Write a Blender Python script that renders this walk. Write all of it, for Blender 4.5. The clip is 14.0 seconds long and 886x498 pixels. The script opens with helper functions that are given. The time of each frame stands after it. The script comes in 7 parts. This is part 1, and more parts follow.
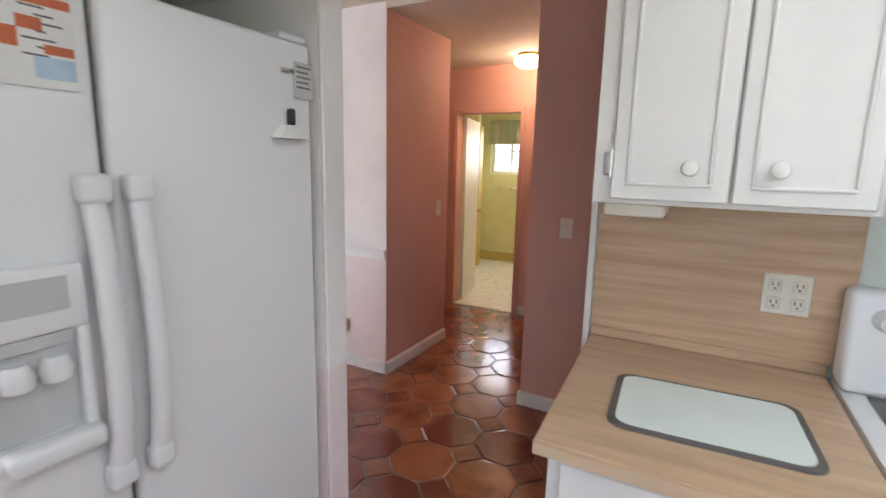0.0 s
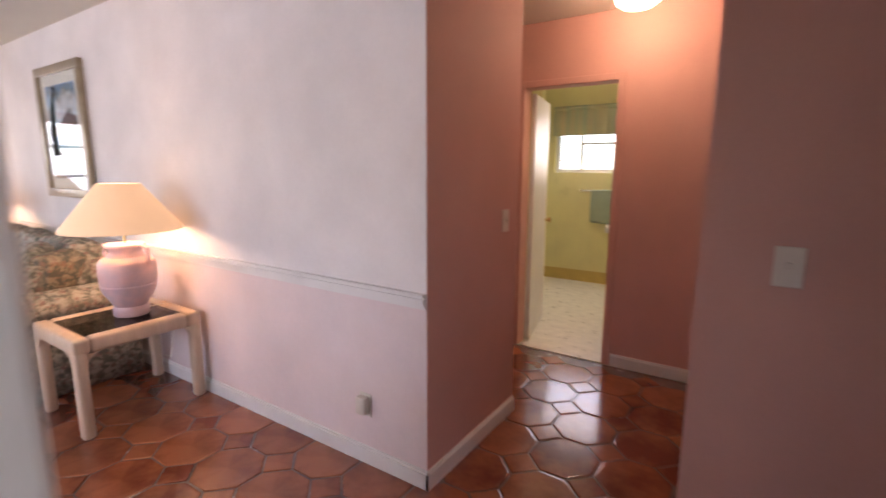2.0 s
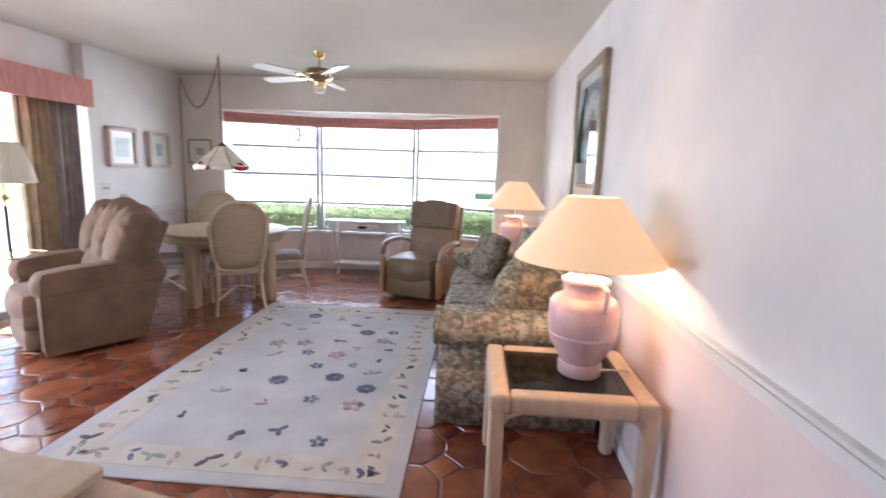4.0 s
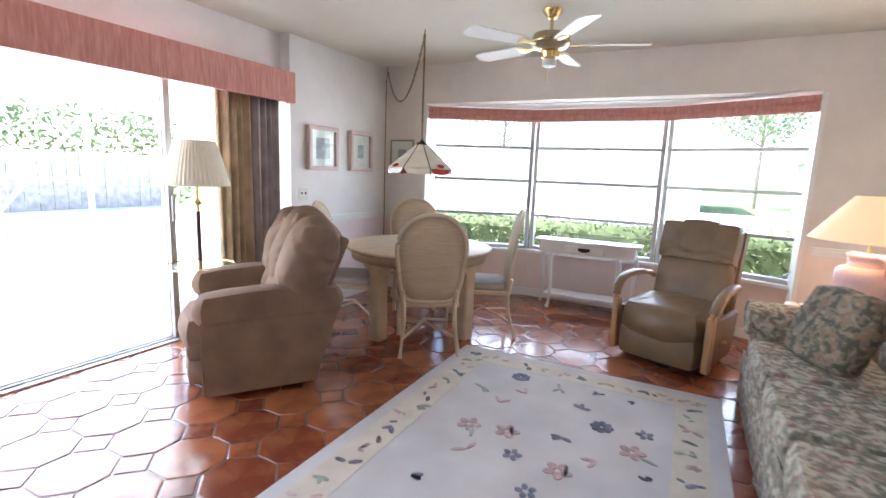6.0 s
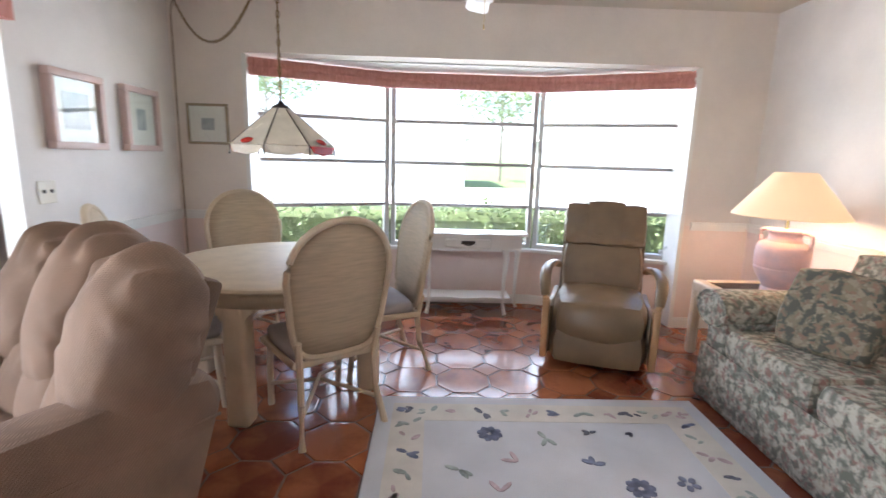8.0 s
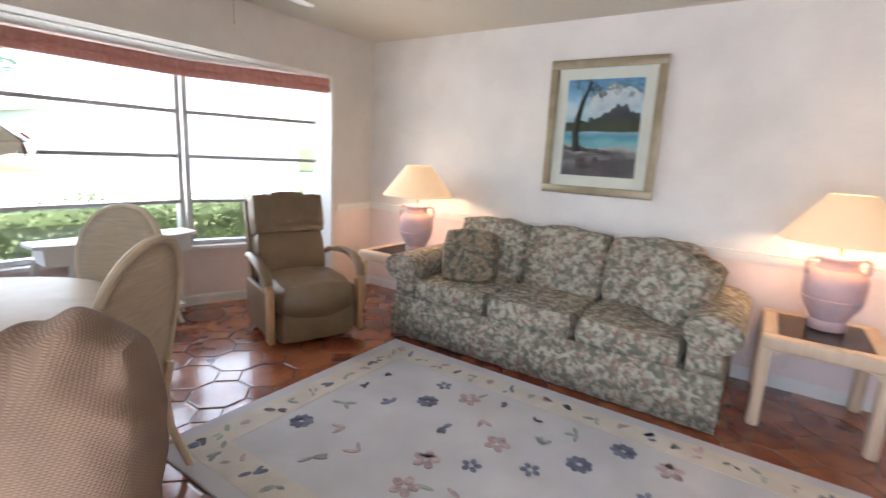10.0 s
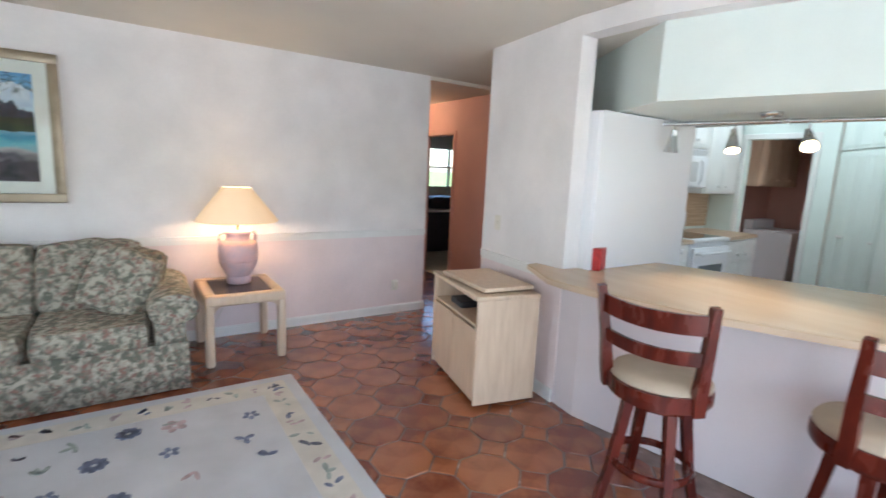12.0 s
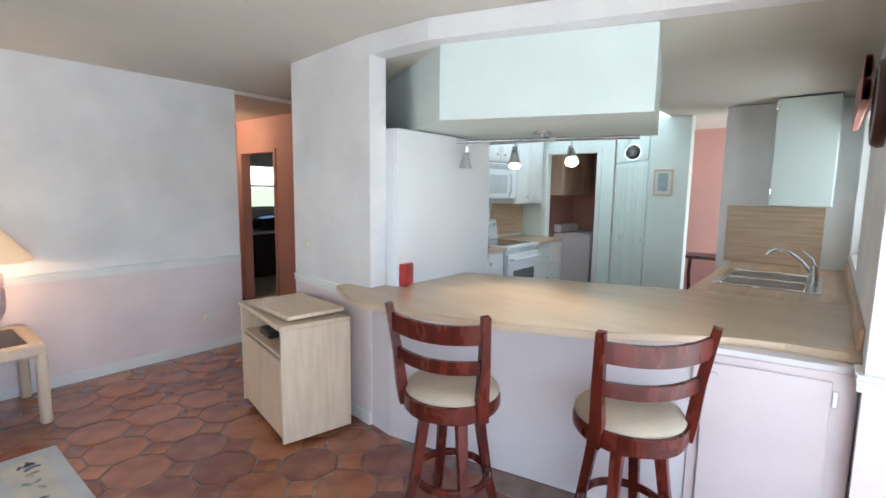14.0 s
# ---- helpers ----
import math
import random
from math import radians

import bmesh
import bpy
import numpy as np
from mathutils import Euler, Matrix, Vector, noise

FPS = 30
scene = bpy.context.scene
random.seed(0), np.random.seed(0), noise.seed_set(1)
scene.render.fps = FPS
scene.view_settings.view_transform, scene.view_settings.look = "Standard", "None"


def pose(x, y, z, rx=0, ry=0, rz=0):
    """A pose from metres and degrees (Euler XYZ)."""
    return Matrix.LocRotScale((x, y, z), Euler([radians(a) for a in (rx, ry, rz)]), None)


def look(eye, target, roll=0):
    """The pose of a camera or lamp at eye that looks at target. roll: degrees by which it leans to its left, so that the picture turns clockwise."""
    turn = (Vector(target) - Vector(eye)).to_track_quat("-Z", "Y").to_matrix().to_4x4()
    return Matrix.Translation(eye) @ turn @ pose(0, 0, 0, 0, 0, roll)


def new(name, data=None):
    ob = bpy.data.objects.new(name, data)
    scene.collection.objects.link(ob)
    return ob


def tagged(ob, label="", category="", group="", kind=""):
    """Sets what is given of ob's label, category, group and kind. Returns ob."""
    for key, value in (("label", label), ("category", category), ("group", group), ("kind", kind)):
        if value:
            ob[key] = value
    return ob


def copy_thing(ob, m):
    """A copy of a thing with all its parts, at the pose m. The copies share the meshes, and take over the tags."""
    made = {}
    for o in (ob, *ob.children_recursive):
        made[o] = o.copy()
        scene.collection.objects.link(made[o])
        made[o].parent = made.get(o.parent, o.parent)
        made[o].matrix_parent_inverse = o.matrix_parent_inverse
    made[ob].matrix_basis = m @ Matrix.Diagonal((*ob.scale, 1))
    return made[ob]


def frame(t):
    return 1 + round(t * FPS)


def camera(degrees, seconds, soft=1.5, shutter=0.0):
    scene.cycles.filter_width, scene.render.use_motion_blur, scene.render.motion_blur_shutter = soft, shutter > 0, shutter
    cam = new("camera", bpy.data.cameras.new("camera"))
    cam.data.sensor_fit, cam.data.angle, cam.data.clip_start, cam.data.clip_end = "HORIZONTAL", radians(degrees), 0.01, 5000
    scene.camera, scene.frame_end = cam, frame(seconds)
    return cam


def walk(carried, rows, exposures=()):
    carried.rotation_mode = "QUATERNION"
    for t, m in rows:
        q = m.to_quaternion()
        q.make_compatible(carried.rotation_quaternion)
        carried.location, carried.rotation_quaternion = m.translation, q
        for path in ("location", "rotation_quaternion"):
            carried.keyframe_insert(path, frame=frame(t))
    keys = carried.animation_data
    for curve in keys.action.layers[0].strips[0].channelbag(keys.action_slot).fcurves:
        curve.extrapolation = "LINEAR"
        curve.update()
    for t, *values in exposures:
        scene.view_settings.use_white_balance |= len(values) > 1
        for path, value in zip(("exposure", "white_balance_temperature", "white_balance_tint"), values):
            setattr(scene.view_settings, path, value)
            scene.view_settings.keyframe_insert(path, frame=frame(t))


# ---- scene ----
cam = camera(86.0, 14.0, shutter=0.4)
# seconds, stops, kelvin, tint
EXPOSURES = [(0, 2.6, 6350, 20), (0.5, 2.5, 6400, 22), (1, 2.44, 6500, 27), (1.5, 2.3, 6650, 34), (3, 2.22, 6000, 24), (4.2, 2.42, 5850, 20), (6.5, 2.5, 5950, 17), (7.2, 2.5, 5950, 17), (9.5, 2.2, 6250, 17), (11, 2.15, 6050, 13), (14, 2.1, 5700, 8)]
PATH = [
    (0, (0.266, -0.245, 1.518), (-0.674, 1.486, 1.171), 1.3),
    (0.5, (0.023, -0.024, 1.505), (-0.772, 1.78, 1.165), 1.5),
    (1, (-0.165, 0.247, 1.494), (-0.884, 2.082, 1.152), 1.1),
    (1.5, (-0.318, 0.57, 1.487), (-1.144, 2.355, 1.131), -1.8),
    (2, (-0.508, 0.852, 1.448), (-1.599, 2.494, 1.114), 0.2),
    (2.5, (-0.664, 1.13, 1.437), (-2.145, 2.438, 1.13), 2.2),
    (3, (-0.855, 1.42, 1.427), (-2.649, 2.25, 1.122), 3.2),
    (3.7, (-1.353, 1.588, 1.435), (-3.322, 1.716, 1.112), 2.1),
    (4, (-1.571, 1.642, 1.441), (-3.54, 1.511, 1.119), 1.9),
    (4.2, (-1.739, 1.658, 1.443), (-3.693, 1.379, 1.123), 2.0),
    (6.3, (-3.087, 0.887, 1.396), (-4.839, -0.024, 1.074), 2.2),
    (6.5, (-3.225, 0.782, 1.385), (-4.99, -0.099, 1.057), 1.7),
    (7, (-3.475, 0.441, 1.334), (-5.329, -0.231, 1.002), 1.0),
    (7.2, (-3.548, 0.302, 1.341), (-5.441, -0.244, 0.997), 0.9),
    (9.3, (-3.999, -0.952, 1.436), (-5.599, 0.185, 1.05), 3.5),
    (9.5, (-4.039, -1.087, 1.443), (-5.513, 0.207, 1.05), 3.6),
    (10, (-4.05, -1.404, 1.456), (-5.146, 0.224, 1.07), 3.0),
    (10.3, (-4.028, -1.538, 1.454), (-4.859, 0.242, 1.076), 2.7),
    (10.5, (-4.047, -1.618, 1.467), (-4.645, 0.252, 1.084), 2.5),
    (10.9, (-4.179, -1.803, 1.514), (-4.252, 0.156, 1.121), 2.7),
    (11, (-4.236, -1.828, 1.525), (-4.128, 0.131, 1.137), 3.1),
    (11.5, (-4.426, -1.962, 1.541), (-3.69, -0.138, 1.181), 3.2),
    (12, (-4.4, -2.046, 1.56), (-3.304, -0.404, 1.237), 2.6),
    (12.5, (-4.338, -2.112, 1.573), (-3.038, -0.621, 1.278), 2.4),
    (13, (-4.26, -2.18, 1.587), (-2.854, -0.785, 1.309), 2.1),
    (13.5, (-4.174, -2.188, 1.579), (-2.688, -0.875, 1.323), 1.5),
    (14, (-4.087, -2.207, 1.592), (-2.547, -0.955, 1.349), 0.8),
]
walk(cam, [(t, look(eye, target, roll)) for t, eye, target, roll in PATH], EXPOSURES)

# ---- light ----
world = bpy.data.worlds.new("sky")
scene.world = world
world.use_nodes = True
wn = world.node_tree.nodes
sky = wn.new("ShaderNodeTexSky")
sky.sky_type, sky.sun_disc = "NISHITA", False
SUN_EL, SUN_AZ = 52.0, 164.0  # azimuth clockwise from +y
sky.sun_elevation, sky.sun_rotation = radians(SUN_EL), radians(SUN_AZ)
wn["Background"].inputs[1].default_value = 0.15
world.node_tree.links.new(sky.outputs[0], wn["Background"].inputs[0])


def lamp(name, kind, m, energy, color=(1, 1, 1), **more):
    data = bpy.data.lights.new(name, kind)
    data.energy, data.color = energy, color
    if "radius" in more:
        data.shadow_soft_size = more["radius"]
    if "size" in more:
        data.shape = "RECTANGLE"
        data.size, data.size_y = more["size"]
    ob = new(name, data)
    ob.matrix_world = m
    return ob


sun_to = Vector((math.sin(radians(SUN_AZ)) * math.cos(radians(SUN_EL)), math.cos(radians(SUN_AZ)) * math.cos(radians(SUN_EL)), math.sin(radians(SUN_EL))))
sun = lamp("sun", "SUN", look(sun_to * 30, (0, 0, 0)), 5.0, (1.0, 0.95, 0.87))
sun.data.angle = radians(0.6)
# daylight that the sky sends through the glass
lamp("bay_daylight", "AREA", look((-8.9, 0.1, 1.5), (-5, 0.1, 1.0)), 18, (0.95, 0.98, 1.0), size=(3.4, 1.6))
lamp("door_daylight", "AREA", look((-4.75, -3.4, 1.3), (-4.9, 1, 0.9)), 11, (0.95, 0.98, 1.0), size=(2.7, 2.0))


# ---- materials ----
def mat(name, color, rough=0.6, metal=0.0, vary=0.08, scale=6.0, fine=60.0, bump=0.15, dist=0.002, coat=0.0, second=None, island=0.0, emit=None, trans=0.0, grain=None, spec=0.5):
    """Principled material with broad and fine variation of tone, and relief."""
    m = bpy.data.materials.new(name)
    m.use_nodes = True
    nt = m.node_tree
    n, l = nt.nodes, nt.links
    b = n["Principled BSDF"]
    tc = n.new("ShaderNodeTexCoord")
    src = tc.outputs["Object"]
    if grain:
        mp = n.new("ShaderNodeMapping")
        mp.inputs["Scale"].default_value = grain
        l.new(src, mp.inputs[0])
        src = mp.outputs[0]
    big, small = n.new("ShaderNodeTexNoise"), n.new("ShaderNodeTexNoise")
    for node, s, d in ((big, scale, 3.0), (small, fine, 5.0)):
        node.inputs["Scale"].default_value, node.inputs["Detail"].default_value = s, d
        l.new(src, node.inputs["Vector"])
    mix = n.new("ShaderNodeMix")
    mix.data_type = "RGBA"
    dark = second or tuple(c * (1 - 2 * vary) for c in color)
    light = color if second else tuple(min(1, c * (1 + vary)) for c in color)
    mix.inputs[6].default_value, mix.inputs[7].default_value = (*dark, 1), (*light, 1)
    add = n.new("ShaderNodeMath")
    add.operation = "MULTIPLY_ADD"
    l.new(small.outputs[0], add.inputs[0])
    add.inputs[1].default_value = 0.5
    rmp = n.new("ShaderNodeMapRange")
    rmp.inputs[1].default_value, rmp.inputs[2].default_value = 0.3, 0.7
    rmp.inputs[3].default_value, rmp.inputs[4].default_value = -0.25, 0.75
    l.new(big.outputs[0], rmp.inputs[0])
    l.new(rmp.outputs[0], add.inputs[2])
    last = add.outputs[0]
    if island:
        info = n.new("ShaderNodeObjectInfo")
        geo = n.new("ShaderNodeNewGeometry")
        sm = n.new("ShaderNodeMath")
        sm.operation = "ADD"
        l.new(info.outputs["Random"], sm.inputs[0])
        l.new(geo.outputs["Random Per Island"], sm.inputs[1])
        fr = n.new("ShaderNodeMath")
        fr.operation = "FRACT"
        l.new(sm.outputs[0], fr.inputs[0])
        ma = n.new("ShaderNodeMath")
        ma.operation = "MULTIPLY_ADD"
        l.new(fr.outputs[0], ma.inputs[0])
        ma.inputs[1].default_value = island
        l.new(last, ma.inputs[2])
        sb = n.new("ShaderNodeMath")
        sb.operation = "SUBTRACT"
        l.new(ma.outputs[0], sb.inputs[0])
        sb.inputs[1].default_value = island / 2
        last = sb.outputs[0]
    cl = n.new("ShaderNodeClamp")
    l.new(last, cl.inputs[0])
    l.new(cl.outputs[0], mix.inputs[0])
    l.new(mix.outputs[2], b.inputs["Base Color"])
    rr = n.new("ShaderNodeMapRange")
    swing = 0.08 if vary > 0.01 else 0.015
    rr.inputs[3].default_value, rr.inputs[4].default_value = max(0.02, rough - swing), min(1, rough + swing)
    l.new(big.outputs[0], rr.inputs[0])
    l.new(rr.outputs[0], b.inputs["Roughness"])
    b.inputs["Metallic"].default_value = metal
    b.inputs["Coat Weight"].default_value = coat
    b.inputs["Specular IOR Level"].default_value = spec
    b.inputs["Coat Roughness"].default_value = 0.12
    b.inputs["Transmission Weight"].default_value = trans
    if emit:
        b.inputs["Emission Color"].default_value, b.inputs["Emission Strength"].default_value = (*emit[0], 1), emit[1]
    if bump:
        bp = n.new("ShaderNodeBump")
        bp.inputs["Strength"].default_value, bp.inputs["Distance"].default_value = bump, dist
        l.new(small.outputs[0], bp.inputs["Height"])
        l.new(bp.outputs[0], b.inputs["Normal"])
    return m


def glass_mat(name, tint=(1, 1, 1), rough=0.0):
    m = bpy.data.materials.new(name)
    m.use_nodes = True
    n, l = m.node_tree.nodes, m.node_tree.links
    n.remove(n["Principled BSDF"])
    tr, gl, mx, fr = n.new("ShaderNodeBsdfTransparent"), n.new("ShaderNodeBsdfGlossy"), n.new("ShaderNodeMixShader"), n.new("ShaderNodeLayerWeight")
    tr.inputs[0].default_value = (*tint, 1)
    gl.inputs["Roughness"].default_value = rough
    fr.inputs[0].default_value = 0.5
    pw, ad = n.new("ShaderNodeMath"), n.new("ShaderNodeMath")
    pw.operation, ad.operation = "POWER", "MULTIPLY_ADD"
    pw.inputs[1].default_value, ad.inputs[1].default_value, ad.inputs[2].default_value = 5.0, 0.8, 0.035
    l.new(fr.outputs["Facing"], pw.inputs[0])
    l.new(pw.outputs[0], ad.inputs[0])
    l.new(ad.outputs[0], mx.inputs[0])
    l.new(tr.outputs[0], mx.inputs[1])
    l.new(gl.outputs[0], mx.inputs[2])
    l.new(mx.outputs[0], n["Material Output"].inputs[0])
    return m


def floral(name, ground, colors, scale, rough=0.9, thresholds=(0.52, 0.6), bump=0.4):
    """Woven cloth with blotches of several colours."""
    m = bpy.data.materials.new(name)
    m.use_nodes = True
    n, l = m.node_tree.nodes, m.node_tree.links
    b = n["Principled BSDF"]
    b.inputs["Roughness"].default_value = rough
    tc = n.new("ShaderNodeTexCoord")
    last = None
    for k, c in enumerate(colors):
        no = n.new("ShaderNodeTexNoise")
        no.noise_dimensions = "4D"
        no.inputs["W"].default_value = 3.7 * k
        no.inputs["Scale"].default_value, no.inputs["Detail"].default_value = scale * (1 + 0.25 * (k % 3)), 3.5
        no.inputs["Distortion"].default_value = 0.6
        l.new(tc.outputs["Object"], no.inputs["Vector"])
        ra = n.new("ShaderNodeMapRange")
        ra.inputs[1].default_value, ra.inputs[2].default_value = thresholds
        l.new(no.outputs[0], ra.inputs[0])
        mx = n.new("ShaderNodeMix")
        mx.data_type = "RGBA"
        l.new(ra.outputs[0], mx.inputs[0])
        if last is None:
            mx.inputs[6].default_value = (*ground, 1)
        else:
            l.new(last, mx.inputs[6])
        mx.inputs[7].default_value = (*c, 1)
        last = mx.outputs[2]
    l.new(last, b.inputs["Base Color"])
    fine = n.new("ShaderNodeTexNoise")
    fine.inputs["Scale"].default_value = 220
    l.new(tc.outputs["Object"], fine.inputs["Vector"])
    bp = n.new("ShaderNodeBump")
    bp.inputs["Strength"].default_value, bp.inputs["Distance"].default_value = bump, 0.003
    l.new(fine.outputs[0], bp.inputs["Height"])
    l.new(bp.outputs[0], b.inputs["Normal"])
    return m


def two_tone(name, upper, lower, level):
    """Rolled wall paint with one colour above a level and another under it."""
    m = mat(name, upper, 0.72, vary=0.045, scale=2.4, fine=45, bump=0.35, dist=0.003)
    n, l = m.node_tree.nodes, m.node_tree.links
    mix = [x for x in n if x.bl_idname == "ShaderNodeMix"][0]
    geo, sep, cmp_, mx = n.new("ShaderNodeNewGeometry"), n.new("ShaderNodeSeparateXYZ"), n.new("ShaderNodeMath"), n.new("ShaderNodeMix")
    l.new(geo.outputs["Position"], sep.inputs[0])
    cmp_.operation = "GREATER_THAN"
    cmp_.inputs[1].default_value = level
    l.new(sep.outputs[2], cmp_.inputs[0])
    mx.data_type = "RGBA"
    mx.blend_type = "MIX"
    mu = n.new("ShaderNodeMix")
    mu.data_type, mu.blend_type = "RGBA", "MULTIPLY"
    mu.inputs[0].default_value = 1
    l.new(mix.outputs[2], mu.inputs[6])
    mu.inputs[7].default_value = (*(a / b for a, b in zip(lower, upper)), 1)
    l.new(cmp_.outputs[0], mx.inputs[0])
    l.new(mu.outputs[2], mx.inputs[6])
    l.new(mix.outputs[2], mx.inputs[7])
    l.new(mx.outputs[2], n["Principled BSDF"].inputs["Base Color"])
    return m


RAIL = 0.885
M = {}
M["wall"] = two_tone("wall paint white over pink", (0.82, 0.79, 0.77), (0.81, 0.70, 0.685), RAIL)
# the same wall paint, with warm bounced light mixed into both colours
M["wallbounce"] = two_tone("wall paint with warm bounce mixed in", (0.79, 0.725, 0.665), (0.80, 0.67, 0.615), RAIL)
M["coral"] = mat("coral wall paint", (0.67, 0.39, 0.325), 0.7, vary=0.05, scale=1.5, fine=90, bump=0.2)
M["mint"] = mat("pale mint paint", (0.74, 0.81, 0.76), 0.55, vary=0.03, scale=2, fine=80, bump=0.1)
M["ceil"] = mat("ceiling paint", (0.69, 0.645, 0.56), 0.85, vary=0.03, scale=1.2, fine=150, bump=0.35, dist=0.002)
M["white"] = mat("white gloss paint", (0.80, 0.79, 0.76), 0.4, vary=0.03, scale=4, fine=70, bump=0.06)
M["appliance"] = mat("white enamel", (0.80, 0.80, 0.81), 0.28, vary=0.004, scale=3, fine=240, bump=0.12, dist=0.0006)
M["plastic"] = mat("ivory plastic", (0.75, 0.71, 0.62), 0.35, vary=0.03)
M["dark"] = mat("dark plastic", (0.03, 0.03, 0.035), 0.35, vary=0.1)
M["tile"] = mat("glazed terracotta", (0.36, 0.122, 0.050), 0.2, vary=0.2, scale=5, fine=30, bump=0.2, dist=0.002, coat=0.6, second=(0.17, 0.037, 0.019), island=1.0)
M["grout"] = mat("dark grout", (0.21, 0.13, 0.10), 0.25, vary=0.2, scale=8, fine=120, bump=0.3, coat=0.5)
M["yellow"] = mat("yellow wall tile", (0.80, 0.75, 0.40), 0.3, vary=0.04, scale=3)
M["whitetile"] = mat("white mosaic floor", (0.78, 0.76, 0.66), 0.3, vary=0.06, scale=12)
M["chrome"] = mat("brushed steel", (0.62, 0.62, 0.62), 0.25, metal=1.0, vary=0.05)
M["brass"] = mat("polished brass", (0.78, 0.58, 0.26), 0.2, metal=1.0, vary=0.06)
M["laminate"] = mat("wood-grain laminate", (0.62, 0.44, 0.29), 0.35, vary=0.1, scale=2.0, fine=14, bump=0.05, second=(0.46, 0.30, 0.185), grain=(1.2, 14, 22))
M["oak"] = mat("bleached oak", (0.72, 0.57, 0.42), 0.45, vary=0.08, scale=3, fine=24, bump=0.08, second=(0.62, 0.47, 0.33), grain=(9, 9, 1.2))
M["rattan"] = mat("whitewashed rattan", (0.66, 0.54, 0.38), 0.5, vary=0.08, scale=8, fine=90, bump=0.2, second=(0.55, 0.44, 0.30))
M["cherry"] = mat("cherry-stained wood", (0.12, 0.017, 0.009), 0.27, vary=0.2, scale=3, fine=26, bump=0.04, second=(0.05, 0.008, 0.005), coat=0.0, grain=(5, 5, 1.5), spec=0.3)
M["seatcloth"] = mat("cream microfibre", (0.44, 0.36, 0.27), 0.9, vary=0.05, scale=9, fine=260, bump=0.3)
M["leather"] = mat("taupe leather", (0.205, 0.140, 0.080), 0.32, vary=0.1, scale=5, fine=130, bump=0.35, dist=0.0015)
M["brown"] = mat("brown corded plush", (0.27, 0.178, 0.122), 0.9, vary=0.12, scale=5, fine=170, bump=0.6, dist=0.003)
def corded(m):
    """Diagonal cords raised on a plush cloth."""
    n, l = m.node_tree.nodes, m.node_tree.links
    tc, wv, wv2, mx = n.new("ShaderNodeTexCoord"), n.new("ShaderNodeTexWave"), n.new("ShaderNodeTexWave"), n.new("ShaderNodeMath")
    for w, d, s in ((wv, "DIAGONAL", 52), (wv2, "Z", 70)):
        w.bands_direction = d
        w.inputs["Scale"].default_value, w.inputs["Distortion"].default_value = s, 1.5
        l.new(tc.outputs["Object"], w.inputs["Vector"])
    mx.operation = "MULTIPLY"
    l.new(wv.outputs["Fac"], mx.inputs[0])
    l.new(wv2.outputs["Fac"], mx.inputs[1])
    bp = [x for x in n if x.bl_idname == "ShaderNodeBump"][0]
    bp.inputs["Strength"].default_value, bp.inputs["Distance"].default_value = 0.45, 0.0025
    l.new(mx.outputs[0], bp.inputs["Height"])
    mixes = [x for x in n if x.bl_idname == "ShaderNodeMix"][0]
    mu = n.new("ShaderNodeMix")
    mu.data_type, mu.blend_type = "RGBA", "MULTIPLY"
    mu.inputs[0].default_value = 0.5
    l.new(mixes.outputs[2], mu.inputs[6])
    cr = n.new("ShaderNodeMapRange")
    cr.inputs[3].default_value, cr.inputs[4].default_value = 0.72, 1.15
    l.new(mx.outputs[0], cr.inputs[0])
    l.new(cr.outputs[0], mu.inputs[7])
    l.new(mu.outputs[2], n["Principled BSDF"].inputs["Base Color"])


corded(M["brown"])
M["armwood"] = mat("honey beech arm", (0.48, 0.29, 0.14), 0.35, vary=0.08, scale=4, fine=20, second=(0.38, 0.21, 0.095), grain=(8, 8, 2))
M["shade"] = mat("cream lampshade cloth", (0.78, 0.65, 0.47), 0.8, vary=0.02, scale=5, fine=200, bump=0.2, emit=((1.0, 0.56, 0.24), 0.12))
M["shadeoff"] = mat("pleated ivory lampshade", (0.80, 0.75, 0.62), 0.8, vary=0.03, scale=5, fine=100, bump=0.2)
M["pinkpot"] = mat("pink mottled ceramic", (0.70, 0.47, 0.46), 0.42, vary=0.1, scale=9, fine=40, second=(0.50, 0.40, 0.45), bump=0.4, dist=0.006)
M["sofa"] = floral("floral tapestry", (0.46, 0.42, 0.33), [(0.20, 0.20, 0.155), (0.25, 0.245, 0.19), (0.27, 0.15, 0.12), (0.46, 0.42, 0.33), (0.15, 0.15, 0.115)], 20, thresholds=(0.48, 0.60))
M["pillow"] = floral("dark floral tapestry", (0.23, 0.19, 0.125), [(0.12, 0.12, 0.09), (0.26, 0.16, 0.11), (0.30, 0.25, 0.175), (0.10, 0.10, 0.075)], 22, thresholds=(0.52, 0.57))
M["rug"] = mat("grey wool rug", (0.54, 0.54, 0.55), 0.95, vary=0.06, scale=3, fine=200, bump=0.5, dist=0.004)
M["rugcream"] = mat("cream wool", (0.60, 0.56, 0.49), 0.95, vary=0.06, scale=6, fine=200, bump=0.5, dist=0.004)
M["rugblue"] = mat("blue wool", (0.19, 0.21, 0.29), 0.95, vary=0.2, scale=20, fine=200, bump=0.5)
M["rugpink"] = mat("pink wool", (0.47, 0.36, 0.36), 0.95, vary=0.2, scale=20, fine=200, bump=0.5)
M["ruggreen"] = mat("sage wool", (0.35, 0.39, 0.35), 0.95, vary=0.2, scale=20, fine=200, bump=0.5)
M["rugdark"] = mat("charcoal wool", (0.14, 0.14, 0.17), 0.95, vary=0.2, scale=20, fine=200, bump=0.5)
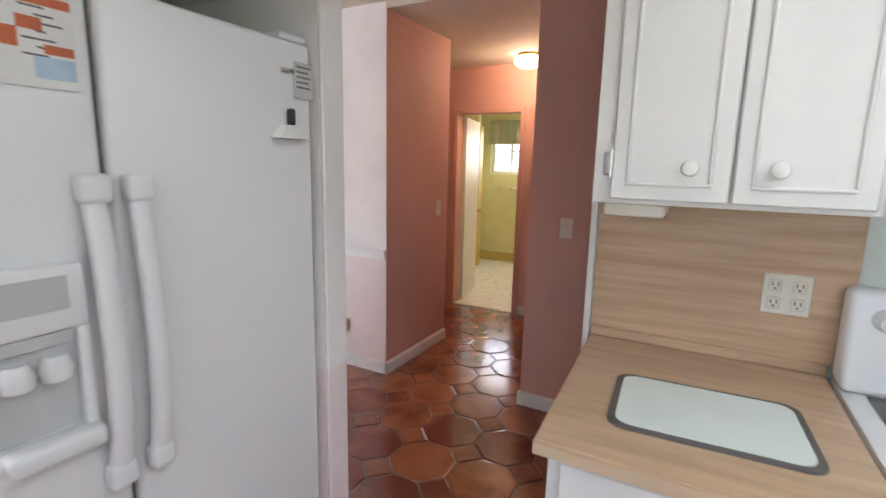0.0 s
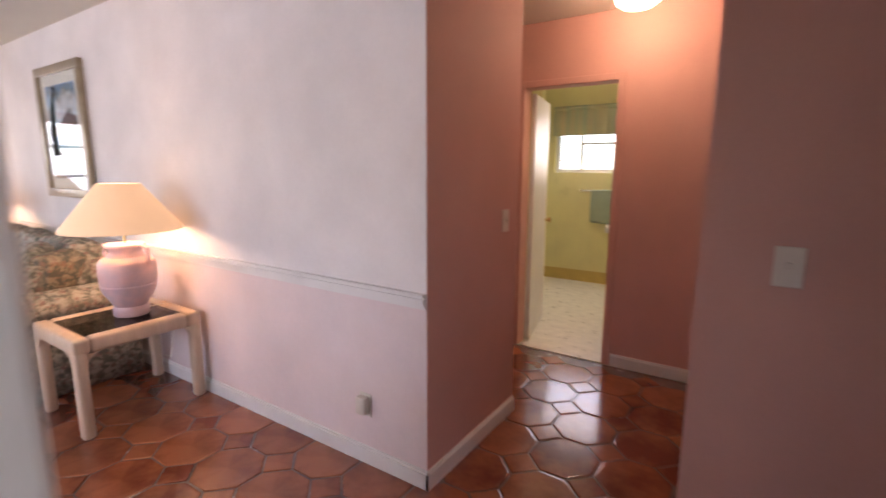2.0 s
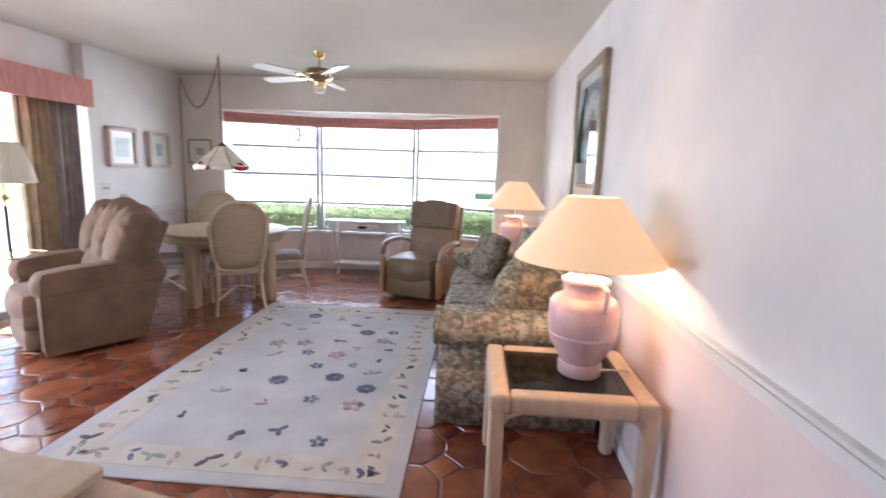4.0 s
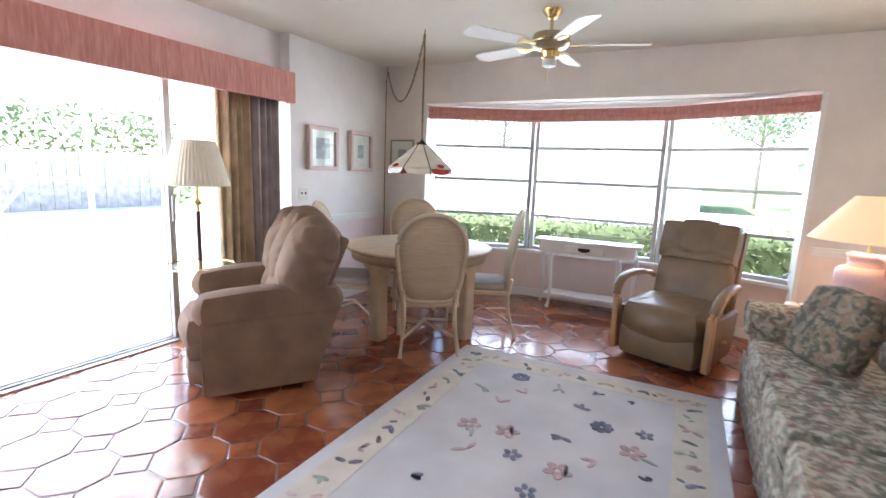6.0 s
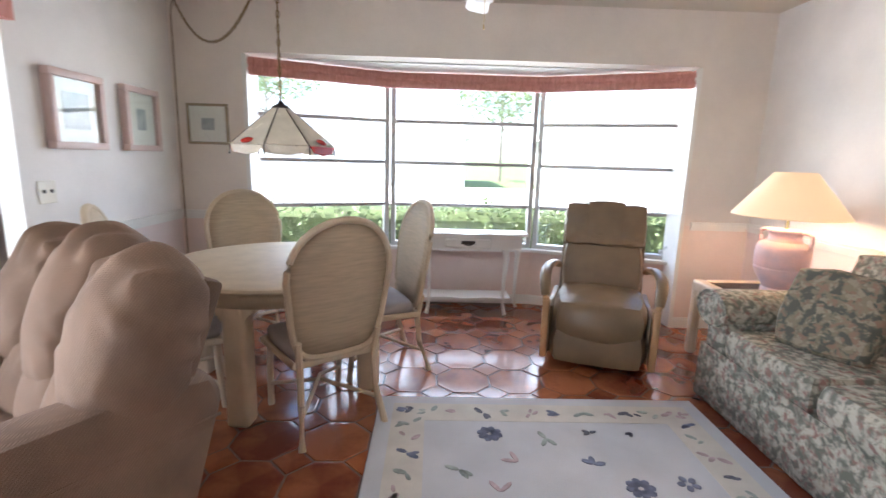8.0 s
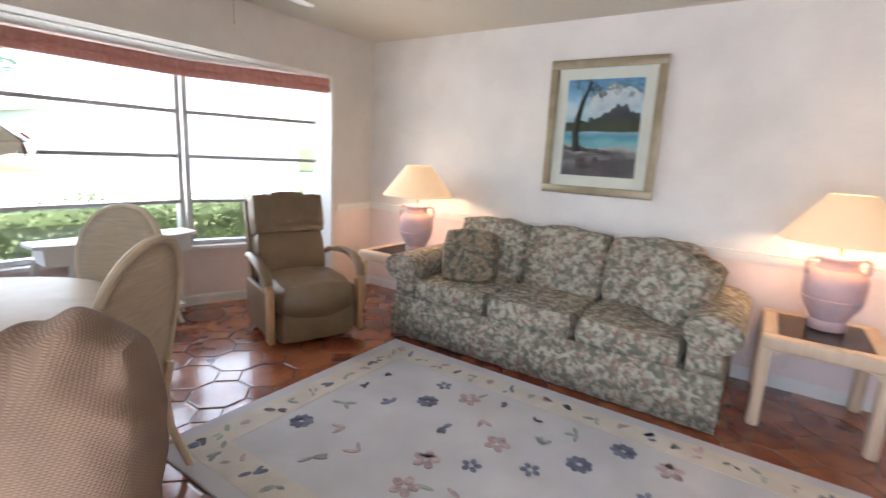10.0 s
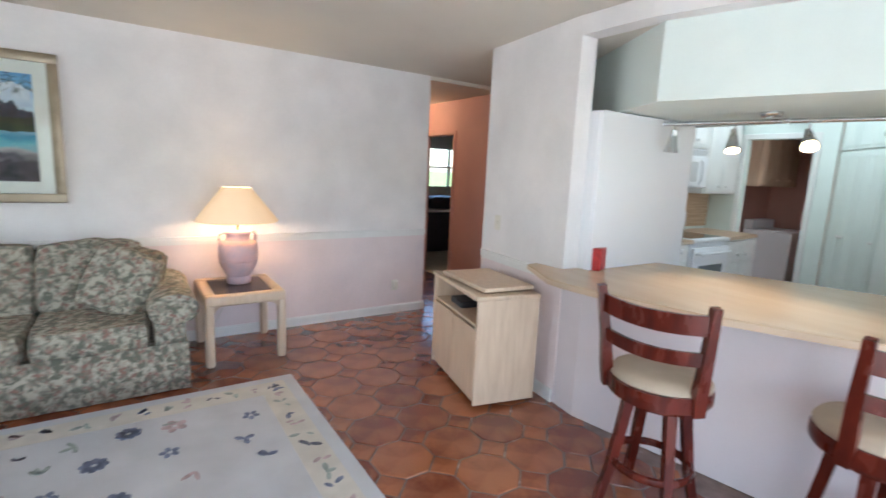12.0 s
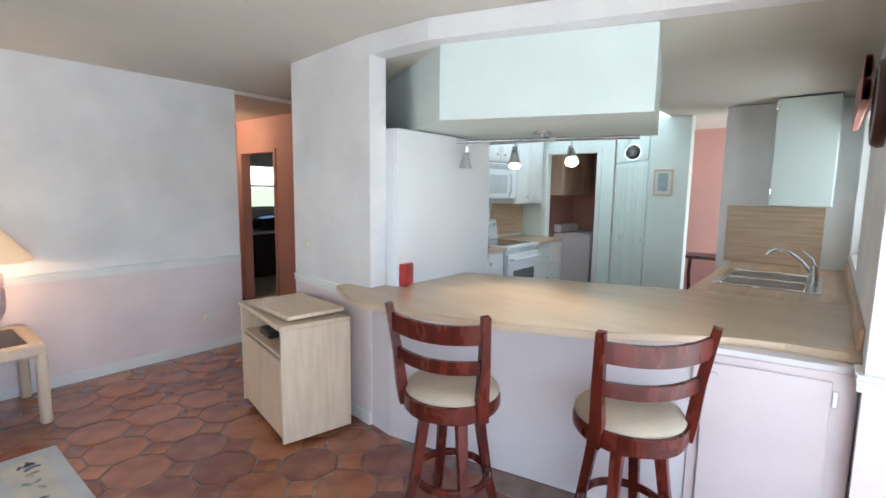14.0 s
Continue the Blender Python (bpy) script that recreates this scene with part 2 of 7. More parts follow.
M["valance"] = mat("coral gathered cloth", (0.70, 0.34, 0.29), 0.75, vary=0.1, scale=7, fine=90, bump=0.5, dist=0.004, second=(0.52, 0.21, 0.175), grain=(11, 11, 1.1))
M["drape"] = mat("tan drape cloth", (0.56, 0.43, 0.28), 0.85, vary=0.15, scale=6, fine=120, bump=0.3)
M["drapegrey"] = mat("grey-mauve drape cloth", (0.40, 0.345, 0.34), 0.85, vary=0.15, scale=6, fine=120, bump=0.3)
M["alu"] = mat("grey anodised aluminium", (0.50, 0.50, 0.49), 0.4, metal=0.6, vary=0.05)
M["glass"] = glass_mat("window glass", (0.98, 1.0, 0.99))
M["smoked"] = glass_mat("smoked glass", (0.35, 0.33, 0.32))
M["stained"] = mat("cream opal glass", (0.80, 0.74, 0.62), 0.25, vary=0.05, scale=12, coat=0.3)
M["redglass"] = mat("red opal glass", (0.45, 0.03, 0.02), 0.2, vary=0.1, coat=0.3)
M["lead"] = mat("dark lead came", (0.06, 0.05, 0.045), 0.5, metal=0.5)
M["frame"] = mat("antique silver-gold frame", (0.36, 0.30, 0.21), 0.4, metal=0.5, vary=0.1, scale=10, fine=80, bump=0.2)
M["framepink"] = mat("pale pink lacquer frame", (0.66, 0.50, 0.46), 0.4, vary=0.05)
M["mount"] = mat("white card mount", (0.80, 0.78, 0.74), 0.8, vary=0.02)
M["bulb"] = mat("frosted bulb", (0.9, 0.85, 0.75), 0.4, emit=((1.0, 0.72, 0.42), 6))
M["domeglass"] = mat("lit opal glass", (0.9, 0.85, 0.75), 0.4, emit=((1.0, 0.78, 0.50), 2.0))
M["skylight"] = mat("skylight diffuser", (0.9, 0.9, 0.9), 0.5, emit=((0.86, 1.0, 1.0), 0.5))
M["red"] = mat("red tin", (0.45, 0.02, 0.02), 0.3, vary=0.2, scale=30)
M["paper"] = mat("white paper", (0.80, 0.79, 0.77), 0.9, vary=0.03)
M["blackglass"] = mat("black cooktop glass", (0.015, 0.015, 0.017), 0.06, vary=0.1, coat=0.6)
M["boardglass"] = mat("pale green glass board", (0.72, 0.79, 0.75), 0.22, vary=0.02, coat=0.3)
M["greytrim"] = mat("dark grey plastic rim", (0.12, 0.11, 0.10), 0.5)
M["concrete"] = mat("pale pool deck", (0.74, 0.73, 0.70), 0.8, vary=0.08, scale=1.5, fine=40)
M["water"] = mat("pool water", (0.12, 0.42, 0.55), 0.05, vary=0.05, scale=3, coat=0.5)
M["grass"] = mat("lawn", (0.13, 0.19, 0.06), 0.9, vary=0.2, scale=2, fine=40)
M["leaf"] = mat("leaf green", (0.20, 0.26, 0.12), 0.6, vary=0.2, scale=5, fine=20, island=0.9, second=(0.13, 0.19, 0.07))
M["bark"] = mat("bark", (0.24, 0.21, 0.17), 0.9, vary=0.2)
M["stucco"] = mat("far house stucco", (0.78, 0.77, 0.74), 0.9, vary=0.05)
M["roof"] = mat("far house roof", (0.60, 0.59, 0.57), 0.9, vary=0.1)
M["fence"] = mat("weathered fence wood", (0.46, 0.43, 0.39), 0.9, vary=0.15, scale=6)
M["towel"] = mat("sage towel", (0.36, 0.45, 0.36), 0.95, vary=0.06, fine=200, bump=0.5)
M["rosewood"] = mat("dark rosewood", (0.06, 0.02, 0.015), 0.3, vary=0.2)
M["barpaint"] = mat("pink white bar paint", (0.72, 0.66, 0.67), 0.6, vary=0.03, scale=2, fine=80, bump=0.15)
M["hedgecore"] = mat("dark green hedge filler", (0.08, 0.11, 0.04), 0.9, vary=0.2)


# ---- mesh helpers ----
def link(name, bm, material, smooth=False):
    me = bpy.data.meshes.new(name)
    bmesh.ops.recalc_face_normals(bm, faces=bm.faces[:])
    bm.to_mesh(me)
    bm.free()
    mats = material if isinstance(material, (list, tuple)) else [material]
    for m in mats:
        me.materials.append(m)
    if smooth:
        for p in me.polygons:
            p.use_smooth = True
        me.set_sharp_from_angle(angle=radians(40))
    return new(name, me)


def part(name, bm, material, parent, label="", smooth=True):
    ob = link(name, bm, material, smooth)
    ob.parent = parent
    if label:
        ob["label"] = label
    return ob


def thing(name, m, label, category, group=""):
    ob = new(name)
    ob.matrix_world = m
    ob.empty_display_size = 0.1
    return tagged(ob, label, category, group)


def structure(name, bm, material, label="", smooth=False):
    return tagged(link(name, bm, material, smooth), label, kind="structure")


def B():
    return bmesh.new()


def box(bm, lo, hi, bevel=0.0, m=None, seg=1):
    lo, hi = Vector(lo), Vector(hi)
    at = Matrix.Translation((lo + hi) / 2) @ Matrix.Diagonal((*(hi - lo), 1))
    vs = bmesh.ops.create_cube(bm, size=1.0, matrix=at if m is None else m @ at)["verts"]
    if bevel:
        bmesh.ops.bevel(bm, geom=list({e for v in vs for e in v.link_edges}), offset=bevel, segments=seg, affect="EDGES", profile=0.5)


def tube(bm, a, b, r0, r1=None, n=12, cap=True):
    a, b = Vector(a), Vector(b)
    d = b - a
    m = Matrix.Translation((a + b) / 2) @ d.to_track_quat("Z", "Y").to_matrix().to_4x4()
    return bmesh.ops.create_cone(bm, cap_ends=cap, segments=n, radius1=r0, radius2=r0 if r1 is None else r1, depth=d.length, matrix=m)["verts"]


def lathe(bm, prof, n=28, at=(0, 0, 0), caps=True):
    """Turned shape from (radius, height) pairs."""
    rings = []
    for r, z in prof:
        rings.append([bm.verts.new((at[0] + r * math.cos(2 * math.pi * k / n), at[1] + r * math.sin(2 * math.pi * k / n), at[2] + z)) for k in range(n)])
    for a, b in zip(rings, rings[1:]):
        for k in range(n):
            bm.faces.new((a[k], a[(k + 1) % n], b[(k + 1) % n], b[k]))
    if caps:
        bm.faces.new(rings[0][::-1])
        bm.faces.new(rings[-1])
    return bm


def sweep(bm, pts, r, n=8, closed=False, flat=1.0, rad=None):
    """A round or flattened bar along points."""
    pts = [Vector(p) for p in pts]
    rings = []
    for i, p in enumerate(pts):
        a = pts[i - 1] if i or closed else p
        b = pts[(i + 1) % len(pts)] if i + 1 < len(pts) or closed else p
        d = (b - a).normalized()
        up = Vector((0, 0, 1)) if abs(d.z) < 0.95 else Vector((1, 0, 0))
        s = d.cross(up).normalized()
        u = s.cross(d)
        q = r if rad is None else rad[i]
        rings.append([bm.verts.new(p + s * math.cos(2 * math.pi * k / n) * q + u * math.sin(2 * math.pi * k / n) * q * flat) for k in range(n)])
    m = len(rings)
    for i in range(m if closed else m - 1):
        a, b = rings[i], rings[(i + 1) % m]
        for k in range(n):
            bm.faces.new((a[k], a[(k + 1) % n], b[(k + 1) % n], b[k]))
    if not closed:
        bm.faces.new(rings[0][::-1])
        bm.faces.new(rings[-1])
    return bm


def prism(bm, poly, z0, z1):
    """An upright prism over a plan outline."""
    lo = [bm.verts.new((x, y, z0)) for x, y in poly]
    hi = [bm.verts.new((x, y, z1)) for x, y in poly]
    bm.faces.new(lo[::-1])
    bm.faces.new(hi)
    for k in range(len(poly)):
        j = (k + 1) % len(poly)
        bm.faces.new((lo[k], lo[j], hi[j], hi[k]))
    return bm


def cushion(bm, lo, hi, puff=0.25, n=8, m=None, wrinkle=0.0):
    """A stuffed block, domed on all sides."""
    lo, hi = Vector(lo), Vector(hi)
    c, h = (lo + hi) / 2, (hi - lo) / 2
    seen = {}

    def vert(p):
        key = tuple(round(k, 4) for k in p)
        if key not in seen:
            seen[key] = bm.verts.new(p)
        return seen[key]
    g = [-1 + 2 * k / (n + 1) for k in range(n + 2)]
    for ax in range(3):
        for side in (-1, 1):
            for i in range(n + 1):
                for j in range(n + 1):
                    quad = []
                    for u, w in ((g[i], g[j]), (g[i + 1], g[j]), (g[i + 1], g[j + 1]), (g[i], g[j + 1])):
                        p = [u, w]
                        p.insert(ax, side)
                        quad.append(vert(p))
                    bm.faces.new(quad if side > 0 else quad[::-1])
    vs = list(seen.values())
    for v in vs:
        p = v.co
        q = Vector((p.x * math.sqrt(max(0, 1 - p.y**2 / 2 - p.z**2 / 2 + p.y**2 * p.z**2 / 3)),
                    p.y * math.sqrt(max(0, 1 - p.z**2 / 2 - p.x**2 / 2 + p.z**2 * p.x**2 / 3)),
                    p.z * math.sqrt(max(0, 1 - p.x**2 / 2 - p.y**2 / 2 + p.x**2 * p.y**2 / 3))))
        # between the block and the ball
        w = puff
        s = p.lerp(q * 1.12, w)
        v.co = Vector((c.x + s.x * h.x, c.y + s.y * h.y, c.z + s.z * h.z))
        if wrinkle:
            k = noise.noise(v.co * 9) * wrinkle
            v.co += (v.co - c).normalized() * k
    if m is not None:
        bmesh.ops.transform(bm, matrix=m, verts=vs)
    return vs


def placed(x, y, yaw, z=0.0):
    return pose(x, y, z, 0, 0, yaw)


# ---- large structure ----
H = 2.55      # ceiling
KH = 2.43     # kitchen ceiling
YN, YS, XW = 2.45, -2.22, -7.63
BAY = [(-7.80, -1.674), (-8.24, -0.588), (-8.24, 0.769), (-7.80, 1.896)]
SILL, WTOP = 0.52, 2.13


def slab(name, lo, hi, material, label="", bevel=0.0):
    bm = B()
    box(bm, lo, hi, bevel)
    return structure(name, bm, material, label)


slab("floor", (-8.5, -2.62, -0.15), (4.6, 4.34, -0.0045), M["grout"], "dark grout bed under terracotta floor tiles")
slab("ceiling", (-7.83, -2.62, H), (4.6, 7.4, H + 0.15), M["ceil"], "cream painted plaster ceiling")
slab("wall_north", (XW - 0.2, YN, 0), (-1.653, YN + 0.15, H), M["wall"], "wall painted white above and pink below a rail")
slab("wall_hall_west", (-1.85, YN + 0.003, 0), (-1.65, 3.335, H), M["coral"], "coral painted hall wall")
slab("wall_west_1", (XW - 0.2, YS - 0.4, 0), (XW, BAY[0][1], H), M["wallbounce"], "wall beside the bay window")
slab("wall_west_2", (XW - 0.2, BAY[3][1], 0), (XW, YN, H), M["wallbounce"], "wall beside the bay window")
slab("wall_west_header", (XW - 0.2, BAY[0][1], WTOP + 0.01), (XW, BAY[3][1], H), M["wallbounce"], "wall above the bay window")
slab("wall_south_1", (XW, YS - 0.4, 0), (-6.15, YS, H), M["wall"], "wall with small pictures beside the sliding door")
slab("wall_south_header", (-6.15, YS - 0.4, 2.12), (-1.72, YS - 0.11, H), M["wall"], "wall above the sliding door")
# south wall past the door, with the sink window
bm = B()
box(bm, (-1.72, -2.62, 0), (-0.15, -2.36, H))
box(bm, (-0.15, -2.62, 0), (1.1, -2.36, 1.12))
box(bm, (-0.15, -2.62, 2.2), (1.1, -2.36, H))
box(bm, (1.1, -2.62, 0), (1.45, -2.36, H))
structure("wall_south_2", bm, M["wall"], "white wall with the sink window")
bm = B()
prism(bm, [(-2.0, 0.1), (-1.86, 0.1), (-1.745, 1.10), (-1.88, 1.13)], 0, H)
structure("wall_pillar", bm, M["wall"], "short slanting wall beside the bar")
bm = B()
prism(bm, [(-1.83, 0.80), (-0.706, 0.80), (-0.706, 0.88), (-1.80, 1.08)], 0, H)
structure("wall_fridge", bm, M["wall"], "wall beside the fridge")
bm = B()
prism(bm, [(-1.80, 1.083), (-0.712, 0.882), (-0.712, 0.897), (-1.875, 1.133)], 0, H)
structure("wall_fridge_hall_side", bm, M["wall"], "white and pink painted hall side")
slab("wall_kitchen_north", (-0.04, 1.42, 0), (2.40, 1.58, H), M["mint"], "kitchen wall behind the stove")
slab("wall_corridor_south", (-0.045, 1.581, 0), (3.2, 1.60, H), M["coral"], "coral painted corridor wall")
slab("wall_corridor_north", (-0.65, 2.53, 0), (3.2, 2.66, H), M["coral"], "coral painted wall with a light switch")
slab("wall_corridor_end", (3.2, 1.58, 0), (3.3, 2.66, H), M["coral"], "coral painted corridor end")
bm = B()
box(bm, (-0.65, 2.66, 0), (-0.53, 3.42, H))
box(bm, (-0.65, 3.42, 2.06), (-0.53, 4.22, H))
box(bm, (-0.65, 4.22, 0), (-0.53, 4.35, H))
structure("wall_hall_east", bm, M["coral"], "coral hall wall with a doorway")
bm = B()
box(bm, (-3.2, 4.35, 0), (-2.08, 4.47, H))
box(bm, (-2.08, 4.35, 2.05), (-1.39, 4.47, H))
box(bm, (-1.39, 4.35, 0), (-0.53, 4.47, H))
structure("wall_hall_end", bm, M["coral"], "coral hall end wall with the bathroom doorway")
slab("wall_hall_recess_1", (-3.2, 3.2, 0), (-1.85, 3.335, H), M["coral"], "coral recess wall")
slab("wall_hall_recess_2", (-3.3, 3.2, 0), (-3.2, 4.47, H), M["coral"], "coral recess end")
HALL = 2.51   # hall ceiling
bm = B()
box(bm, (-1.649, 2.455, HALL), (-0.651, 4.349, H - 0.002))
box(bm, (-3.199, 3.336, HALL), (-1.65, 4.349, H - 0.002))
structure("hall_ceiling", bm, M["ceil"], "lower painted ceiling of the hall")
# bathroom
slab("bath_floor", (-3.6, 4.35, -0.1), (-0.9, 7.0, 0.004), M["whitetile"], "white mosaic bathroom floor")
bm = B()
box(bm, (-3.6, 6.9, 0), (-2.78, 7.05, H))
box(bm, (-2.78, 6.9, 0), (-1.55, 7.05, 1.40))
box(bm, (-2.78, 6.9, 2.15), (-1.55, 7.05, H))
box(bm, (-1.55, 6.9, 0), (-0.9, 7.05, H))
structure("wall_bath_north", bm, M["yellow"], "yellow tiled bathroom wall with a window")
slab("wall_bath_west", (-3.7, 4.47, 0), (-3.6, 7.05, H), M["yellow"], "yellow tiled bathroom wall")
slab("wall_bath_east", (-0.9, 4.47, 0), (-0.8, 7.05, H), M["yellow"], "yellow tiled bathroom wall")
slab("wall_bath_south", (-3.6, 4.471, 0), (-2.09, 4.49, H), M["yellow"], "yellow bathroom wall")
# bedroom past the hall
slab("bedroom_floor", (-0.53, 2.66, -0.1), (3.2, 6.2, -0.004), M["rugcream"], "beige bedroom carpet")
bm = B()
box(bm, (3.2, 2.66, 0), (3.35, 6.2, H))
box(bm, (-0.53, 6.2, 0), (0.5, 6.35, H))
box(bm, (0.5, 6.2, 0), (1.9, 6.35, 1.2))
box(bm, (0.5, 6.2, 2.05), (1.9, 6.35, H))
box(bm, (1.9, 6.2, 0), (3.35, 6.35, H))
box(bm, (-0.63, 4.47, 0), (-0.53, 6.35, H))
structure("wall_bedroom", bm, M["wall"], "bedroom wall with a window")
# kitchen east side, laundry and dining room past it
bm = B()
box(bm, (2.25, 1.02, 0), (2.37, 1.42, KH))
box(bm, (2.25, 0.29, 2.13), (2.37, 1.02, KH))
box(bm, (2.25, 0.06, 0), (2.37, 0.29, KH))
structure("wall_kitchen_east", bm, M["mint"], "kitchen wall with the laundry doorway")
slab("wall_laundry_east", (4.1, -0.3, 0), (4.2, 1.6, H), M["coral"], "pink laundry wall")
slab("wall_laundry_north", (2.4, 1.42, 0), (4.1, 1.56, H), M["coral"], "pink laundry wall")
slab("wall_laundry_south", (2.9, 0.30, 0), (4.1, 0.40, H), M["coral"], "pink laundry wall")
bm = B()
prism(bm, [(1.6, -0.58), (1.6, -0.98), (1.75, -0.98), (1.75, -0.58)], 0, KH)
structure("wall_mint_end", bm, M["mint"], "mint wall end with a framed picture")
slab("wall_sink_end", (1.3, -2.36, 0), (1.42, -1.35, KH), M["wall"], "white wall end above the sink counter")
slab("wall_dining_east", (3.9, -2.7, 0), (4.0, 0.3, H), M["coral"], "pink dining room wall")
# unseen opening, added with the fill lamp below to brighten the dining room
bm = B()
box(bm, (1.45, -2.62, 0), (2.0, -2.5, H))
box(bm, (2.0, -2.62, 0), (3.6, -2.5, 0.8))
box(bm, (2.0, -2.62, 2.1), (3.6, -2.5, H))
box(bm, (3.6, -2.62, 0), (3.9, -2.5, H))
structure("wall_dining_south", bm, M["coral"], "pink dining room wall with an added unseen opening")
lamp("dining_fill", "AREA", look((2.8, -2.7, 1.45), (3.2, 0, 1.2)), 8, (0.95, 0.98, 1.0), size=(1.5, 1.2))
bm = B()
prism(bm, [(-1.857, 0.795), (-1.857, -0.352), (-1.468, -1.78), (-1.298, -2.358), (2.248, -2.358), (2.248, 1.418), (-0.69, 1.418), (-0.69, 0.795)], KH, H - 0.004)
structure("kitchen_ceiling", bm, M["ceil"], "lowered kitchen ceiling")
# header over the bar, following its slant
bm = B()
prism(bm, [(-2.0, 0.1), (-1.99, -0.37), (-1.60, -1.80), (-1.45, -2.36), (-1.30, -2.36), (-1.47, -1.78), (-1.86, -0.35), (-1.86, 0.1)], KH, H - 0.003)
structure("bar_header", bm, M["wall"], "slanting header above the bar")
bm = B()
prism(bm, [(-1.25, 0.79), (-1.89, -0.38), (-1.54, -1.48), (-0.5, -1.22), (-0.5, 0.79)], 2.0, KH - 0.002)
structure("soffit", bm, M["mint"], "hanging mint soffit box above the bar")
# bay
def along(a, b, inset, depth):
    """Plan outline of a strip beside the line a-b."""
    a, b = Vector(a), Vector(b)
    d = (b - a).normalized()
    nrm = Vector((-d.y, d.x))
    if nrm.x > 0:
        nrm = -nrm
    return [tuple(a + nrm * inset), tuple(b + nrm * inset), tuple(b + nrm * (inset + depth)), tuple(a + nrm * (inset + depth))]


bm = B()
for a, b in zip(BAY, BAY[1:]):
    prism(bm, along(a, b, 0.0, 0.14), 0, SILL)
structure("wall_bay", bm, M["wallbounce"], "low pink wall under the bay window")
bm = B()
prism(bm, [(XW - 0.19, BAY[0][1]), *[(x - 0.2, y) for x, y in BAY], (XW - 0.19, BAY[3][1])], WTOP, WTOP + 0.1)
structure("bay_ceiling", bm, M["white"], "white ceiling of the bay")
slab("ground", (-900, -900, -0.5), (900, 900, -0.16), M["grass"], "lawn that runs to the horizon")
slab("patio", (-24.0, -14.55, -0.158), (3.0, -2.62, -0.06), M["concrete"], "pale concrete pool deck")


# ---- openings and trim ----
def baseboard(a, b, inward, name="baseboard", h=0.09, t=0.015):
    a, b = Vector(a), Vector(b)
    n = Vector(inward).normalized() * t
    bm = B()
    prism(bm, [tuple(a), tuple(b), tuple(b + n), tuple(a + n)], 0.0, h - 0.012)
    prism(bm, [tuple(a), tuple(b), tuple(b + n * 0.55), tuple(a + n * 0.55)], h - 0.012, h)
    return structure(name, bm, M["white"], "white painted baseboard")


def rail(a, b, inward, z=RAIL):
    a, b = Vector(a), Vector(b)
    n = Vector(inward).normalized()
    bm = B()
    for z0, z1, t in ((-0.035, -0.015, 0.010), (-0.015, 0.012, 0.022), (0.012, 0.022, 0.014), (0.022, 0.034, 0.026)):
        prism(bm, [tuple(a), tuple(b), tuple(b + n * t), tuple(a + n * t)], z + z0, z + z1)
    return structure("trim", bm, M["white"], "white moulded chair rail")


baseboard((-7.63, YN), (-1.637, YN), (0, -1))
baseboard((-1.65, YN - 0.015), (-1.65, 3.335), (1, 0))
baseboard((-7.63, BAY[3][1]), (-7.63, YN - 0.015), (1, 0))
baseboard((-7.63, YS), (-6.2, YS), (0, 1))
baseboard((-7.63, YS + 0.015), (-7.63, BAY[0][1]), (1, 0))
for a, b in zip(BAY, BAY[1:]):
    baseboard(a, b, (1, -(b[0] - a[0]) / (b[1] - a[1])))
baseboard((-2.0, 0.1), (-1.88, 1.13), (-1, 0.12))
baseboard((-0.665, 2.53), (3.2, 2.53), (0, -1))
baseboard((-0.65, 2.515), (-0.65, 3.36), (-1, 0))
baseboard((-1.33, 4.35), (-0.665, 4.35), (0, -1))
rail((-7.63, YN), (-1.655, YN), (0, -1))
rail((-7.63, BAY[3][1] + 0.06), (-7.63, YN - 0.026), (1, 0))
rail((-7.63, YS), (-6.2, YS), (0, 1))
rail((-7.63, YS + 0.026), (-7.63, BAY[0][1]), (1, 0))
rail((-1.97, 0.36), (-1.882, 1.115), (-1, 0.12))
rail((-1.72, -2.36), (-1.58, -2.36), (0, 1))
rail((-1.72, -2.6), (-1.72, -2.34), (-1, 0))


def casing(lo, hi, axis, name, w=0.065, t=0.015, top=None, material=None):
    """Flat casing round a doorway; axis: the direction in plan along which the doorway runs; lo, hi: plan corner points of the wall face."""
    bm = B()
    (x0, y0), (x1, y1) = lo, hi
    z = top
    if axis == "x":
        s = t if name.endswith("n") else -t
        for a, b in ((x0 - w, x0), (x1, x1 + w)):
            box(bm, (a, min(y0, y0 + s), 0), (b, max(y0, y0 + s), z + w), 0.004)
        box(bm, (x0, min(y0, y0 + s), z), (x1, max(y0, y0 + s), z + w), 0.004)
    else:
        s = -t
        for a, b in ((y0 - w, y0), (y1, y1 + w)):
            box(bm, (min(x0, x0 + s), a, 0), (max(x0, x0 + s), b, z + w), 0.004)
        box(bm, (min(x0, x0 + s), y0, z), (max(x0, x0 + s), y1, z + w), 0.004)
    return structure("trim", bm, material or M["white"], "painted door casing")


casing((-2.08, 4.35), (-1.39, 4.35), "x", "bath_s", top=2.05, w=0.05, material=M["coral"])
casing((-0.65, 3.42), (-0.65, 4.22), "y", "bedroom", top=2.06, w=0.05, material=M["coral"])
casing((2.25, 0.29), (2.25, 1.02), "y", "laundry", top=2.13)
# trim strips on the kitchen passage
bm = B()
box(bm, (-0.706, 0.80, 0), (-0.694, 0.88, H), 0.004)
box(bm, (-0.738, 0.868, 0), (-0.705, 0.903, H), 0.004)
structure("trim", bm, M["wall"], "painted trim of the kitchen passage")
bm = B()
box(bm, (-0.062, 1.40, 0), (-0.04, 1.61, H), 0.004)
structure("trim", bm, M["white"], "white trim of the kitchen passage")


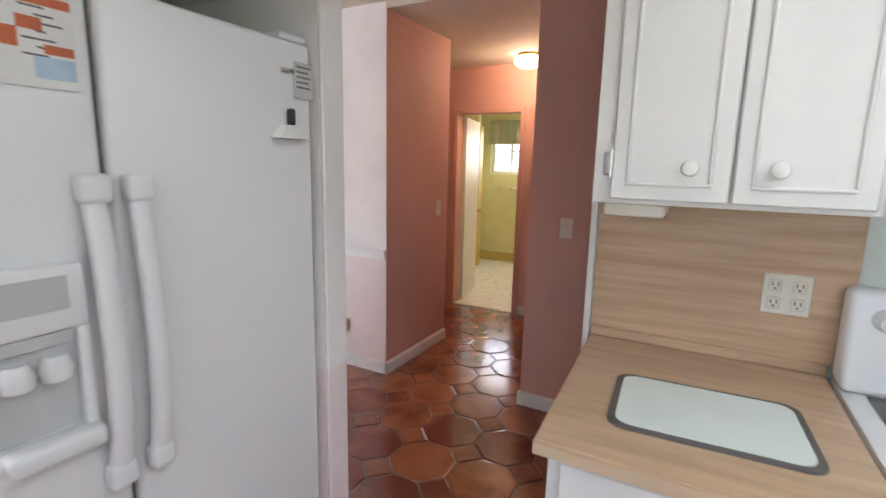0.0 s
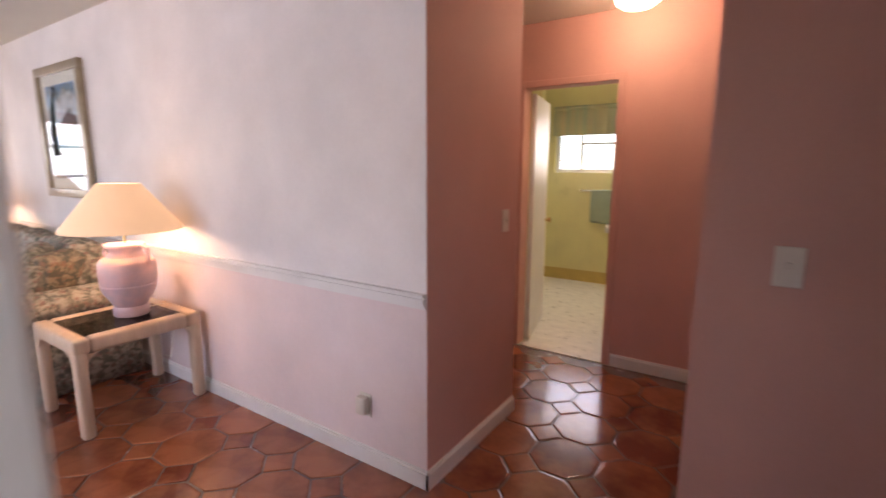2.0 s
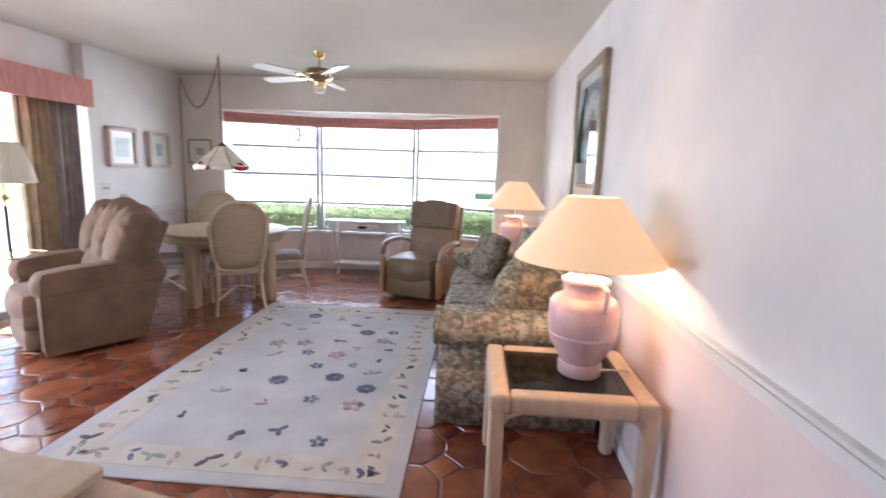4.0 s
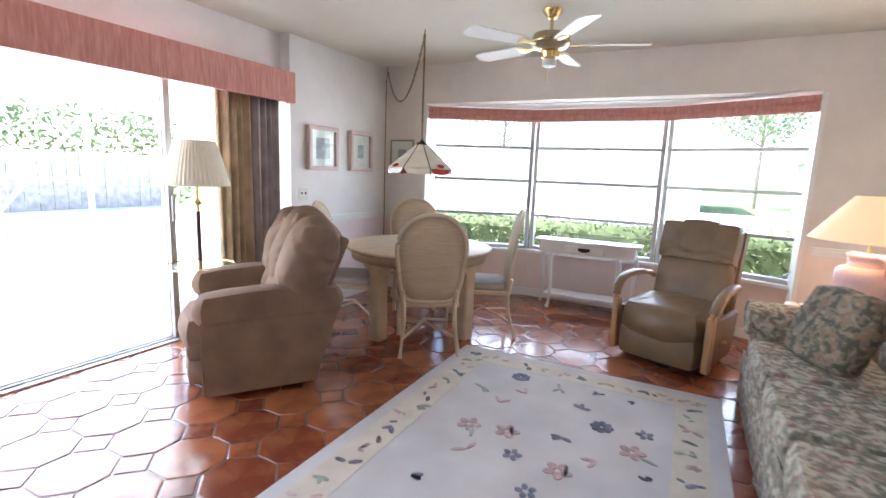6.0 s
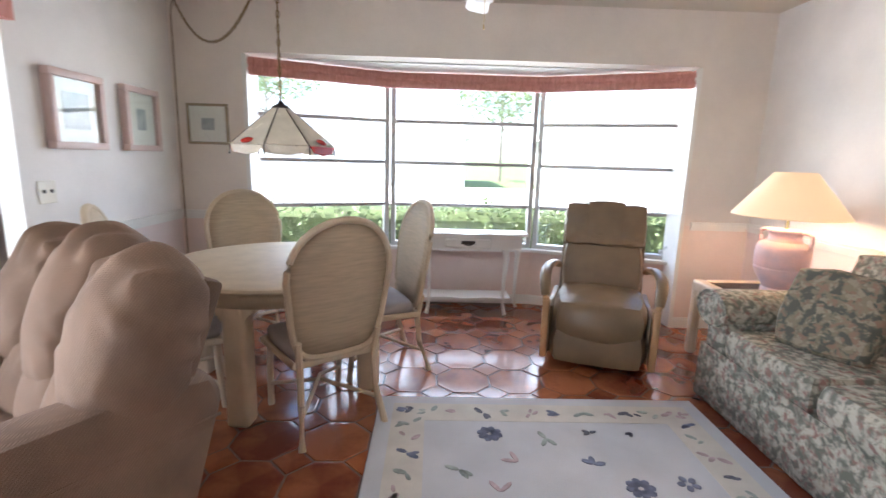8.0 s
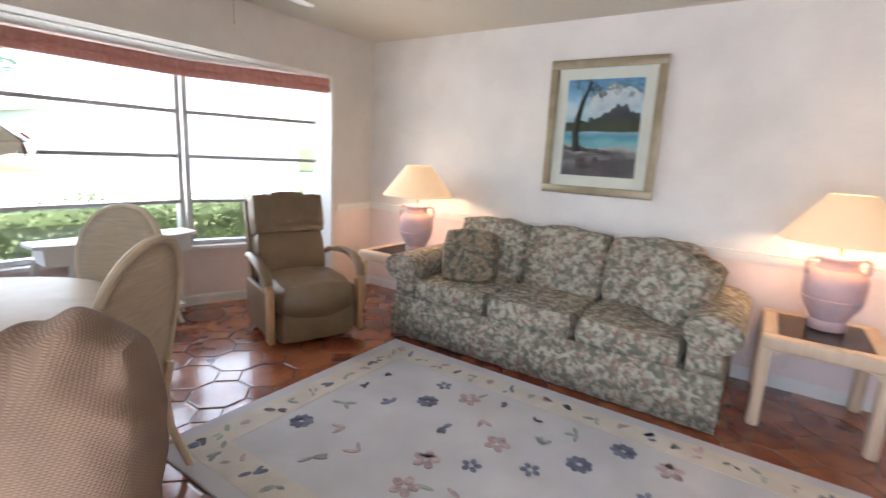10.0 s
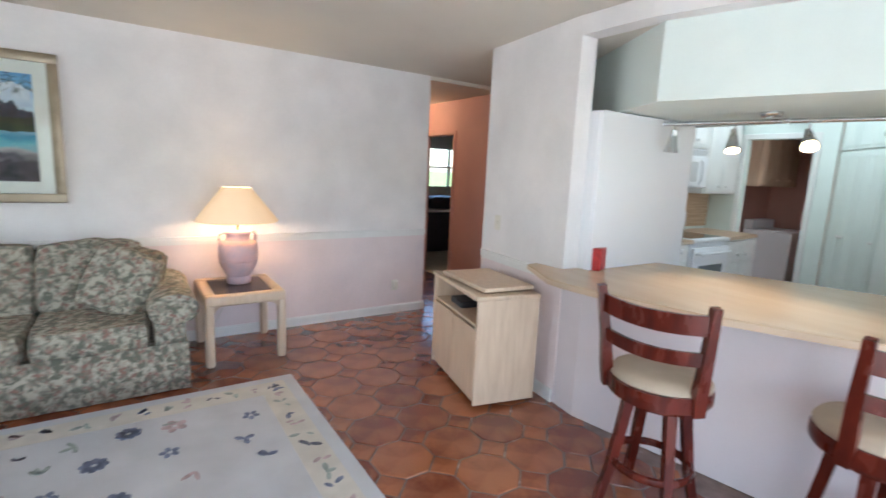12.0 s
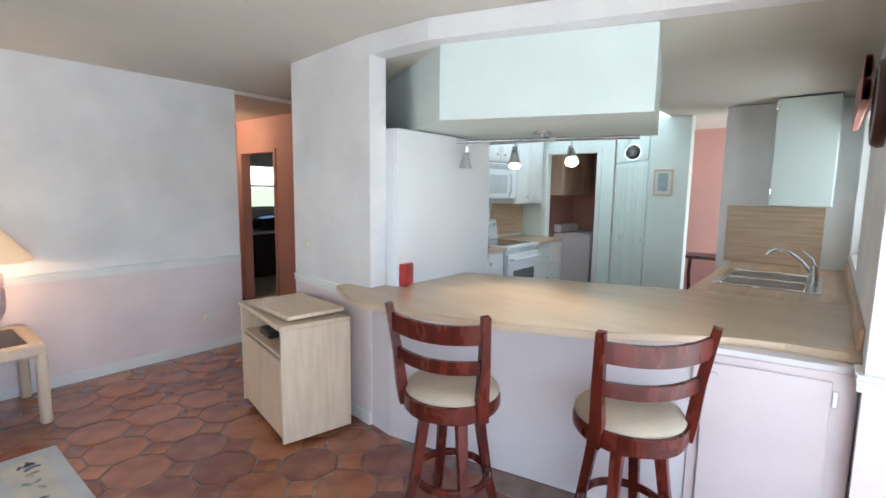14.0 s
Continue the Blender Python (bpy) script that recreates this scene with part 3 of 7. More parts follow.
# bay window: sill, posts, bars, panes
def window_bay(index, a, b):
    a, b = Vector((*a, 0)), Vector((*b, 0))
    w = thing("window_%d" % index, Matrix.Translation((a + b) / 2), "aluminium awning window of four panes in a bay", "window")
    w["kind"] = "structure"
    inv = w.matrix_world.inverted()
    d = (b - a).normalized()
    out = Vector((-abs(d.y), d.x * (1 if d.y > 0 else -1), 0)).normalized()
    L = (b - a).length
    m = inv @ Matrix.Translation(a + out * 0.06) @ Matrix(((d.x, out.x, 0, 0), (d.y, out.y, 0, 0), (0, 0, 1, 0), (0, 0, 0, 1)))
    bm = B()
    for s0, s1 in ((0, 0.045), (L - 0.045, L)):
        box(bm, (s0, -0.03, SILL + 0.03), (s1, 0.04, WTOP), 0.004, m)
    box(bm, (0.045, -0.03, SILL + 0.03), (L - 0.045, 0.04, SILL + 0.07), 0.004, m)
    box(bm, (0.045, -0.03, WTOP - 0.05), (L - 0.045, 0.04, WTOP), 0.004, m)
    part("window_frame", bm, M["alu"], w, smooth=False)
    z0, z1 = SILL + 0.07, WTOP - 0.05
    for k in range(1, 4):
        z = z0 + (z1 - z0) * (k / 4 - (0.012 if k == 1 else 0))
        bm = B()
        box(bm, (0.045, -0.025, z - 0.016), (L - 0.045, 0.03, z + 0.016), 0.004, m)
        part("bar", bm, M["alu"], w, smooth=False)
    for k in range(4):
        za, zb = z0 + (z1 - z0) * k / 4 + 0.016, z0 + (z1 - z0) * (k + 1) / 4 - 0.016
        bm = B()
        box(bm, (0.045, 0.002, za), (L - 0.045, 0.006, zb), 0, m)
        p = part("pane", bm, M["glass"], w, smooth=False)
        p.visible_shadow = False
    bm = B()
    box(bm, (L * 0.93, -0.06, SILL + 0.08), (L * 0.93 + 0.025, -0.03, SILL + 0.12), 0.004, m)
    tube(bm, m @ Vector((L * 0.93 + 0.01, -0.06, SILL + 0.1)), m @ Vector((L * 0.93 + 0.06, -0.075, SILL + 0.16)), 0.006)
    part("crank", bm, M["alu"], w)
    return w


for k, (a, b) in enumerate(zip(BAY, BAY[1:])):
    window_bay(k + 1, a, b)
bm = B()
for a, b in zip(BAY, BAY[1:]):
    prism(bm, along(a, b, -0.05, 0.19), SILL + 0.001, SILL + 0.03)
structure("window_sill", bm, M["white"], "white painted bay window sill")
for (x, y), s in ((BAY[0], 1), (BAY[3], -1)):
    slab("bay_jamb", (-7.86, min(y - 0.004 * s, y + 0.03 * s), 0.0), (XW + 0.012, max(y - 0.004 * s, y + 0.03 * s), WTOP), M["white"], "white painted reveal of the bay")


def gathered(name, pts, z0, z1, amp, step, material, label, category, welt=0.5):
    """A gathered valance along a plan line: two puffed tiers with a corded seam between them."""
    fine = []
    for (ax, ay), (bx, by) in zip(pts, pts[1:]):
        n = max(2, int(math.hypot(bx - ax, by - ay) / step))
        fine += [Vector((ax + (bx - ax) * k / n, ay + (by - ay) * k / n)) for k in range(n)]
    fine.append(Vector(pts[-1]))
    last = len(fine) - 1
    normals = []
    for k in range(last + 1):
        d = (fine[min(last, k + 1)] - fine[max(0, k - 1)]).normalized()
        normals.append(Vector((-d.y, d.x)))
    t = thing(name, Matrix.Translation((*fine[last // 2], z0)), label, category)
    inv = t.matrix_world.inverted()
    zm = z0 + (z1 - z0) * welt
    for tier, (za, zb) in enumerate(((z0, zm), (zm, z1))):
        bm = B()
        rows = [(za, 0.35 if tier == 0 else 0.15), (za + (zb - za) * 0.2, 0.8), (za + (zb - za) * 0.5, 1.0), (za + (zb - za) * 0.8, 0.75), (zb, 0.15 if tier == 0 else 0.3)]
        grid, back = [], []
        for k, p in enumerate(fine):
            f = amp * (0.55 + 0.55 * math.sin(k * 2.1 + 4 * noise.noise((k * 0.3, z0, tier))) + 0.9 * noise.noise((k * 0.23, 1.3 + tier, z1)))
            edge = 0.006 * noise.noise((k * 0.7, tier, 4.0))
            grid.append([bm.verts.new(inv @ Vector((*(p + normals[k] * (0.006 + f * w + 0.012 * w)), z + (edge if j in (0, 4) else 0.0)))) for j, (z, w) in enumerate(rows)])
            back.append([bm.verts.new(inv @ Vector((*(p - normals[k] * 0.02), z))) for z in (za, zb)])
        for k in range(last):
            for j in range(len(rows) - 1):
                bm.faces.new((grid[k][j], grid[k + 1][j], grid[k + 1][j + 1], grid[k][j + 1]))
            bm.faces.new((back[k][0], back[k][1], back[k + 1][1], back[k + 1][0]))
            bm.faces.new((back[k][0], back[k + 1][0], grid[k + 1][0], grid[k][0]))
            bm.faces.new((back[k][1], grid[k][-1], grid[k + 1][-1], back[k + 1][1]))
        part("lower_ruffle" if tier == 0 else "upper_ruffle", bm, material, t)
    bm = B()
    sweep(bm, [inv @ Vector((*(p + normals[k] * 0.008), zm)) for k, p in enumerate(fine) if k % 3 == 0 or k == last], 0.006, 6)
    part("welt", bm, material, t)
    return t


gathered("valance", [(-7.66, 1.90), (BAY[2][0] + 0.07, BAY[2][1] - 0.0), (BAY[1][0] + 0.07, BAY[1][1]), (-7.66, -1.68)], 1.985, 2.115, 0.012, 0.025, M["valance"], "gathered coral cloth valance along the bay window", "valance")
v = gathered("valance", [(-6.105, -2.13), (-3.0, -2.13)][::-1], 1.945, 2.2, 0.016, 0.022, M["valance"], "gathered coral cloth valance above the sliding door", "valance")
bm = B()
box(bm, (-6.11, -2.219, 1.947), (-6.09, -2.135, 2.198), 0.006)
bmesh.ops.transform(bm, matrix=v.matrix_world.inverted(), verts=bm.verts[:])
part("return_board", bm, M["valance"], v)


# sliding door: fixed and stacked panels at the west end, the rest open
def slider(x0, x1, y, name="glass_door_panel"):
    t = thing(name, Matrix.Translation(((x0 + x1) / 2, y, 0)), "aluminium framed sliding glass door pushed aside", "door", "sliding door panels")
    hw = (x1 - x0) / 2
    bm = B()
    for a, b in ((-hw, -hw + 0.05), (hw - 0.05, hw)):
        box(bm, (a, -0.02, 0.01), (b, 0.02, 2.09), 0.004)
    box(bm, (-hw + 0.05, -0.02, 0.01), (hw - 0.05, 0.02, 0.09), 0.004)
    box(bm, (-hw + 0.05, -0.02, 2.03), (hw - 0.05, 0.02, 2.09), 0.004)
    part("door_frame", bm, M["alu"], t, smooth=False)
    bm = B()
    box(bm, (-hw + 0.05, -0.003, 0.09), (hw - 0.05, 0.003, 2.03))
    p = part("pane", bm, M["glass"], t, smooth=False)
    p.visible_shadow = False
    bm = B()
    box(bm, (hw - 0.04, 0.02, 0.95), (hw - 0.015, 0.045, 1.15), 0.005)
    part("handle", bm, M["alu"], t)


slider(-6.14, -5.15, -2.50)
slider(-6.13, -5.155, -2.555)
bm = B()
box(bm, (-6.15, -2.60, -0.01), (-1.72, -2.44, 0.012), 0.003)
for y in (-2.50, -2.55):
    box(bm, (-6.15, y - 0.006, 0.012), (-1.72, y + 0.006, 0.022))
structure("door_track", bm, M["alu"], "aluminium sliding door threshold")


def drape(x0, x1, y, z0, z1, folds, material, label):
    t = thing("drape", Matrix.Translation(((x0 + x1) / 2, y, z0)), label, "curtain", "drapes by the sliding door")
    bm = B()
    n = folds * 12
    zs = [0, 0.3, 0.8, 1.3, z1 - z0]
    cols = []
    for k in range(n + 1):
        u = k / n
        ph = 2 * math.pi * folds * u
        cols.append([bm.verts.new(((u - 0.5) * (x1 - x0) + 0.01 * noise.noise((k * 0.2, z, 2)), 0.045 * math.sin(ph + 0.6 * noise.noise((k * 0.1, z * 0.7, 0))) + 0.01 * math.sin(2.3 * ph), z)) for z in zs])
    for a, b in zip(cols, cols[1:]):
        for j in range(len(zs) - 1):
            bm.faces.new((a[j], b[j], b[j + 1], a[j + 1]))
    ob = part("cloth", bm, material, t)
    ob.modifiers.new("thick", "SOLIDIFY").thickness = 0.004
    for nm, za, zb in (("hem", 0.0, 0.09), ("heading", z1 - z0 - 0.10, z1 - z0)):
        bm = B()
        cols = []
        for k in range(n + 1):
            u = k / n
            ph = 2 * math.pi * folds * u
            cols.append([bm.verts.new(((u - 0.5) * (x1 - x0) + 0.01 * noise.noise((k * 0.2, z, 2)), 0.006 + 0.045 * math.sin(ph + 0.6 * noise.noise((k * 0.1, z * 0.7, 0))) + 0.01 * math.sin(2.3 * ph), z)) for z in (za, zb)])
        for a, b in zip(cols, cols[1:]):
            bm.faces.new((a[0], b[0], b[1], a[1]))
        band = part(nm, bm, material, t)
        band.modifiers.new("thick", "SOLIDIFY").thickness = 0.004
    return t


drape(-5.695, -5.42, -2.24, 0.02, 2.1, 4, M["drape"], "tan pleated drape gathered beside the sliding door")
drape(-5.975, -5.70, -2.22, 0.02, 2.1, 4, M["drapegrey"], "grey mauve pleated drape gathered beside the sliding door")


# ---- living room ----
def sofa():
    X0, X1, Y0, Y1 = -6.45, -4.10, 1.45, 2.40
    t = thing("sofa", placed((X0 + X1) / 2, (Y0 + Y1) / 2, 180), "three-seat sofa in grey green floral tapestry with skirt", "sofa")
    W, D = (X1 - X0), (Y1 - Y0)
    hw, hd = W / 2, D / 2
    bm = B()
    box(bm, (-hw + 0.02, -hd + 0.02, 0.04), (hw - 0.02, hd - 0.04, 0.33), 0.02, seg=2)
    part("base", bm, M["sofa"], t)
    # skirt in panels with pleats
    bm = B()
    pts = [(-hw + 0.005, -hd + 0.05), (-hw + 0.005, hd - 0.005), (hw - 0.005, hd - 0.005), (hw - 0.005, -hd + 0.05)]
    fine = []
    for (ax, ay), (bx, by) in zip(pts, pts[1:]):
        k = int(math.hypot(bx - ax, by - ay) / 0.03)
        fine += [Vector((ax + (bx - ax) * i / k, ay + (by - ay) * i / k)) for i in range(k)]
    fine.append(Vector(pts[-1]))
    prev = None
    for i, p in enumerate(fine):
        f = 0.004 * math.sin(i * 0.9) + (0.012 if i % 24 == 0 else 0)
        o = Vector((p.x * (1 + f), p.y * (1 + 1.5 * f)))
        col = [bm.verts.new((o.x, o.y, 0.012)), bm.verts.new((p.x, p.y, 0.34))]
        if prev:
            bm.faces.new((prev[0], col[0], col[1], prev[1]))
        prev = col
    ob = part("skirt", bm, M["sofa"], t)
    ob.modifiers.new("thick", "SOLIDIFY").thickness = 0.006
    bm = B()
    cushion(bm, (-hw + 0.12, -hd + 0.02, 0.30), (hw - 0.12, -hd + 0.24, 0.84), 0.18)
    part("backrest", bm, M["sofa"], t)
    for s in (-1, 1):
        bm = B()
        x0, x1 = sorted((s * hw, s * (hw - 0.22)))
        box(bm, (x0 + 0.015, -hd + 0.05, 0.30), (x1 - 0.015, hd - 0.02, 0.56), 0.03, seg=2)
        # the arm's roll, lying outwards, with a flat front panel
        n, m_ = 18, 16
        rings = []
        for k in range(n + 1):
            u = k / n
            yy = -hd + 0.06 + u * (2 * hd - 0.055)
            ring = []
            for e in range(m_):
                q = 2 * math.pi * e / m_
                wob = 1 + 0.03 * noise.noise((u * 5, math.cos(q), math.sin(q) + s))
                ring.append(bm.verts.new((s * (hw - 0.085) + 0.15 * math.cos(q) * wob, yy, 0.575 + 0.105 * math.sin(q) * wob)))
            rings.append(ring)
        for p, q in zip(rings, rings[1:]):
            for e in range(m_):
                bm.faces.new((p[e], p[(e + 1) % m_], q[(e + 1) % m_], q[e]))
        bm.faces.new(rings[0])
        bm.faces.new(rings[-1][::-1])
        bmesh.ops.recalc_face_normals(bm, faces=bm.faces[:])
        part("arm", bm, M["sofa"], t)
        bm = B()
        sweep(bm, [(s * (hw - 0.085) + 0.145 * math.cos(2 * math.pi * e / 24), hd + 0.006, 0.575 + 0.10 * math.sin(2 * math.pi * e / 24)) for e in range(24)], 0.007, 6, closed=True)
        part("piping", bm, M["sofa"], t)
    iw = (W - 0.44) / 3
    for k in range(3):
        x = -hw + 0.22 + k * iw
        bm = B()
        cushion(bm, (x + 0.004, -hd + 0.22, 0.32), (x + iw - 0.004, hd + 0.01, 0.50), 0.26, wrinkle=0.008)
        part("seat_cushion", bm, M["sofa"], t)
        bm = B()
        cushion(bm, (x - 0.01, -0.14, -0.02), (x + iw + 0.01, 0.12, 0.50), 0.42, m=pose(0, -hd + 0.30, 0.46, 12), wrinkle=0.02)
        part("back_cushion", bm, M["sofa"], t)
    return t


sofa()


def throw_pillow(x, y, z, rx, ry, rz, material, label, s=0.42):
    t = thing("throw_pillow", pose(x, y, z, rx, ry, rz), label, "pillow", "pillows on the sofa")
    bm = B()
    cushion(bm, (-s / 2, -0.085, -s / 2), (s / 2, 0.085, s / 2), 0.5, wrinkle=0.012)
    for v in bm.verts:
        k = (abs(v.co.x) / (s / 2)) ** 3 * (abs(v.co.z) / (s / 2)) ** 3
        v.co.x *= 1 + 0.12 * k
        v.co.z *= 1 + 0.12 * k
    part("cover", bm, material, t)


throw_pillow(-5.93, 1.78, 0.68, -20, 0, 24, M["pillow"], "dark floral tapestry pillow leaning in the sofa corner")
throw_pillow(-4.47, 1.88, 0.70, -20, 18, -28, M["sofa"], "floral tapestry pillow leaning in the sofa corner", 0.44)
throw_pillow(-4.36, 2.02, 0.70, -16, 0, -62, M["pillow"], "brown floral tapestry pillow against the sofa arm", 0.40)


def end_table(x0, x1, y0, y1, h, label):
    cx, cy = (x0 + x1) / 2, (y0 + y1) / 2
    hw, hd = (x1 - x0) / 2, (y1 - y0) / 2
    t = thing("end_table", placed(cx, cy, 0), label, "table", "end tables by the sofa")
    for sx in (-1, 1):
        for sy in (-1, 1):
            bm = B()
            a, b = sorted((sx * hw, sx * (hw - 0.065)))
            c, d = sorted((sy * hd, sy * (hd - 0.065)))
            box(bm, (a, c, 0), (b, d, h - 0.06), 0.022, seg=3)
            # rounded knee under the frame
            R = 0.07
            ex, ey, ez = sx * (hw - 0.062), sy * (hd - 0.062), h - 0.083
            for axis in (0, 1):
                ring = [(0.0, 0.0)] + [(R * (1 - math.sin(math.pi / 2 * k / 8)), R * (1 - math.cos(math.pi / 2 * k / 8))) for k in range(9)]
                sides = []
                for w in (0.006, 0.056):
                    vs = []
                    for u, z in ring:
                        if axis == 0:
                            vs.append(bm.verts.new((ex - sx * u, sy * (hd - w), ez - z)))
                        else:
                            vs.append(bm.verts.new((sx * (hw - w), ey - sy * u, ez - z)))
                    sides.append(vs)
                bm.faces.new(sides[0])
                bm.faces.new(sides[1][::-1])
                for k in range(len(ring)):
                    j = (k + 1) % len(ring)
                    bm.faces.new((sides[0][k], sides[1][k], sides[1][j], sides[0][j]))
            bmesh.ops.recalc_face_normals(bm, faces=bm.faces[:])
            part("leg", bm, M["oak"], t)
    bm = B()
    for a, b, c, d in ((-hw, hw, -hd, -hd + 0.085), (-hw, hw, hd - 0.085, hd), (-hw, -hw + 0.085, -hd + 0.085, hd - 0.085), (hw - 0.085, hw, -hd + 0.085, hd - 0.085)):
        box(bm, (a, c, h - 0.085), (b, d, h), 0.02, seg=3)
    part("tabletop", bm, M["oak"], t)
    for a, b, c, d in ((-hw + 0.085, hw - 0.085, -hd + 0.085, -hd + 0.10), (-hw + 0.085, hw - 0.085, hd - 0.10, hd - 0.085)):
        bm = B()
        box(bm, (a, c, h - 0.03), (b, d, h - 0.012))
        part("rebate", bm, M["oak"], t)
    bm = B()
    box(bm, (-hw + 0.086, -hd + 0.086, h - 0.012), (hw - 0.086, hd - 0.086, h - 0.004))
    part("glass_inset", bm, M["smoked"], t, "smoked glass inset", smooth=False)
    return t


end_table(-3.97, -3.375, 1.73, 2.41, 0.56, "bleached oak end table with smoked glass top")
end_table(-7.12, -6.52, 1.74, 2.41, 0.56, "bleached oak end table with smoked glass top")


def table_lamp(x, y, z):
    t = thing("table_lamp", placed(x, y, 20, z), "lit table lamp with pink ceramic urn and cream shade", "lamp", "pink table lamps")
    bm = B()
    lathe(bm, [(0.088, 0.0), (0.095, 0.008), (0.097, 0.05), (0.088, 0.062), (0.106, 0.095), (0.138, 0.15), (0.150, 0.19), (0.146, 0.198), (0.151, 0.208), (0.153, 0.27), (0.151, 0.325), (0.136, 0.348), (0.100, 0.362), (0.088, 0.385), (0.09, 0.405), (0.106, 0.424), (0.104, 0.436), (0.05, 0.44)], 40)
    part("urn", bm, M["pinkpot"], t)
    for s in (-1, 1):
        bm = B()
        sweep(bm, [(s * 0.08, 0, 0.425), (s * 0.13, 0, 0.428), (s * 0.158, 0, 0.415), (s * 0.162, 0, 0.38), (s * 0.156, 0, 0.34), (s * 0.146, 0, 0.325)], 0.012, 8)
        part("handle", bm, M["pinkpot"], t)
    bm = B()
    tube(bm, (0, 0, 0.44), (0, 0, 0.55), 0.009)
    tube(bm, (0, 0, 0.53), (0, 0, 0.575), 0.02)
    part("stem", bm, M["brass"], t)
    bm = B()
    n = 48
    prof = [(0.318, 0.522), (0.316, 0.53), (0.115, 0.79), (0.11, 0.795)]
    lathe(bm, prof, n, caps=False)
    ob = part("shade", bm, M["shade"], t, "cream empire shade")
    ob.modifiers.new("thick", "SOLIDIFY").thickness = 0.003
    bm = B()
    bmesh.ops.create_uvsphere(bm, u_segments=16, v_segments=10, radius=0.032, matrix=Matrix.Translation((0, 0, 0.60)))
    ob = part("bulb", bm, M["bulb"], t)
    ob.visible_shadow = False
    l = lamp("bulb_light", "POINT", pose(x, y, z + 0.60), 2.1, (1.0, 0.70, 0.42), radius=0.05)


table_lamp(-3.655, 2.14, 0.561)
table_lamp(-6.69, 2.06, 0.561)
# cord behind the end table
bm = B()
sweep(bm, [(-3.60, 2.20, 0.60), (-3.66, 2.36, 0.58), (-3.72, 2.40, 0.35), (-3.80, 2.41, 0.16), (-3.98, 2.42, 0.13), (-4.10, 2.43, 0.25)], 0.004, 6)
tagged(link("lamp_cord", bm, M["plastic"], True), "thin pale lamp cord hanging behind the end table", "cord")


def recliner_leather(x, y, yaw):
    t = thing("leather_recliner", placed(x, y, yaw), "olive-brown leather recliner with bentwood arms", "armchair")
    L = M["leather"]
    bm = B()
    box(bm, (-0.30, -0.34, 0.05), (0.30, 0.30, 0.27), 0.03, seg=2)
    part("body", bm, L, t)
    bm = B()
    box(bm, (-0.26, -0.30, 0.0), (0.26, 0.24, 0.05), 0.01)
    part("base", bm, M["dark"], t)
    bm = B()
    cushion(bm, (-0.305, -0.26, 0.19), (0.305, 0.44, 0.485), 0.52, 14, wrinkle=0.010)
    part("seat", bm, L, t)
    bm = B()
    cushion(bm, (-0.30, 0.20, 0.04), (0.30, 0.415, 0.275), 0.34, 12, wrinkle=0.006)
    part("footrest", bm, L, t)
    back = pose(0, -0.22, 0.40, 15)
    bm = B()
    prism(bm, [(-0.315, -0.115), (-0.305, -0.02), (0.305, -0.02), (0.315, -0.115)], -0.08, 0.66)
    bmesh.ops.bevel(bm, geom=bm.edges[:], offset=0.02, segments=2, affect="EDGES")
    bmesh.ops.transform(bm, matrix=back, verts=bm.verts[:])
    part("back_shell", bm, L, t)
    bm = B()
    cushion(bm, (-0.285, -0.06, -0.03), (0.285, 0.10, 0.385), 0.26, 12, m=back, wrinkle=0.007)
    part("lumbar_cushion", bm, L, t)
    # head roll: a middle pad between two ears, pleated along its lower seam
    for a, b, hgt in ((-0.295, -0.10, 0.675), (-0.15, 0.15, 0.70), (0.10, 0.295, 0.675)):
        bm = B()
        cushion(bm, (a, -0.06, 0.345), (b, 0.125, hgt), 0.33, 14, m=back)
        inv = back.inverted()
        for v in bm.verts:
            p = inv @ v.co
            k = max(0.0, min(1.0, (0.50 - p.z) / 0.14))
            v.co += (back.to_3x3() @ Vector((0, 1, 0))) * (k * 0.010 * math.sin(75 * p.z + 5 * noise.noise(p * 6)) + 0.007 * noise.noise(p * 9))
        part("head_cushion", bm, L, t)
    for s in (-1, 1):
        # wooden front post with the arm bent back from its top
        bm = B()
        box(bm, (min(s * 0.325, s * 0.372), 0.30, 0.05), (max(s * 0.325, s * 0.372), 0.385, 0.46), 0.01, seg=2)
        part("front_post", bm, M["armwood"], t, "honey beech post")
        arc = [(s * 0.350, 0.345, 0.40), (s * 0.356, 0.350, 0.47), (s * 0.366, 0.325, 0.535), (s * 0.375, 0.26, 0.585), (s * 0.378, 0.16, 0.612), (s * 0.372, 0.03, 0.622), (s * 0.358, -0.10, 0.618), (s * 0.338, -0.21, 0.605), (s * 0.325, -0.26, 0.575)]
        bm = B()
        sweep(bm, arc, 0.034, 12, flat=0.62)
        part("arm", bm, M["armwood"], t, "bent honey beech arm")
        bm = B()
        sweep(bm, [(p[0], p[1] + 0.006 * (k == 0), p[2] + 0.016) for k, p in enumerate(arc[1:7])], 0.034, 12, flat=0.5, rad=[0.030, 0.036, 0.038, 0.038, 0.036, 0.028])
        part("arm_pad", bm, L, t)
        bm = B()
        a, b = sorted((s * 0.305, s * 0.352))
        box(bm, (a, -0.30, 0.06), (b, 0.305, 0.40), 0.016, seg=2)
        for v in bm.verts:
            if v.co.y < 0:
                v.co.y += (0.40 - v.co.z) * 0.2
        part("side_panel", bm, L, t)
    bm = B()
    sweep(bm, [(-0.345, 0.05, 0.22), (-0.385, 0.06, 0.22), (-0.39, 0.12, 0.25)], 0.009, 8)
    part("release_lever", bm, M["armwood"], t, "beech release lever")
    return t


recliner_leather(-7.08, 1.05, -109)


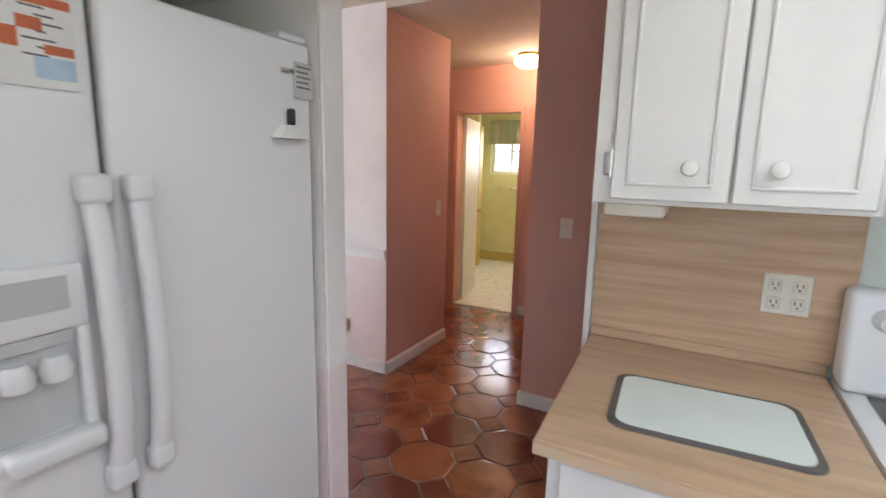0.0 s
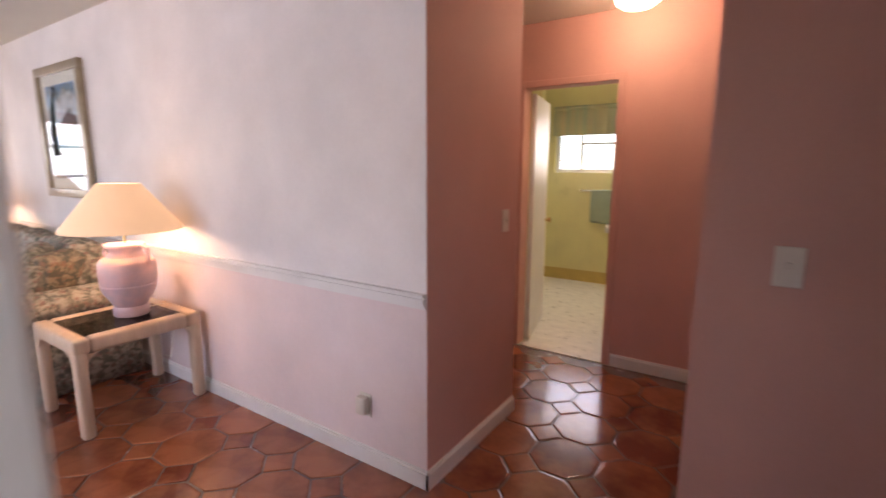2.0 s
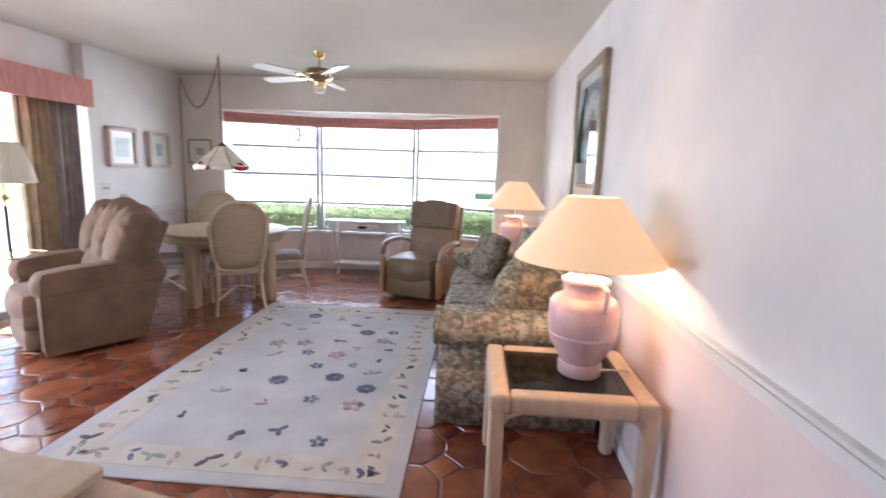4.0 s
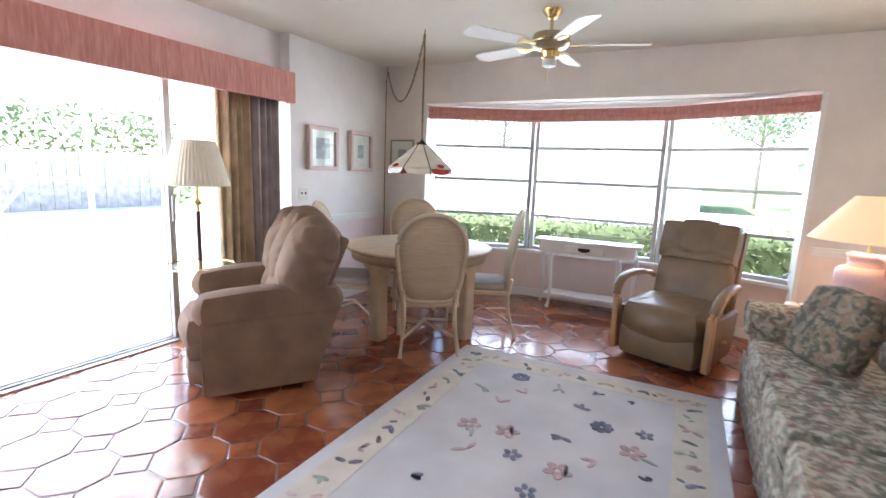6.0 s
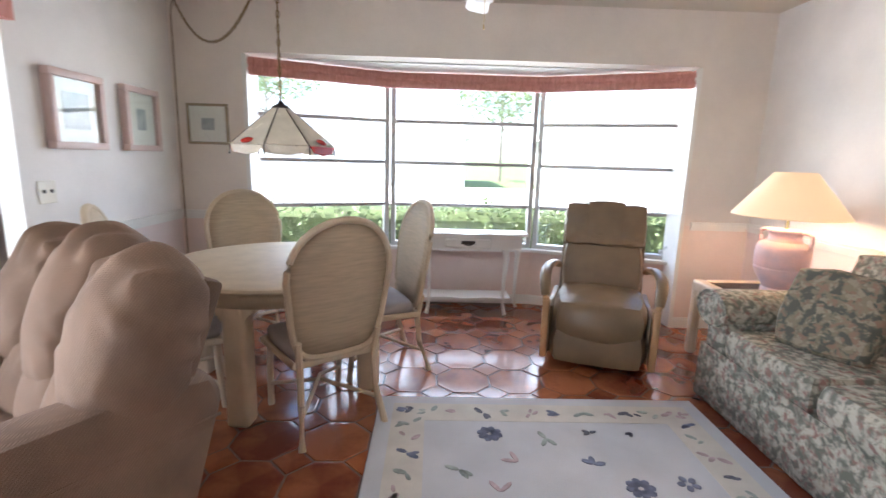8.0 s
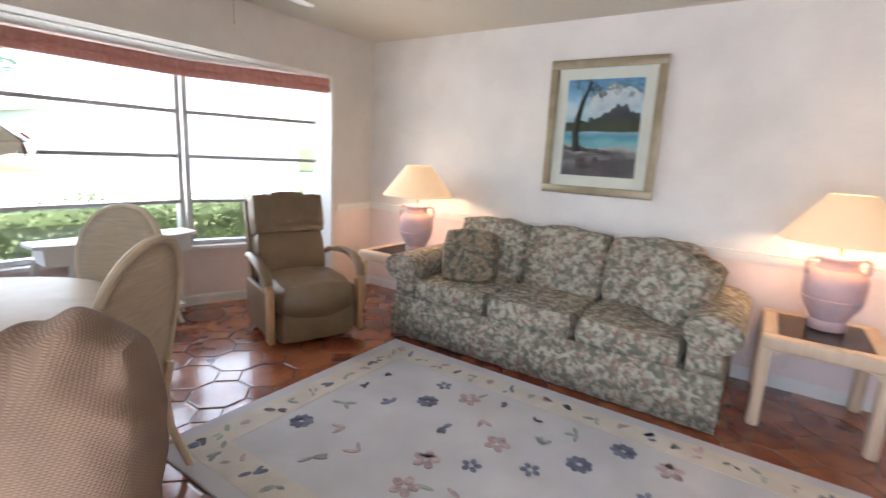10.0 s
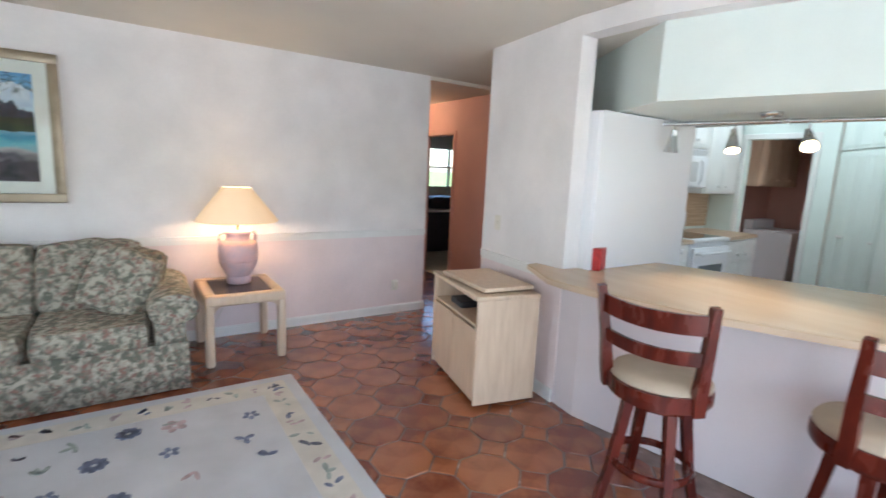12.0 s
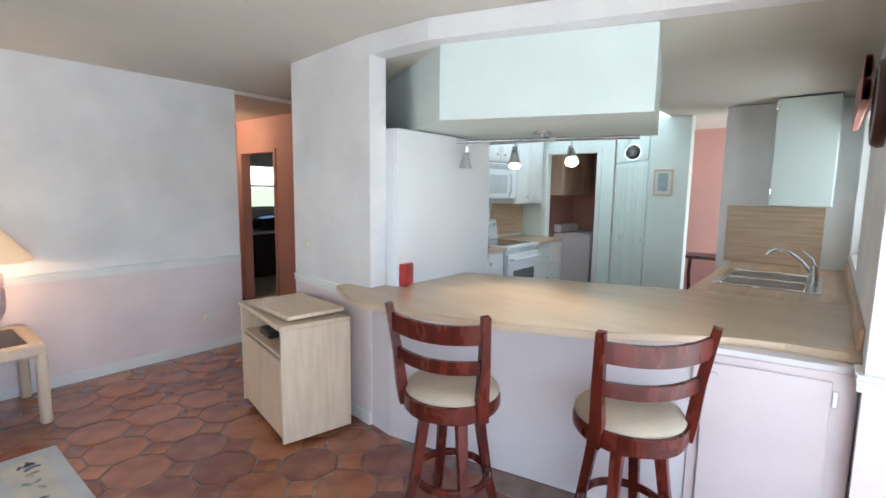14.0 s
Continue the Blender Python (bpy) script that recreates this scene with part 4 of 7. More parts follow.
def recliner_plush(x, y, yaw):
    t = thing("plush_recliner", placed(x, y, yaw), "brown corded plush recliner with channelled back cushion", "armchair")
    P = M["brown"]
    bm = B()
    lathe(bm, [(0.26, 0.0), (0.275, 0.012), (0.27, 0.03), (0.10, 0.05)], 32)
    part("base", bm, M["dark"], t)
    bm = B()
    box(bm, (-0.29, -0.28, 0.06), (0.29, 0.30, 0.28), 0.03, seg=2)
    part("body", bm, P, t)
    bm = B()
    cushion(bm, (-0.295, -0.24, 0.24), (0.295, 0.54, 0.475), 0.40, 12, wrinkle=0.012)
    part("seat", bm, P, t)
    for z0, z1 in ((0.045, 0.225), (0.195, 0.365)):
        bm = B()
        cushion(bm, (-0.285, 0.30, z0), (0.285, 0.52, z1), 0.5, 10, wrinkle=0.01)
        part("footrest", bm, P, t)
    for s in (-1, 1):
        a, b = sorted((s * 0.285, s * 0.445))
        bm = B()
        # side cheek, leaning back as it rises
        box(bm, (a, -0.38, 0.035), (b, 0.43, 0.52), 0.018, seg=2)
        for v in bm.verts:
            if v.co.y < 0:
                v.co.y += (0.52 - v.co.z) * 0.32
        part("side_panel", bm, P, t)
        # padded arm: rounded on top, sinking towards the back, swelling at the front
        bm = B()
        cushion(bm, (a - 0.012, -0.40, 0.455), (b + 0.012, 0.46, 0.645), 0.34, 14)
        for v in bm.verts:
            f = (v.co.y + 0.40) / 0.86
            v.co.z += 0.030 * math.sin(math.pi * min(1.0, f * 0.9)) - 0.03 * v.co.y + 0.008 * noise.noise(v.co * 6)
            if f > 0.8:
                v.co.x += (v.co.x - s * 0.365) * 0.10 * (f - 0.8) / 0.2
        part("arm", bm, P, t)
        bm = B()
        sweep(bm, [(s * 0.449, -0.38, 0.515), (s * 0.450, 0.0, 0.508), (s * 0.450, 0.432, 0.494), (s * 0.30, 0.442, 0.494)], 0.006, 6)
        part("piping", bm, P, t)
        bm = B()
        sweep(bm, [(s * 0.442, 0.430, 0.05), (s * 0.442, 0.433, 0.49)], 0.006, 6)
        part("piping", bm, P, t)
    back = pose(0, -0.135, 0.41, 22)
    bm = B()
    box(bm, (-0.40, -0.10, -0.02), (0.40, -0.03, 0.62), 0.022, back, 2)
    part("back_shell", bm, P, t)
    for a, b, h in ((-0.485, -0.155, 0.665), (-0.145, 0.145, 0.70), (0.155, 0.485, 0.665)):
        bm = B()
        cushion(bm, (a, -0.065, 0.15), (b, 0.25, h), 0.80, 24, back)
        inv = back.inverted()
        for v in bm.verts:
            p = inv @ v.co
            top = max(0.0, min(1.0, (p.z - h + 0.16) / 0.16))
            edge = max(0.0, 1 - min(abs(p.x - a), abs(p.x - b)) / 0.09)
            low = max(0.0, min(1.0, (0.26 - p.z) / 0.11))
            d = 0.024 * top * math.sin(52 * p.x + 6 * noise.noise(p * 4)) + 0.019 * edge * math.sin(46 * p.z + 5 * noise.noise(p * 5)) + 0.010 * low * math.sin(60 * p.x)
            v.co += (back.to_3x3() @ Vector((0, 0.9, 0.3))) * (d + 0.016 * noise.noise(p * 6))
        part("back_cushion", bm, P, t)
    for a, b in ((-0.31, -0.08), (-0.13, 0.13), (0.08, 0.31)):
        bm = B()
        cushion(bm, (a, -0.04, 0.0), (b, 0.20, 0.29), 0.62, 14, back)
        inv = back.inverted()
        for v in bm.verts:
            p = inv @ v.co
            top = max(0.0, min(1.0, (p.z - 0.14) / 0.14))
            v.co += (back.to_3x3() @ Vector((0, 1, 0.2))) * (0.011 * top * math.sin(70 * p.x + 4 * noise.noise(p * 5)) + 0.008 * noise.noise(p * 7))
        part("lumbar_cushion", bm, P, t)
    return t


recliner_plush(-5.185, -1.475, -125)


def floor_lamp(x, y):
    t = thing("floor_lamp", placed(x, y, 0), "floor lamp with pleated ivory shade and round glass tray", "lamp")
    bm = B()
    lathe(bm, [(0.13, 0.0), (0.135, 0.012), (0.12, 0.025), (0.03, 0.035), (0.018, 0.06)], 24)
    part("base_plate", bm, M["brass"], t)
    bm = B()
    tube(bm, (0, 0, 0.05), (0, 0, 0.60), 0.012)
    tube(bm, (0, 0, 0.68), (0, 0, 1.05), 0.016)
    part("pole", bm, M["rosewood"], t)
    bm = B()
    tube(bm, (0, 0, 0.60), (0, 0, 0.68), 0.018)
    part("tray_collar", bm, M["brass"], t)
    bm = B()
    tube(bm, (0, 0, 1.05), (0, 0, 1.24), 0.012)
    lathe(bm, [(0.03, 1.10), (0.034, 1.12), (0.03, 1.14)], 16)
    part("collar", bm, M["brass"], t)
    bm = B()
    lathe(bm, [(0.24, 0.630), (0.245, 0.634), (0.24, 0.640)], 40)
    part("tray", bm, M["glass"], t, "round glass tray")
    bm = B()
    sweep(bm, [(0.245 * math.cos(a * math.pi / 20), 0.245 * math.sin(a * math.pi / 20), 0.645) for a in range(40)], 0.006, 6, closed=True)
    part("tray_rim", bm, M["brass"], t)
    bm = B()
    n = 96
    rows = [(0.222, 1.24), (0.205, 1.32), (0.158, 1.48), (0.13, 1.56)]
    rings = [[bm.verts.new(((r + 0.004 * (k % 2)) * math.cos(2 * math.pi * k / n), (r + 0.004 * (k % 2)) * math.sin(2 * math.pi * k / n), z)) for k in range(n)] for r, z in rows]
    for a, b in zip(rings, rings[1:]):
        for k in range(n):
            bm.faces.new((a[k], a[(k + 1) % n], b[(k + 1) % n], b[k]))
    ob = part("shade", bm, M["shadeoff"], t, "pleated ivory shade", smooth=False)
    ob.modifiers.new("thick", "SOLIDIFY").thickness = 0.003


floor_lamp(-5.17, -2.17)


# dining corner
TX, TY = -6.56, -1.08


def dining_table():
    t = thing("dining_table", placed(TX, TY, 0), "round whitewashed dining table with thick legs", "table")
    bm = B()
    lathe(bm, [(0.60, 0.715), (0.645, 0.722), (0.655, 0.735), (0.65, 0.748), (0.635, 0.755)], 64)
    part("tabletop", bm, M["rattan"], t)
    bm = B()
    lathe(bm, [(0.60, 0.64), (0.605, 0.714)], 64, caps=False)
    ob = part("apron", bm, M["rattan"], t)
    ob.modifiers.new("thick", "SOLIDIFY").thickness = 0.03
    for a in (-7, 78, 172, 262):
        bm = B()
        m = pose(0, 0, 0, 0, 0, a)
        box(bm, (0.48, -0.06, 0.0), (0.595, 0.06, 0.70), 0.025, m, 3)
        for k in range(5):
            r = 0.06 * (1 - math.sin(math.pi / 2 * k / 5))
            box(bm, (0.50, -0.06 - r, 0.64 - 0.014 * (k + 1)), (0.59, 0.06 + r, 0.64 - 0.014 * k), 0, m)
        part("leg", bm, M["rattan"], t)


dining_table()


def dining_chair(m):
    t = thing("dining_chair", m, "whitewashed rattan dining chair with oval woven back", "chair", "chairs round the dining table")
    R = M["rattan"]
    back = pose(0, -0.225, 0.40, 9)
    # oval back
    N = 40
    outline = []
    for k in range(N):
        # an arch on near-straight sides, with rounded feet
        a = 2 * math.pi * k / N
        e = 0.94 if math.sin(a) > 0 else 0.36
        x = 0.262 * math.copysign(abs(math.cos(a)) ** e, math.cos(a))
        z = 0.42 + (0.285 if math.sin(a) > 0 else 0.40) * math.copysign(abs(math.sin(a)) ** e, math.sin(a))
        x *= 1 - 0.16 * max(0.0, 0.42 - z) / 0.40
        outline.append(back @ Vector((x, 0.03 * (abs(x) / 0.27) ** 2, z)))
    bm = B()
    sweep(bm, outline, 0.017, 8, closed=True)
    part("back_frame", bm, R, t)
    bm = B()
    c0 = back @ Vector((0, -0.002, 0.36))
    inner = [c0.lerp(p, 0.97) for p in outline]
    rings = [[bm.verts.new(c0.lerp(p, f)) for p in inner] for f in (1.0, 0.66, 0.33)]
    for a, b in zip(rings, rings[1:]):
        for k in range(N):
            bm.faces.new((a[k], a[(k + 1) % N], b[(k + 1) % N], b[k]))
    bm.faces.new(rings[-1])
    ob = part("backrest", bm, M["weave"], t, "woven cane back")
    ob.modifiers.new("thick", "SOLIDIFY").thickness = 0.012
    bm = B()
    cushion(bm, (-0.225, -0.20, 0.40), (0.225, 0.24, 0.475), 0.35)
    part("seat", bm, M["seatgrey"], t, "grey cushioned seat")
    bm = B()
    sweep(bm, [(-0.22, -0.21, 0.395), (-0.235, 0.22, 0.395), (0.235, 0.22, 0.395), (0.22, -0.21, 0.395)], 0.02, 8, closed=True)
    part("seat_frame", bm, R, t)
    for s in (-1, 1):
        bm = B()
        sweep(bm, [(s * 0.20, 0.20, 0.40), (s * 0.205, 0.21, 0.2), (s * 0.20, 0.23, 0.0)], 0.018, 8)
        part("leg", bm, R, t)
        bm = B()
        sweep(bm, [back @ Vector((s * 0.21, 0.0, 0.12)), (s * 0.195, -0.22, 0.36), (s * 0.20, -0.235, 0.2), (s * 0.225, -0.30, 0.0)], 0.018, 8)
        part("leg", bm, R, t)
    bm = B()
    sweep(bm, [(-0.205, 0.20, 0.14), (0, 0, 0.19), (0.205, -0.25, 0.14)], 0.011, 8)
    part("stretcher", bm, R, t)
    bm = B()
    sweep(bm, [(0.205, 0.20, 0.14), (0, 0.012, 0.215), (-0.205, -0.25, 0.14)], 0.011, 8)
    part("stretcher", bm, R, t)
    return t


def facing(x, y, fx, fy):
    return placed(x, y, math.degrees(math.atan2(-fx, fy)))


M["weave"] = mat("woven cane", (0.60, 0.475, 0.325), 0.6, vary=0.1, scale=9, fine=60, bump=0.6, dist=0.004, second=(0.48, 0.385, 0.265), grain=(1, 1, 9))
M["seatgrey"] = mat("grey seat cloth", (0.40, 0.36, 0.34), 0.9, vary=0.06, fine=200)
chair = dining_chair(facing(-6.16, -0.77, -0.81, -0.59))
copy_thing(chair, facing(-6.79, -0.55, 0.40, -0.92))
copy_thing(chair, facing(-7.12, -1.46, 0.83, 0.55))
copy_thing(chair, facing(-6.28, -1.60, -0.42, 0.90))


def swag_lamp():
    cx, cy = -6.46, -1.03
    t = thing("swag_lamp", pose(cx, cy, 1.375), "stained glass swag lamp hanging on a chain", "lamp")
    n = 8
    for k in range(n):
        a0, a1 = 2 * math.pi * k / n, 2 * math.pi * (k + 1) / n
        def p(r, a, z):
            return Vector((r * math.cos(a), r * math.sin(a), z))
        bm = B()
        g = 0.02
        vs = [p(0.285, a0 + g, 0.05), p(0.285, a1 - g, 0.05), p(0.045, a1 - g * 3, 0.25), p(0.045, a0 + g * 3, 0.25)]
        bm.faces.new([bm.verts.new(v) for v in vs])
        ob = part("panel", bm, M["stained"], t, smooth=False)
        ob.modifiers.new("thick", "SOLIDIFY").thickness = 0.004
        bm = B()
        am = (a0 + a1) / 2
        bm.faces.new([bm.verts.new(v) for v in (p(0.287, a0 + g, 0.048), p(0.287, a1 - g, 0.048), p(0.285, a1 - 0.12, 0.012), p(0.27, am, 0.0), p(0.285, a0 + 0.12, 0.012))])
        ob = part("skirt_panel", bm, M["redglass"] if k % 4 == 1 else M["stained"], t, "cream scalloped glass", smooth=False)
        ob.modifiers.new("thick", "SOLIDIFY").thickness = 0.004
        bm = B()
        sweep(bm, [p(0.29, a0, 0.0), p(0.287, a0, 0.05), p(0.045, a0, 0.252)], 0.004, 6)
        part("lead_line", bm, M["lead"], t)
        if k % 2:
            bm = B()
            bmesh.ops.create_uvsphere(bm, u_segments=10, v_segments=6, radius=0.03, matrix=Matrix.Translation(p(0.262, am, 0.072)) @ pose(0, 0, 0, 0, 0, math.degrees(am)) @ pose(0, 0, 0, 0, -50) @ Matrix.Diagonal((0.2, 1.3, 0.8, 1)))
            part("flower", bm, M["redglass"], t, "red glass flower")
    bm = B()
    lathe(bm, [(0.05, 0.245), (0.052, 0.255), (0.02, 0.275), (0.008, 0.29)], 16)
    part("cap", bm, M["lead"], t)
    # chain and cord to two ceiling hooks
    for a, b, sag in (((0, 0, 0.29), (0, 0, H - 1.375 - 0.04), 0.0), ((0, 0, H - 1.375 - 0.04), (-1.09, -1.10, H - 1.375 - 0.06), 0.42)):
        a, b = Vector(a), Vector(b)
        nl = int((b - a).length / 0.034) + (8 if sag else 0)
        bm = B()
        for k in range(nl):
            u = (k + 0.5) / nl
            def at(u):
                return a.lerp(b, u) + Vector((0, 0, -4 * sag * u * (1 - u)))
            q, d = at(u), (at(u + 0.01) - at(u - 0.01)).normalized()
            mm = Matrix.Translation(q) @ d.to_track_quat("X", "Z").to_matrix().to_4x4() @ pose(0, 0, 0, 90 * (k % 2))
            sweep(bm, [mm @ Vector((0.022 * math.cos(w), 0.010 * math.sin(w), 0)) for w in [i * math.pi / 4 for i in range(8)]], 0.0026, 5, closed=True)
        part("chain", bm, M["brass2"], t)
        bm = B()
        sweep(bm, [a.lerp(b, u / 12) + Vector((0, 0, -4 * sag * u / 12 * (1 - u / 12))) for u in range(13)], 0.004, 6)
        part("cord", bm, M["brass2"], t)
    bm = B()
    sweep(bm, [(-1.09, -1.10, H - 1.375 - 0.06), (-1.125, -1.14, H - 1.375 - 0.16), (-1.12, -1.14, 0.2), (-1.125, -1.14, -0.5), (-1.12, -1.14, -1.2)], 0.0055, 6)
    part("cord", bm, M["brass2"], t)
    for p in ((0, 0), (-1.09, -1.10)):
        bm = B()
        sweep(bm, [(p[0], p[1], H - 1.375), (p[0], p[1], H - 1.375 - 0.025), (p[0] + 0.012, p[1], H - 1.375 - 0.045), (p[0], p[1], H - 1.375 - 0.055)], 0.004, 6)
        part("ceiling_hook", bm, M["brass2"], t)


M["brass2"] = mat("aged brass chain", (0.25, 0.17, 0.08), 0.4, metal=0.8, vary=0.1)
swag_lamp()


M["fanbronze"] = mat("antique bronze", (0.42, 0.36, 0.26), 0.3, metal=0.8, vary=0.1)


def ceiling_fan(x, y):
    t = thing("ceiling_fan", pose(x, y, H), "white ceiling fan with bronze and brass motor", "fan")
    bm = B()
    lathe(bm, [(0.03, -0.06), (0.065, -0.02), (0.07, -0.001)], 24)
    part("canopy", bm, M["brass"], t)
    bm = B()
    tube(bm, (0, 0, -0.16), (0, 0, -0.05), 0.013)
    part("downrod", bm, M["brass"], t)
    bm = B()
    lathe(bm, [(0.05, -0.15), (0.12, -0.165), (0.135, -0.20), (0.135, -0.235), (0.11, -0.26), (0.06, -0.27)], 32)
    part("motor", bm, M["fanbronze"], t)
    bm = B()
    lathe(bm, [(0.136, -0.225), (0.139, -0.218), (0.136, -0.21)], 32)
    lathe(bm, [(0.06, -0.27), (0.07, -0.285), (0.06, -0.32), (0.03, -0.335)], 24)
    part("brass_band", bm, M["brass"], t)
    for k in range(5):
        a = radians(72 * k + 35)
        m = pose(0, 0, -0.235, 0, 0, math.degrees(a)) @ pose(0, 0, 0, 11)
        bm = B()
        prism(bm, [(0.20, -0.05), (0.24, -0.06), (0.63, -0.074), (0.67, -0.05), (0.68, 0), (0.67, 0.05), (0.63, 0.074), (0.24, 0.06), (0.20, 0.05)], -0.004, 0.004)
        bmesh.ops.transform(bm, matrix=m, verts=bm.verts[:])
        part("blade", bm, M["white"], t, smooth=False)
        bm = B()
        prism(bm, [(0.10, -0.012), (0.19, -0.02), (0.25, -0.045), (0.27, 0), (0.25, 0.045), (0.19, 0.02), (0.10, 0.012)], -0.010, -0.0045)
        bmesh.ops.transform(bm, matrix=m, verts=bm.verts[:])
        part("blade_arm", bm, M["brass"], t)
    bm = B()
    lathe(bm, [(0.025, -0.385), (0.045, -0.378), (0.05, -0.366), (0.048, -0.334)], 24)
    part("switch_cap", bm, M["white"], t)
    bm = B()
    tube(bm, (0.035, 0, -0.50), (0.035, 0, -0.375), 0.0015, n=6)
    tube(bm, (0.035, 0, -0.52), (0.035, 0, -0.50), 0.004, n=8)
    part("pull_chain", bm, M["brass"], t)


ceiling_fan(-6.36, 0.05)


def console():
    x0, x1, y0, y1 = -8.13, -7.83, -0.41, 0.67
    cy = (y0 + y1) / 2
    t = thing("console_table", placed(-7.98, cy, 0), "white painted console table with drawer and lower shelf", "table")
    hw = (y1 - y0) / 2

    def outline(sx, sy):
        pts = [(-0.15, -hw * sy), (-0.15, hw * sy)]
        n = 24
        for k in range(n + 1):
            v = hw * sy * (1 - 2 * k / n)
            b = 0.14 - 0.05 * abs(v / hw) ** 2 + 0.02 * math.cos(3 * math.pi * v / hw)
            pts.append((b * sx, v))
        return pts
    bm = B()
    prism(bm, outline(1.05, 1.0)[::-1], 0.715, 0.74)
    part("top", bm, M["white"], t)
    bm = B()
    prism(bm, outline(0.9, 0.9)[::-1], 0.60, 0.714)
    part("apron", bm, M["white"], t)
    bm = B()
    box(bm, (0.118, -0.20, 0.62), (0.146, 0.20, 0.695), 0.008)
    dr = part("drawer", bm, M["white"], t)
    bm = B()
    sweep(bm, [(0.150, -0.05, 0.665), (0.165, -0.03, 0.65), (0.168, 0, 0.645), (0.165, 0.03, 0.65), (0.150, 0.05, 0.665)], 0.006, 8)
    box(bm, (0.146, -0.06, 0.65), (0.150, 0.06, 0.68), 0.0)
    part("handle", bm, M["lead"], dr, "dark bronze drawer pull")
    for sx, sy in ((-1, -1), (-1, 1), (1, -1), (1, 1)):
        bm = B()
        x, y = (0.095 if sx > 0 else -0.12), sy * hw * (0.62 if sx > 0 else 0.88)
        sweep(bm, [(x, y, 0.62), (x + 0.018 * sx, y + 0.015 * sy, 0.52), (x + 0.005, y, 0.30), (x - 0.004, y, 0.12), (x + 0.012 * sx, y + 0.012 * sy, 0.03), (x + 0.02 * sx, y + 0.02 * sy, 0.0)], 0.02, 8, rad=[0.028, 0.026, 0.017, 0.014, 0.018, 0.022])
        part("leg", bm, M["white"], t)
    bm = B()
    prism(bm, outline(0.8, 0.75)[::-1], 0.13, 0.155)
    part("lower_shelf", bm, M["white"], t)


console()


def rug():
    x0, x1, y0, y1 = -6.32, -3.445, -0.465, 1.36
    t = thing("rug", placed((x0 + x1) / 2, (y0 + y1) / 2, 0), "pale grey wool rug with floral cream border", "rug")
    hw, hd = (x1 - x0) / 2, (y1 - y0) / 2
    bm = B()
    box(bm, (-hw, -hd, 0.0), (hw, hd, 0.012), 0.005)
    part("field", bm, M["rug"], t)
    bm = B()
    i, o = 0.26, 0.085
    for a, b, c, d in ((-hw + o, hw - o, -hd + o, -hd + i), (-hw + o, hw - o, hd - i, hd - o), (-hw + o, -hw + i, -hd + i, hd - i), (hw - i, hw - o, -hd + i, hd - i)):
        box(bm, (a, c, 0.010), (b, d, 0.0135))
    part("border", bm, M["rugcream"], t, "cream border")
    rnd = random.Random(5)
    wool = {k: B() for k in ("rugblue", "rugpink", "ruggreen", "rugdark")}

    def petal(key, x, y, r, a, w=0.5):
        bm = wool[key]
        n = 8
        vs = []
        for k in range(n):
            u = 2 * math.pi * k / n
            px, py = r * (0.5 + 0.5 * math.cos(u)), r * w * 0.5 * math.sin(u)
            vs.append((x + px * math.cos(a) - py * math.sin(a), y + px * math.sin(a) + py * math.cos(a)))
        prism(bm, vs, 0.011, 0.0155)

    def flower(key, x, y, r, n):
        a0 = rnd.random() * 6
        for k in range(n):
            petal(key, x + 0.012 * math.cos(a0 + 6.283 * k / n), y + 0.012 * math.sin(a0 + 6.283 * k / n), r, a0 + 6.283 * k / n, 0.75)

    spots = []
    for k in range(40):
        for _ in range(30):
            x, y = rnd.uniform(-hw + 0.35, hw - 0.35), rnd.uniform(-hd + 0.35, hd - 0.35)
            if all((x - a) ** 2 + (y - b) ** 2 > 0.21**2 for a, b in spots):
                spots.append((x, y))
                break
    for k, (x, y) in enumerate(spots):
        kind = k % 7
        if kind == 0:
            flower("rugblue", x, y, 0.055, 8)
        elif kind == 1:
            flower("rugpink", x, y, 0.06, 5)
            petal("ruggreen", x + 0.03, y + 0.04, 0.09, rnd.random() * 6, 0.25)
        elif kind == 2:
            for q in range(3):
                petal("ruggreen", x, y, 0.07, rnd.random() * 6, 0.35)
        elif kind == 3:
            for q in range(3):
                petal("rugblue", x, y, 0.06, rnd.random() * 6, 0.5)
        elif kind == 4:
            for q in range(3):
                petal("rugdark", x, y, 0.04, rnd.random() * 6, 0.5)
        elif kind == 5:
            for q in range(2):
                petal("rugpink", x, y, 0.08, rnd.random() * 6, 0.3)
        else:
            flower("rugblue", x, y, 0.04, 5)
    m = (i + o) / 2
    step = 0.13
    for side in range(4):
        L = (hw if side % 2 == 0 else hd) * 2 - 2 * o
        n = int(L / step)
        for k in range(n):
            s = -L / 2 + (k + 0.5) * L / n
            x, y = [(s, -hd + m), (hw - m, s), (s, hd - m), (-hw + m, s)][side]
            key = ("rugdark", "ruggreen", "rugpink", "rugblue", "ruggreen", "rugpink")[(k + side) % 6]
            for q in range(3 if k % 2 else 2):
                petal(key, x + rnd.uniform(-0.02, 0.02), y + rnd.uniform(-0.03, 0.03), rnd.uniform(0.04, 0.075), rnd.random() * 6, 0.45)
    for key, bm in wool.items():
        part("motif", bm, M[key], t, smooth=False)["kind"] = "stuff"


rug()


